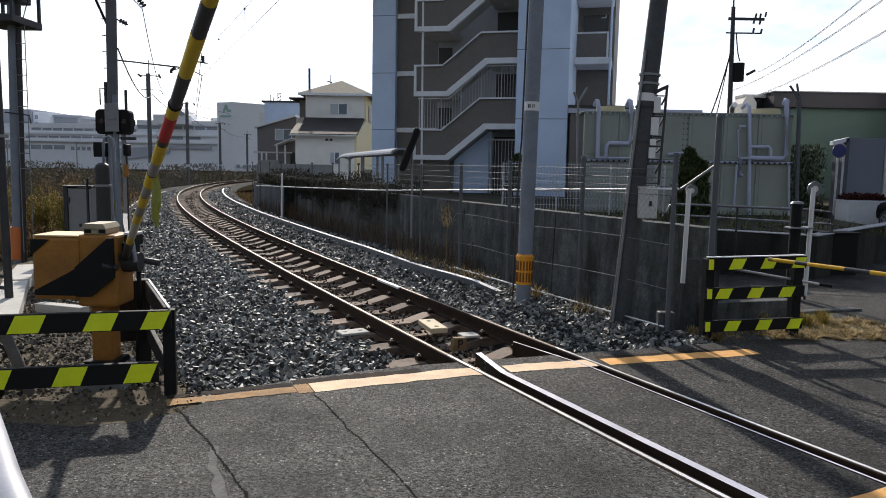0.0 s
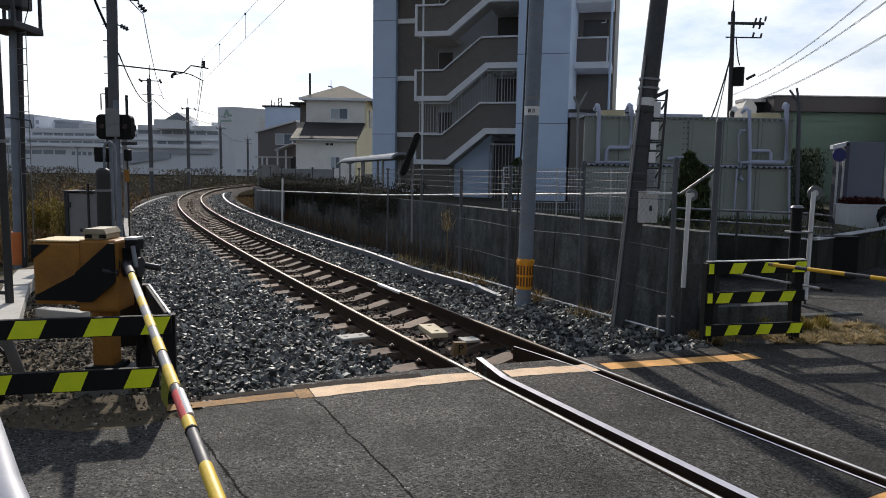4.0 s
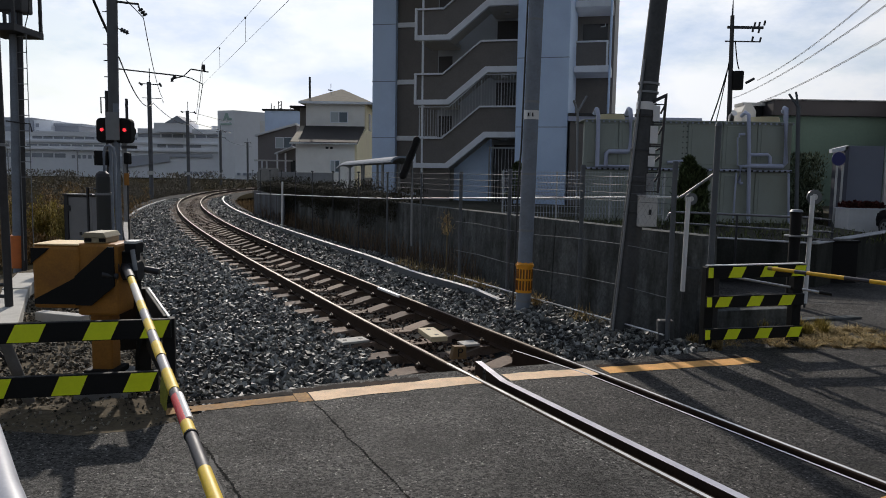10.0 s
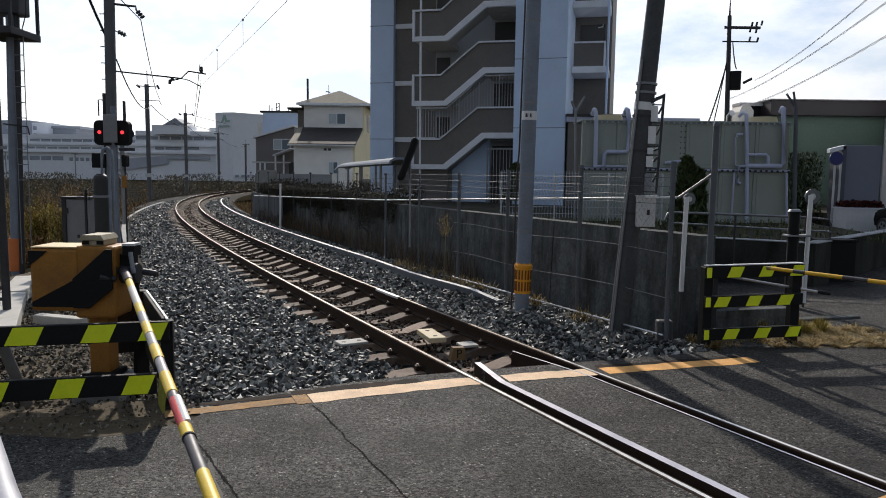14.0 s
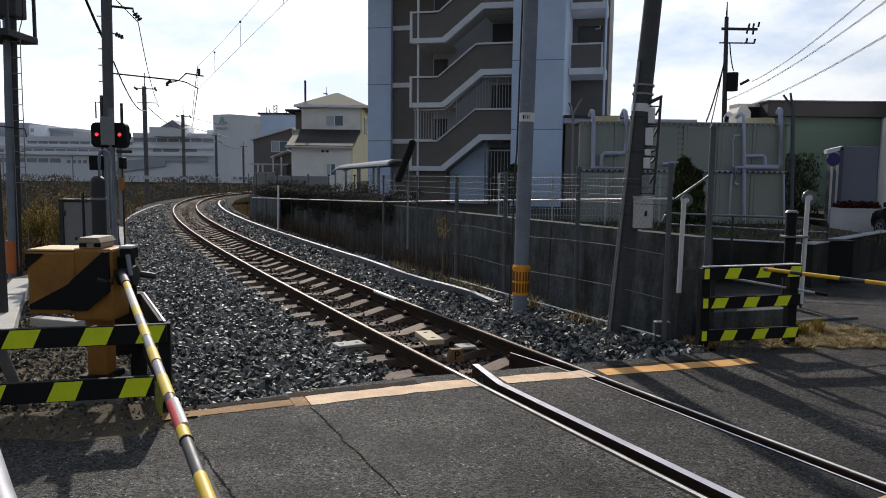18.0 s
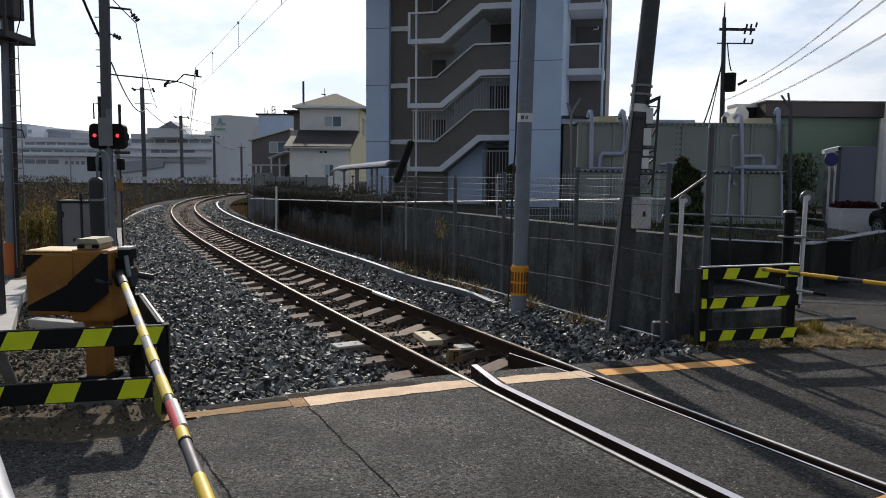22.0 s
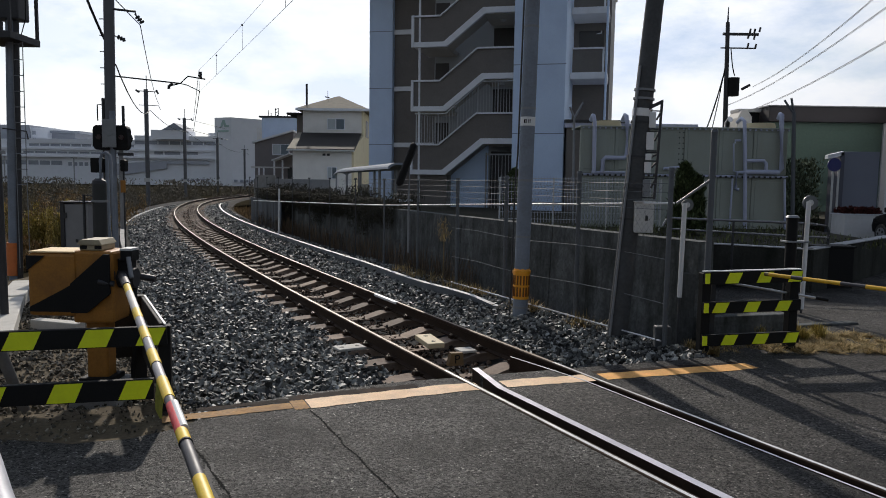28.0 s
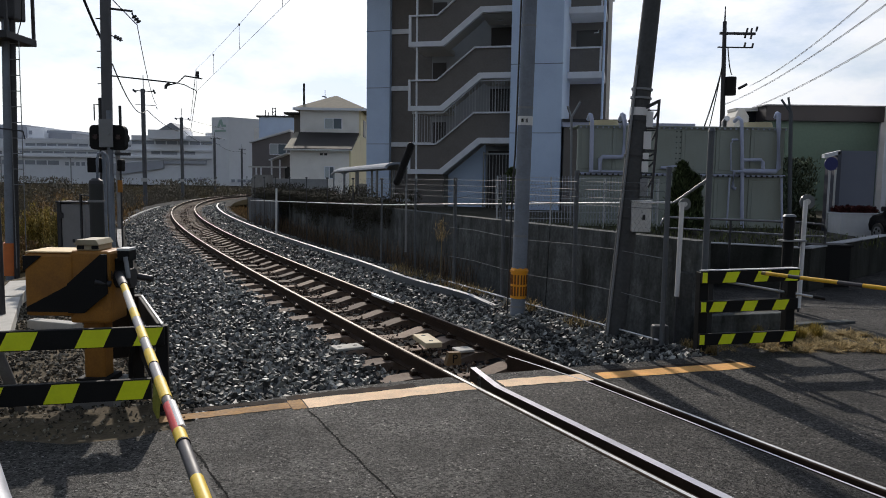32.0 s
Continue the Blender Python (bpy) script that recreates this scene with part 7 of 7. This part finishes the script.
def blades(name, count, place, size, mat, seed, flat=0.25, steep=1.5):
    """Many small leaves or blades in one mesh; place(rng) gives a root, size(rng) length and width."""
    rs = random.Random(seed)
    V, F = [], []
    for _ in range(count):
        x, y, z = place(rs)
        ln, wd = size(rs)
        az, el = rs.uniform(0, 2 * math.pi), rs.uniform(flat, steep)
        dx, dy, dz = math.cos(az) * math.cos(el), math.sin(az) * math.cos(el), math.sin(el)
        sx, sy = -math.sin(az) * wd, math.cos(az) * wd
        i = len(V)
        V += [(x - sx * 0.6, y - sy * 0.6, z), (x + sx * 0.6, y + sy * 0.6, z), (x + dx * ln * 0.55 + sx, y + dy * ln * 0.55 + sy, z + dz * ln * 0.55), (x + dx * ln, y + dy * ln, z + dz * ln * 0.9), (x + dx * ln * 0.55 - sx, y + dy * ln * 0.55 - sy, z + dz * ln * 0.55)]
        F += [(i, i + 1, i + 2, i + 4), (i + 4, i + 2, i + 3)]
    me = bpy.data.meshes.new(name)
    me.from_pydata(V, [], F)
    me.materials.append(mat)
    return new(name, me)


def near_track(x, y):
    """Whether a place lies on the track's bed or to the right of it."""
    s, tx, ty, h = min(TRACK[::8], key=lambda q: (q[1] - x) ** 2 + (q[2] - y) ** 2)
    return (x - tx) * math.cos(h) + (y - ty) * math.sin(h) > (-3.0 if s < 28 else -2.2)


def clumpy(cx, cy, rx, ry, z, n_cl, seed, h=0.0):
    r0 = random.Random(seed)
    cl = [(cx + r0.uniform(-rx, rx), cy + r0.uniform(-ry, ry), r0.uniform(0.5, 1.0)) for _ in range(n_cl)]

    def place(rs):
        x, y, w = rs.choice(cl)
        while y > 14 and x < 0 and near_track(x, y):
            x, y, w = rs.choice(cl)
        return x + rs.gauss(0, 0.28 * w * rx / n_cl ** 0.5), y + rs.gauss(0, 0.28 * w * ry / n_cl ** 0.5), z + rs.uniform(0, h * w)
    return place


# dry grass at the road's edge
tagged(blades("dry_grass", 22000, clumpy(4.4, 8.25, 0.8, 0.55, -0.02, 200, 1, 0.03), lambda r: (r.uniform(0.04, 0.15), r.uniform(0.0015, 0.004)), LEAF_DRY, 2, 0.02, 0.6), "dry straw-coloured grass at the road edge", "grass", kind="stuff")
tagged(blades("dry_grass", 9000, clumpy(3.45, 8.0, 0.6, 0.3, -0.06, 70, 3), lambda r: (r.uniform(0.04, 0.12), r.uniform(0.002, 0.005)), LEAF_DRY, 4, 0.05), "dry fallen leaves and straw under the guard fence", "grass", kind="stuff")
tagged(blades("green_grass", 1800, clumpy(4.2, 8.55, 0.4, 0.2, 0.0, 12, 5), lambda r: (r.uniform(0.08, 0.2), r.uniform(0.002, 0.004)), LEAF_OLIVE, 6, 0.4), "green-yellow grass tuft at the road edge", "grass", kind="stuff")
tagged(blades("fence_weeds", 1600, lambda rs: (lambda s: (*on_track(s + rs.gauss(0, 0.12), 2.08 + rs.gauss(0, 0.07))[:2], -0.03))(rs.choice((4.4, 5.5, 5.7, 7.0, 7.4, 8.0, 8.7, 9.4, 10.2))), lambda r: (r.uniform(0.06, 0.26), r.uniform(0.002, 0.006)), LEAF_DRY, 41, 0.2), "golden dry weeds at the foot of the fence", "weeds", kind="stuff")
# scrub beyond the track
tagged(blades("scrub", 30000, clumpy(-16.5, 33, 5.0, 9, -1.0, 110, 7, 2.0), lambda r: (r.uniform(0.06, 0.2), r.uniform(0.008, 0.022)), LEAF_BROWN, 8), "brown autumn scrub beyond the signal mast", "scrub", kind="stuff")
tagged(blades("scrub", 26000, clumpy(-13.2, 25.5, 1.5, 2.6, -0.8, 50, 9, 1.65), lambda r: (r.uniform(0.04, 0.14), r.uniform(0.008, 0.02)), LEAF_OLIVE, 10), "olive and yellow bushes beside the cabinet", "scrub", kind="stuff")
tagged(blades("scrub", 9000, clumpy(-10.6, 19.0, 1.8, 2.4, -0.5, 30, 19, 0.7), lambda r: (r.uniform(0.05, 0.16), r.uniform(0.008, 0.02)), LEAF_BROWN, 20), "low brown weeds beside the signal mast", "scrub", kind="stuff")
tagged(blades("scrub", 64000, clumpy(-27, 62, 9, 16, -1.5, 150, 11, 2.0), lambda r: (r.uniform(0.08, 0.2), r.uniform(0.01, 0.024)), LEAF_FAR, 12), "tall brown grass along the outside of the curve", "scrub", kind="stuff")
tagged(blades("scrub", 30000, clumpy(-60, 115, 48, 18, -2.0, 120, 13, 3.6), lambda r: (r.uniform(0.2, 0.5), r.uniform(0.04, 0.1)), LEAF_FAR, 13), "dark scrub before the car park", "scrub", kind="stuff")
def hanging(rs):
    s = rs.uniform(12.5, 29.4)
    w = 0.5 + 0.5 * math.sin(s * 2.3) * math.sin(s * 0.9 + 1)
    return (*on_track(s, 2.7 + rs.uniform(-0.12, 0.2))[:2], 1.35 - (0.25 + 0.75 * max(w, min(1.0, (s - 20) / 6))) * rs.random() ** 1.2)


tagged(blades("creeper", 34000, hanging, lambda r: (r.uniform(0.03, 0.09), r.uniform(0.005, 0.013)), LEAF_DARKBROWN, 14, -1.2, 0.9), "dead brown creeper hanging over the wall", "creeper", kind="stuff")
tagged(blades("dry_grass", 9000, lambda rs: (*on_track(rs.uniform(26, 44), 2.2 + 2.2 * rs.random())[:2], -0.34), lambda r: (r.uniform(0.15, 0.5), r.uniform(0.006, 0.018)), LEAF_BROWN, 45, 0.5), "tufts of dry grass beyond the end of the wall", "grass", kind="stuff")
tagged(blades("dry_stalks", 2600, lambda rs: (*on_track(rs.uniform(8.0, 27), 2.5 + rs.uniform(-0.2, 0.25))[:2], -0.1), lambda r: (r.uniform(0.25, 0.8), r.uniform(0.0015, 0.005)), LEAF_STALK, 44, 1.2), "thin dry stalks at the foot of the wall", "weeds", kind="stuff")
tagged(blades("hedge", 60000, lambda rs: (lambda s: (*on_track(s, 3.15 + rs.uniform(-0.35, 0.5))[:2], 0.75 + (0.55 + 0.18 * math.sin(s * 1.7) + 0.12 * math.sin(s * 4.1)) * rs.random()))(rs.uniform(12.5, 28.5)), lambda r: (r.uniform(0.04, 0.11), r.uniform(0.006, 0.016)), LEAF_DARKBROWN, 15, -0.3), "dark straggling hedge on the retaining wall", "hedge", kind="stuff")
tagged(blades("yard_weeds", 2600, lambda rs: (rs.uniform(1.0, 9.0), rs.uniform(13.5, 19.5), 0.6 + rs.uniform(0, 0.08)), lambda r: (r.uniform(0.06, 0.2), r.uniform(0.004, 0.014)), YARD_WEED, 16), "sparse green weeds in the gravel yard", "weeds", kind="stuff")
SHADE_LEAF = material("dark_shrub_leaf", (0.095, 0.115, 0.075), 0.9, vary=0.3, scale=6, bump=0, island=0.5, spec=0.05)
tagged(blades("tall_hedge", 4500, lambda rs: (rs.uniform(12.5, 13.7), rs.uniform(26.2, 27.2), 0.2 + 2.5 * rs.random() ** 1.6), lambda r: (r.uniform(0.08, 0.25), r.uniform(0.015, 0.035)), SHADE_LEAF, 18, 0.2), "tall dark hedge between the tank and the entrance wall", "hedge", kind="stuff")
tagged(blades("red_shrubs", 1500, lambda rs: (rs.uniform(13.55, 14.75), rs.uniform(24.4, 25.1), 0.86 + rs.uniform(0, 0.18)), lambda r: (r.uniform(0.06, 0.15), r.uniform(0.02, 0.05)), LEAF_RED, 17), "low dark red shrubs in the planter", "shrubs", kind="stuff")


def conifer(x, y, z, h, r, seed, label):
    t = thing("conifer", x, y, z, 0, label, "shrub")
    part("trunk", T([(0, 0, -0.2), (0, 0, h * 0.8)], 0.04, 6, 0.015), TAR_POLE, t)

    def place(rs):
        f = rs.random() ** 0.7
        a = rs.uniform(0, 2 * math.pi)
        rad = r * (1 - f) ** 0.42 * (0.4 + 0.6 * rs.random()) * (0.85 + 0.2 * math.sin(3 * a + 7 * f + seed) + 0.15 * math.sin(17 * f + 2 * a))
        return rad * math.cos(a), rad * math.sin(a), 0.05 + f * h
    ob = blades("crown", 5200, place, lambda q: (q.uniform(0.08, 0.2), q.uniform(0.015, 0.03)), LEAF_GREEN, seed, 0.5)
    ob.parent = t
    ob["kind"] = "stuff"
    return t


conifer(5.98, 17.2, 0.6, 1.3, 0.38, 21, "dark narrow conifer in front of the tank")
conifer(5.66, 17.0, 0.6, 1.55, 0.4, 22, "small dark conifer beside the tank")
conifer(2.95, 29.3, 0.72, 1.45, 0.55, 23, "round clipped shrub by the apartment gate")

# leaf-bare weed against the wall
wd = thing("dead_weed", 0.05, 12.35, -0.1, 0, "pale dried weed stalk by the fence", "weed")
part("stalk", T([(0, 0, -0.2), (0.02, 0, 1.0)], 0.008, 6), LEAF_DRY, wd)
ob = blades("seed_head", 160, lambda rs: (rs.gauss(0, 0.05), rs.gauss(0, 0.05), rs.uniform(0.85, 1.2)), lambda q: (q.uniform(0.05, 0.14), 0.004), LEAF_DRY, 24, 0.3)
ob.parent = wd

# parked cars far off in the car park
for i, (x, y) in enumerate(((-98, 140), (-95, 138), (-92.4, 141), (-90, 139), (-87.5, 142), (-101, 143), (-85, 138))):
    c = thing("distant_car", x, y, -2.0, 20, "small pale parked car in the distant car park", "car", "distant parked cars")
    b = prism(bmesh.new(), [(-2, 0.3), (2, 0.3), (2, 0.8), (1.1, 0.95), (0.5, 1.4), (-1.2, 1.4), (-1.9, 0.95)], -0.8, 0.8, UPRIGHT)
    part("body", b, (WHITE_PAINT, GALV, DARK_STEEL)[i % 3], c)
    part("glass", B(-1.3, 0.7, -0.81, 0.81, 0.98, 1.3), DARK_GLASS, c)
    for wx in (-1.3, 1.3):
        part("wheel", T([(wx, -0.85, 0.3), (wx, 0.85, 0.3)], 0.3, 12), RUBBER, c)

# concrete slabs and gravel round the barrier machine
sb = setting(new("concrete_edging"), "pale concrete edging slabs behind the barrier machine", "pavement")
for p, q, w, z in (((-5.25, 9.25), (-4.55, 9.02), 0.16, -0.06), ((-4.75, 8.0), (-6.15, 10.7), 0.33, 0.0), ((-6.2, 10.8), (-6.9, 12.4), 0.35, 0.0)):
    wall_run(p, q, -0.3, z, w, PALE_CONCRETE, sb, "slab")


def dirt_height(x, y):
    d = (x - EDGE_P[0]) * -EDGE_D[1] + (y - EDGE_P[1]) * EDGE_D[0]
    if d < 0.2:
        return -0.012 - 0.16 * max(0.0, d) / 0.2 + 0.014 * noise.noise((x * 6, y * 6, 3)) + 0.008 * noise.noise((x * 17, y * 17, 5))
    return -0.17 + 0.05 * noise.noise((x * 1.3, y * 1.3, 0)) + 0.015 * noise.noise((x * 9, y * 9, 3))


bm = bmesh.new()
gx = [-8 + 0.1 * i for i in range(70)]
gy = [4.4 + 0.1 * j for j in range(100)]
vs = [[bm.verts.new((x, y, dirt_height(x, y))) for x in gx] for y in gy]
for j in range(len(gy) - 1):
    for i in range(len(gx) - 1):
        cx, cy = gx[i] + 0.05, gy[j] + 0.05
        if (cx - EDGE_P[0]) * -EDGE_D[1] + (cy - EDGE_P[1]) * EDGE_D[0] > -1.0 and cx < -0.49 * (cy - 4.3) - 1.35:
            bm.faces.new((vs[j][i], vs[j][i + 1], vs[j + 1][i + 1], vs[j + 1][i]))
bmesh.ops.delete(bm, geom=[v for v in bm.verts if not v.link_faces], context="VERTS")
setting(part("earth_verge", bm, DIRT), "brown stony earth round the barrier machine", "ground")


def scatter_pebbles():
    rs = random.Random(31)
    places, sizes = [], []
    for _ in range(19000):
        x, y = rs.uniform(-7, -1.6), rs.uniform(4.6, 11)
        d = (x - EDGE_P[0]) * -EDGE_D[1] + (y - EDGE_P[1]) * EDGE_D[0]
        if d < 0.02 or x > -0.49 * (y - 4.3) - 1.3:
            if not (-0.75 < d <= 0.02 and x < -1.85 and y > 4.72 and rs.random() < 0.75):
                continue
        places.append((x, y, dirt_height(x, y) + 0.01))
        sizes.append(rs.choice((0.008, 0.012, 0.014, 0.022)) * rs.uniform(0.7, 1.4) * (0.5 if d < 0.25 else 1.0))
    VERGE_STONE = material("verge_stone", (0.145, 0.13, 0.1), 0.85, vary=0.3, scale=14, bump=0.3, fine=90, island=0.8, spec=0.2)
    ob = stones("verge_stones", places, sizes, VERGE_STONE, 32)
    return tagged(ob, "loose stones on the earth by the barrier machine", "stones", kind="stuff")


scatter_pebbles()


# small brown marker plate with a letter between the rails
x, y, _z, hd = on_track(3.62, -0.16)
pm = thing("marker_plate", x, y, -0.12, math.degrees(hd) - 6, "small rusty brown marker block with the letter P", "marker")
RUSTY = material("rusty_plate", (0.19, 0.12, 0.05), 0.8, vary=0.25, scale=9)
part("block", prism(bmesh.new(), [(-0.085, 0.0), (0.085, 0.0), (0.075, 0.13), (-0.055, 0.135)], -0.07, 0.0, UPRIGHT), RUSTY, pm)
fc = bpy.data.curves.new("letter", "FONT")
fc.body = "P"
fc.size, fc.extrude, fc.align_x = 0.13, 0.002, "CENTER"
fc.materials.append(BLACK)
lt_ = new("letter", fc)
lt_.parent = pm
lt_.matrix_basis = pose(0.01, -0.003, 0.025, 90, 0, 0)

ds = thing("marker_pole", *on_track(20.5, 2.02)[:2], -0.3, 0, "thin white marker pole by the fence", "pole")
part("shaft", T([(0, 0, -0.1), (0.02, 0, 1.75)], 0.032, 8), WHITE_PAINT, ds)
sp = thing("stump_post", 2.5, 8.02, -0.3, 0, "short dark timber stump by the fence end", "post")
part("shaft", B(-0.09, 0.09, -0.06, 0.06, 0, 0.52, bevel=0.02), TAR_POLE, sp)

# sheet fence of grey upright slats at the far end of the yard, and a plain panel above it
SLAT_GREY = material("blue_grey_slat", (0.055, 0.065, 0.08), 0.75, vary=0.3, scale=3, bump=0.1, obj=0.6, streak=2.0)
sf = tagged(new("slat_fence"), "blue-grey upright slat fence at the end of the wall", "fence")
slat_me = bpy.data.meshes.new("slat")
_sb = B(-0.075, 0.075, -0.012, 0.012, -0.35, 0.95)
_sb.to_mesh(slat_me)
slat_me.materials.append(SLAT_GREY)
s = 22.5
while s < 29.5:
    x, y, _z, h = on_track(s, 2.5)
    shared("slat", slat_me, sf, Matrix.Translation((x, y, 0)) @ Matrix.Rotation(h + math.pi / 2, 4, "Z"))
    s += 0.19
for z in (0.1, 0.8):
    part("slat_rail", T([(*p[:2], z) for p in along(22.5, 29.5, 1.0, 2.53)], 0.02, 6), DARK_STEEL, sf)

# white wire fence in front of the tank
yf = tagged(new("yard_fence"), "low white welded-wire fence in front of the water tank", "fence")
YF0, YF1, YF_TOP = 1.5, 5.6, 1.9
for k in range(4):
    x = YF0 + (YF1 - YF0) * k / 3
    part("post", T([(x, 18.6, 0.5), (x, 18.6, YF_TOP)], 0.022, 8), OFF_WHITE, yf)
for k in range(7):
    z = 0.85 + (YF_TOP - 0.87) * k / 6
    part("wire", T([(YF0, 18.57, z), (YF1, 18.57, z)], 0.006, 5), GALV_BRIGHT, yf)
b = bmesh.new()
x = YF0
while x < YF1:
    box(b, x - 0.0035, x + 0.0035, 18.575, 18.582, 0.75, YF_TOP + 0.03)
    x += 0.075
tagged(part("wire_mesh", b, PIPE_GREY, yf), kind="stuff")

# plain grey screen at the end of the slat fence
gs = thing("garden_screen", -7.85, 31.9, -0.3, 0, "plain grey screen wall at the fence end", "wall")
part("panel", B(-0.2, 0.62, 0, 0.12, 0, 2.2, bevel=0.01), CONCRETE, gs)
part("panel", B(0.63, 3.0, 0.02, 0.1, 0, 2.05, bevel=0.01), GREY_POLE, gs)


# ======== what moves ========
def arm_pose(pivot, turn, lift, lean=0.0):
    return pose(*pivot, 0, 0, turn) @ pose(0, 0, 0, lean, 0, 0) @ pose(0, 0, 0, 0, -lift, 0)


def within(holder, m):
    """A pose of the world in the holder's space."""
    return holder.matrix_basis.inverted() @ m


def motions():
    closed = -1.44
    lift = [(0.1 * k, 13.9 - 1.03 * k) for k in range(15)] + [(1.5, closed - 0.4), (1.7, closed + 0.3), (1.9, closed - 0.15), (2.1, closed), (32.0, closed)]
    walk(near_arm, [(t, within(machine, arm_pose(ARM_PIVOT, ARM_TURN, a, 0.8))) for t, a in lift])
    walk(tape, [(t, pose(3.12, 0.01, -0.02, 0, a, 0)) for t, a in lift])
    bob = [(0, 0.12), (0.1, 0.0), (0.2, -0.1), (0.4, 0.1), (0.6, -0.08), (0.8, 0.06), (1.0, -0.05), (1.2, 0.04), (1.4, -0.03), (1.7, 0.02), (2.0, 0.0), (32.0, 0.0)]
    walk(far_arm, [(t, within(machine2, arm_pose(FAR_PIVOT, FAR_TURN, a))) for t, a in bob])
    # the lamps show their lit face from 7.4 s to 27 s
    for lens, x in lamps:
        rows = [(0, 180), (7.1, 180), (7.3, 105), (7.8, 87), (8.4, 79), (9.0, 62), (9.6, 22), (10.0, 0), (27.0, 0), (27.4, -55), (27.7, -110), (28.0, -180), (32.0, -180)]
        walk(lens, [(t, pose(x, -0.06, 2.87, 0, 0, a)) for t, a in rows])


motions()
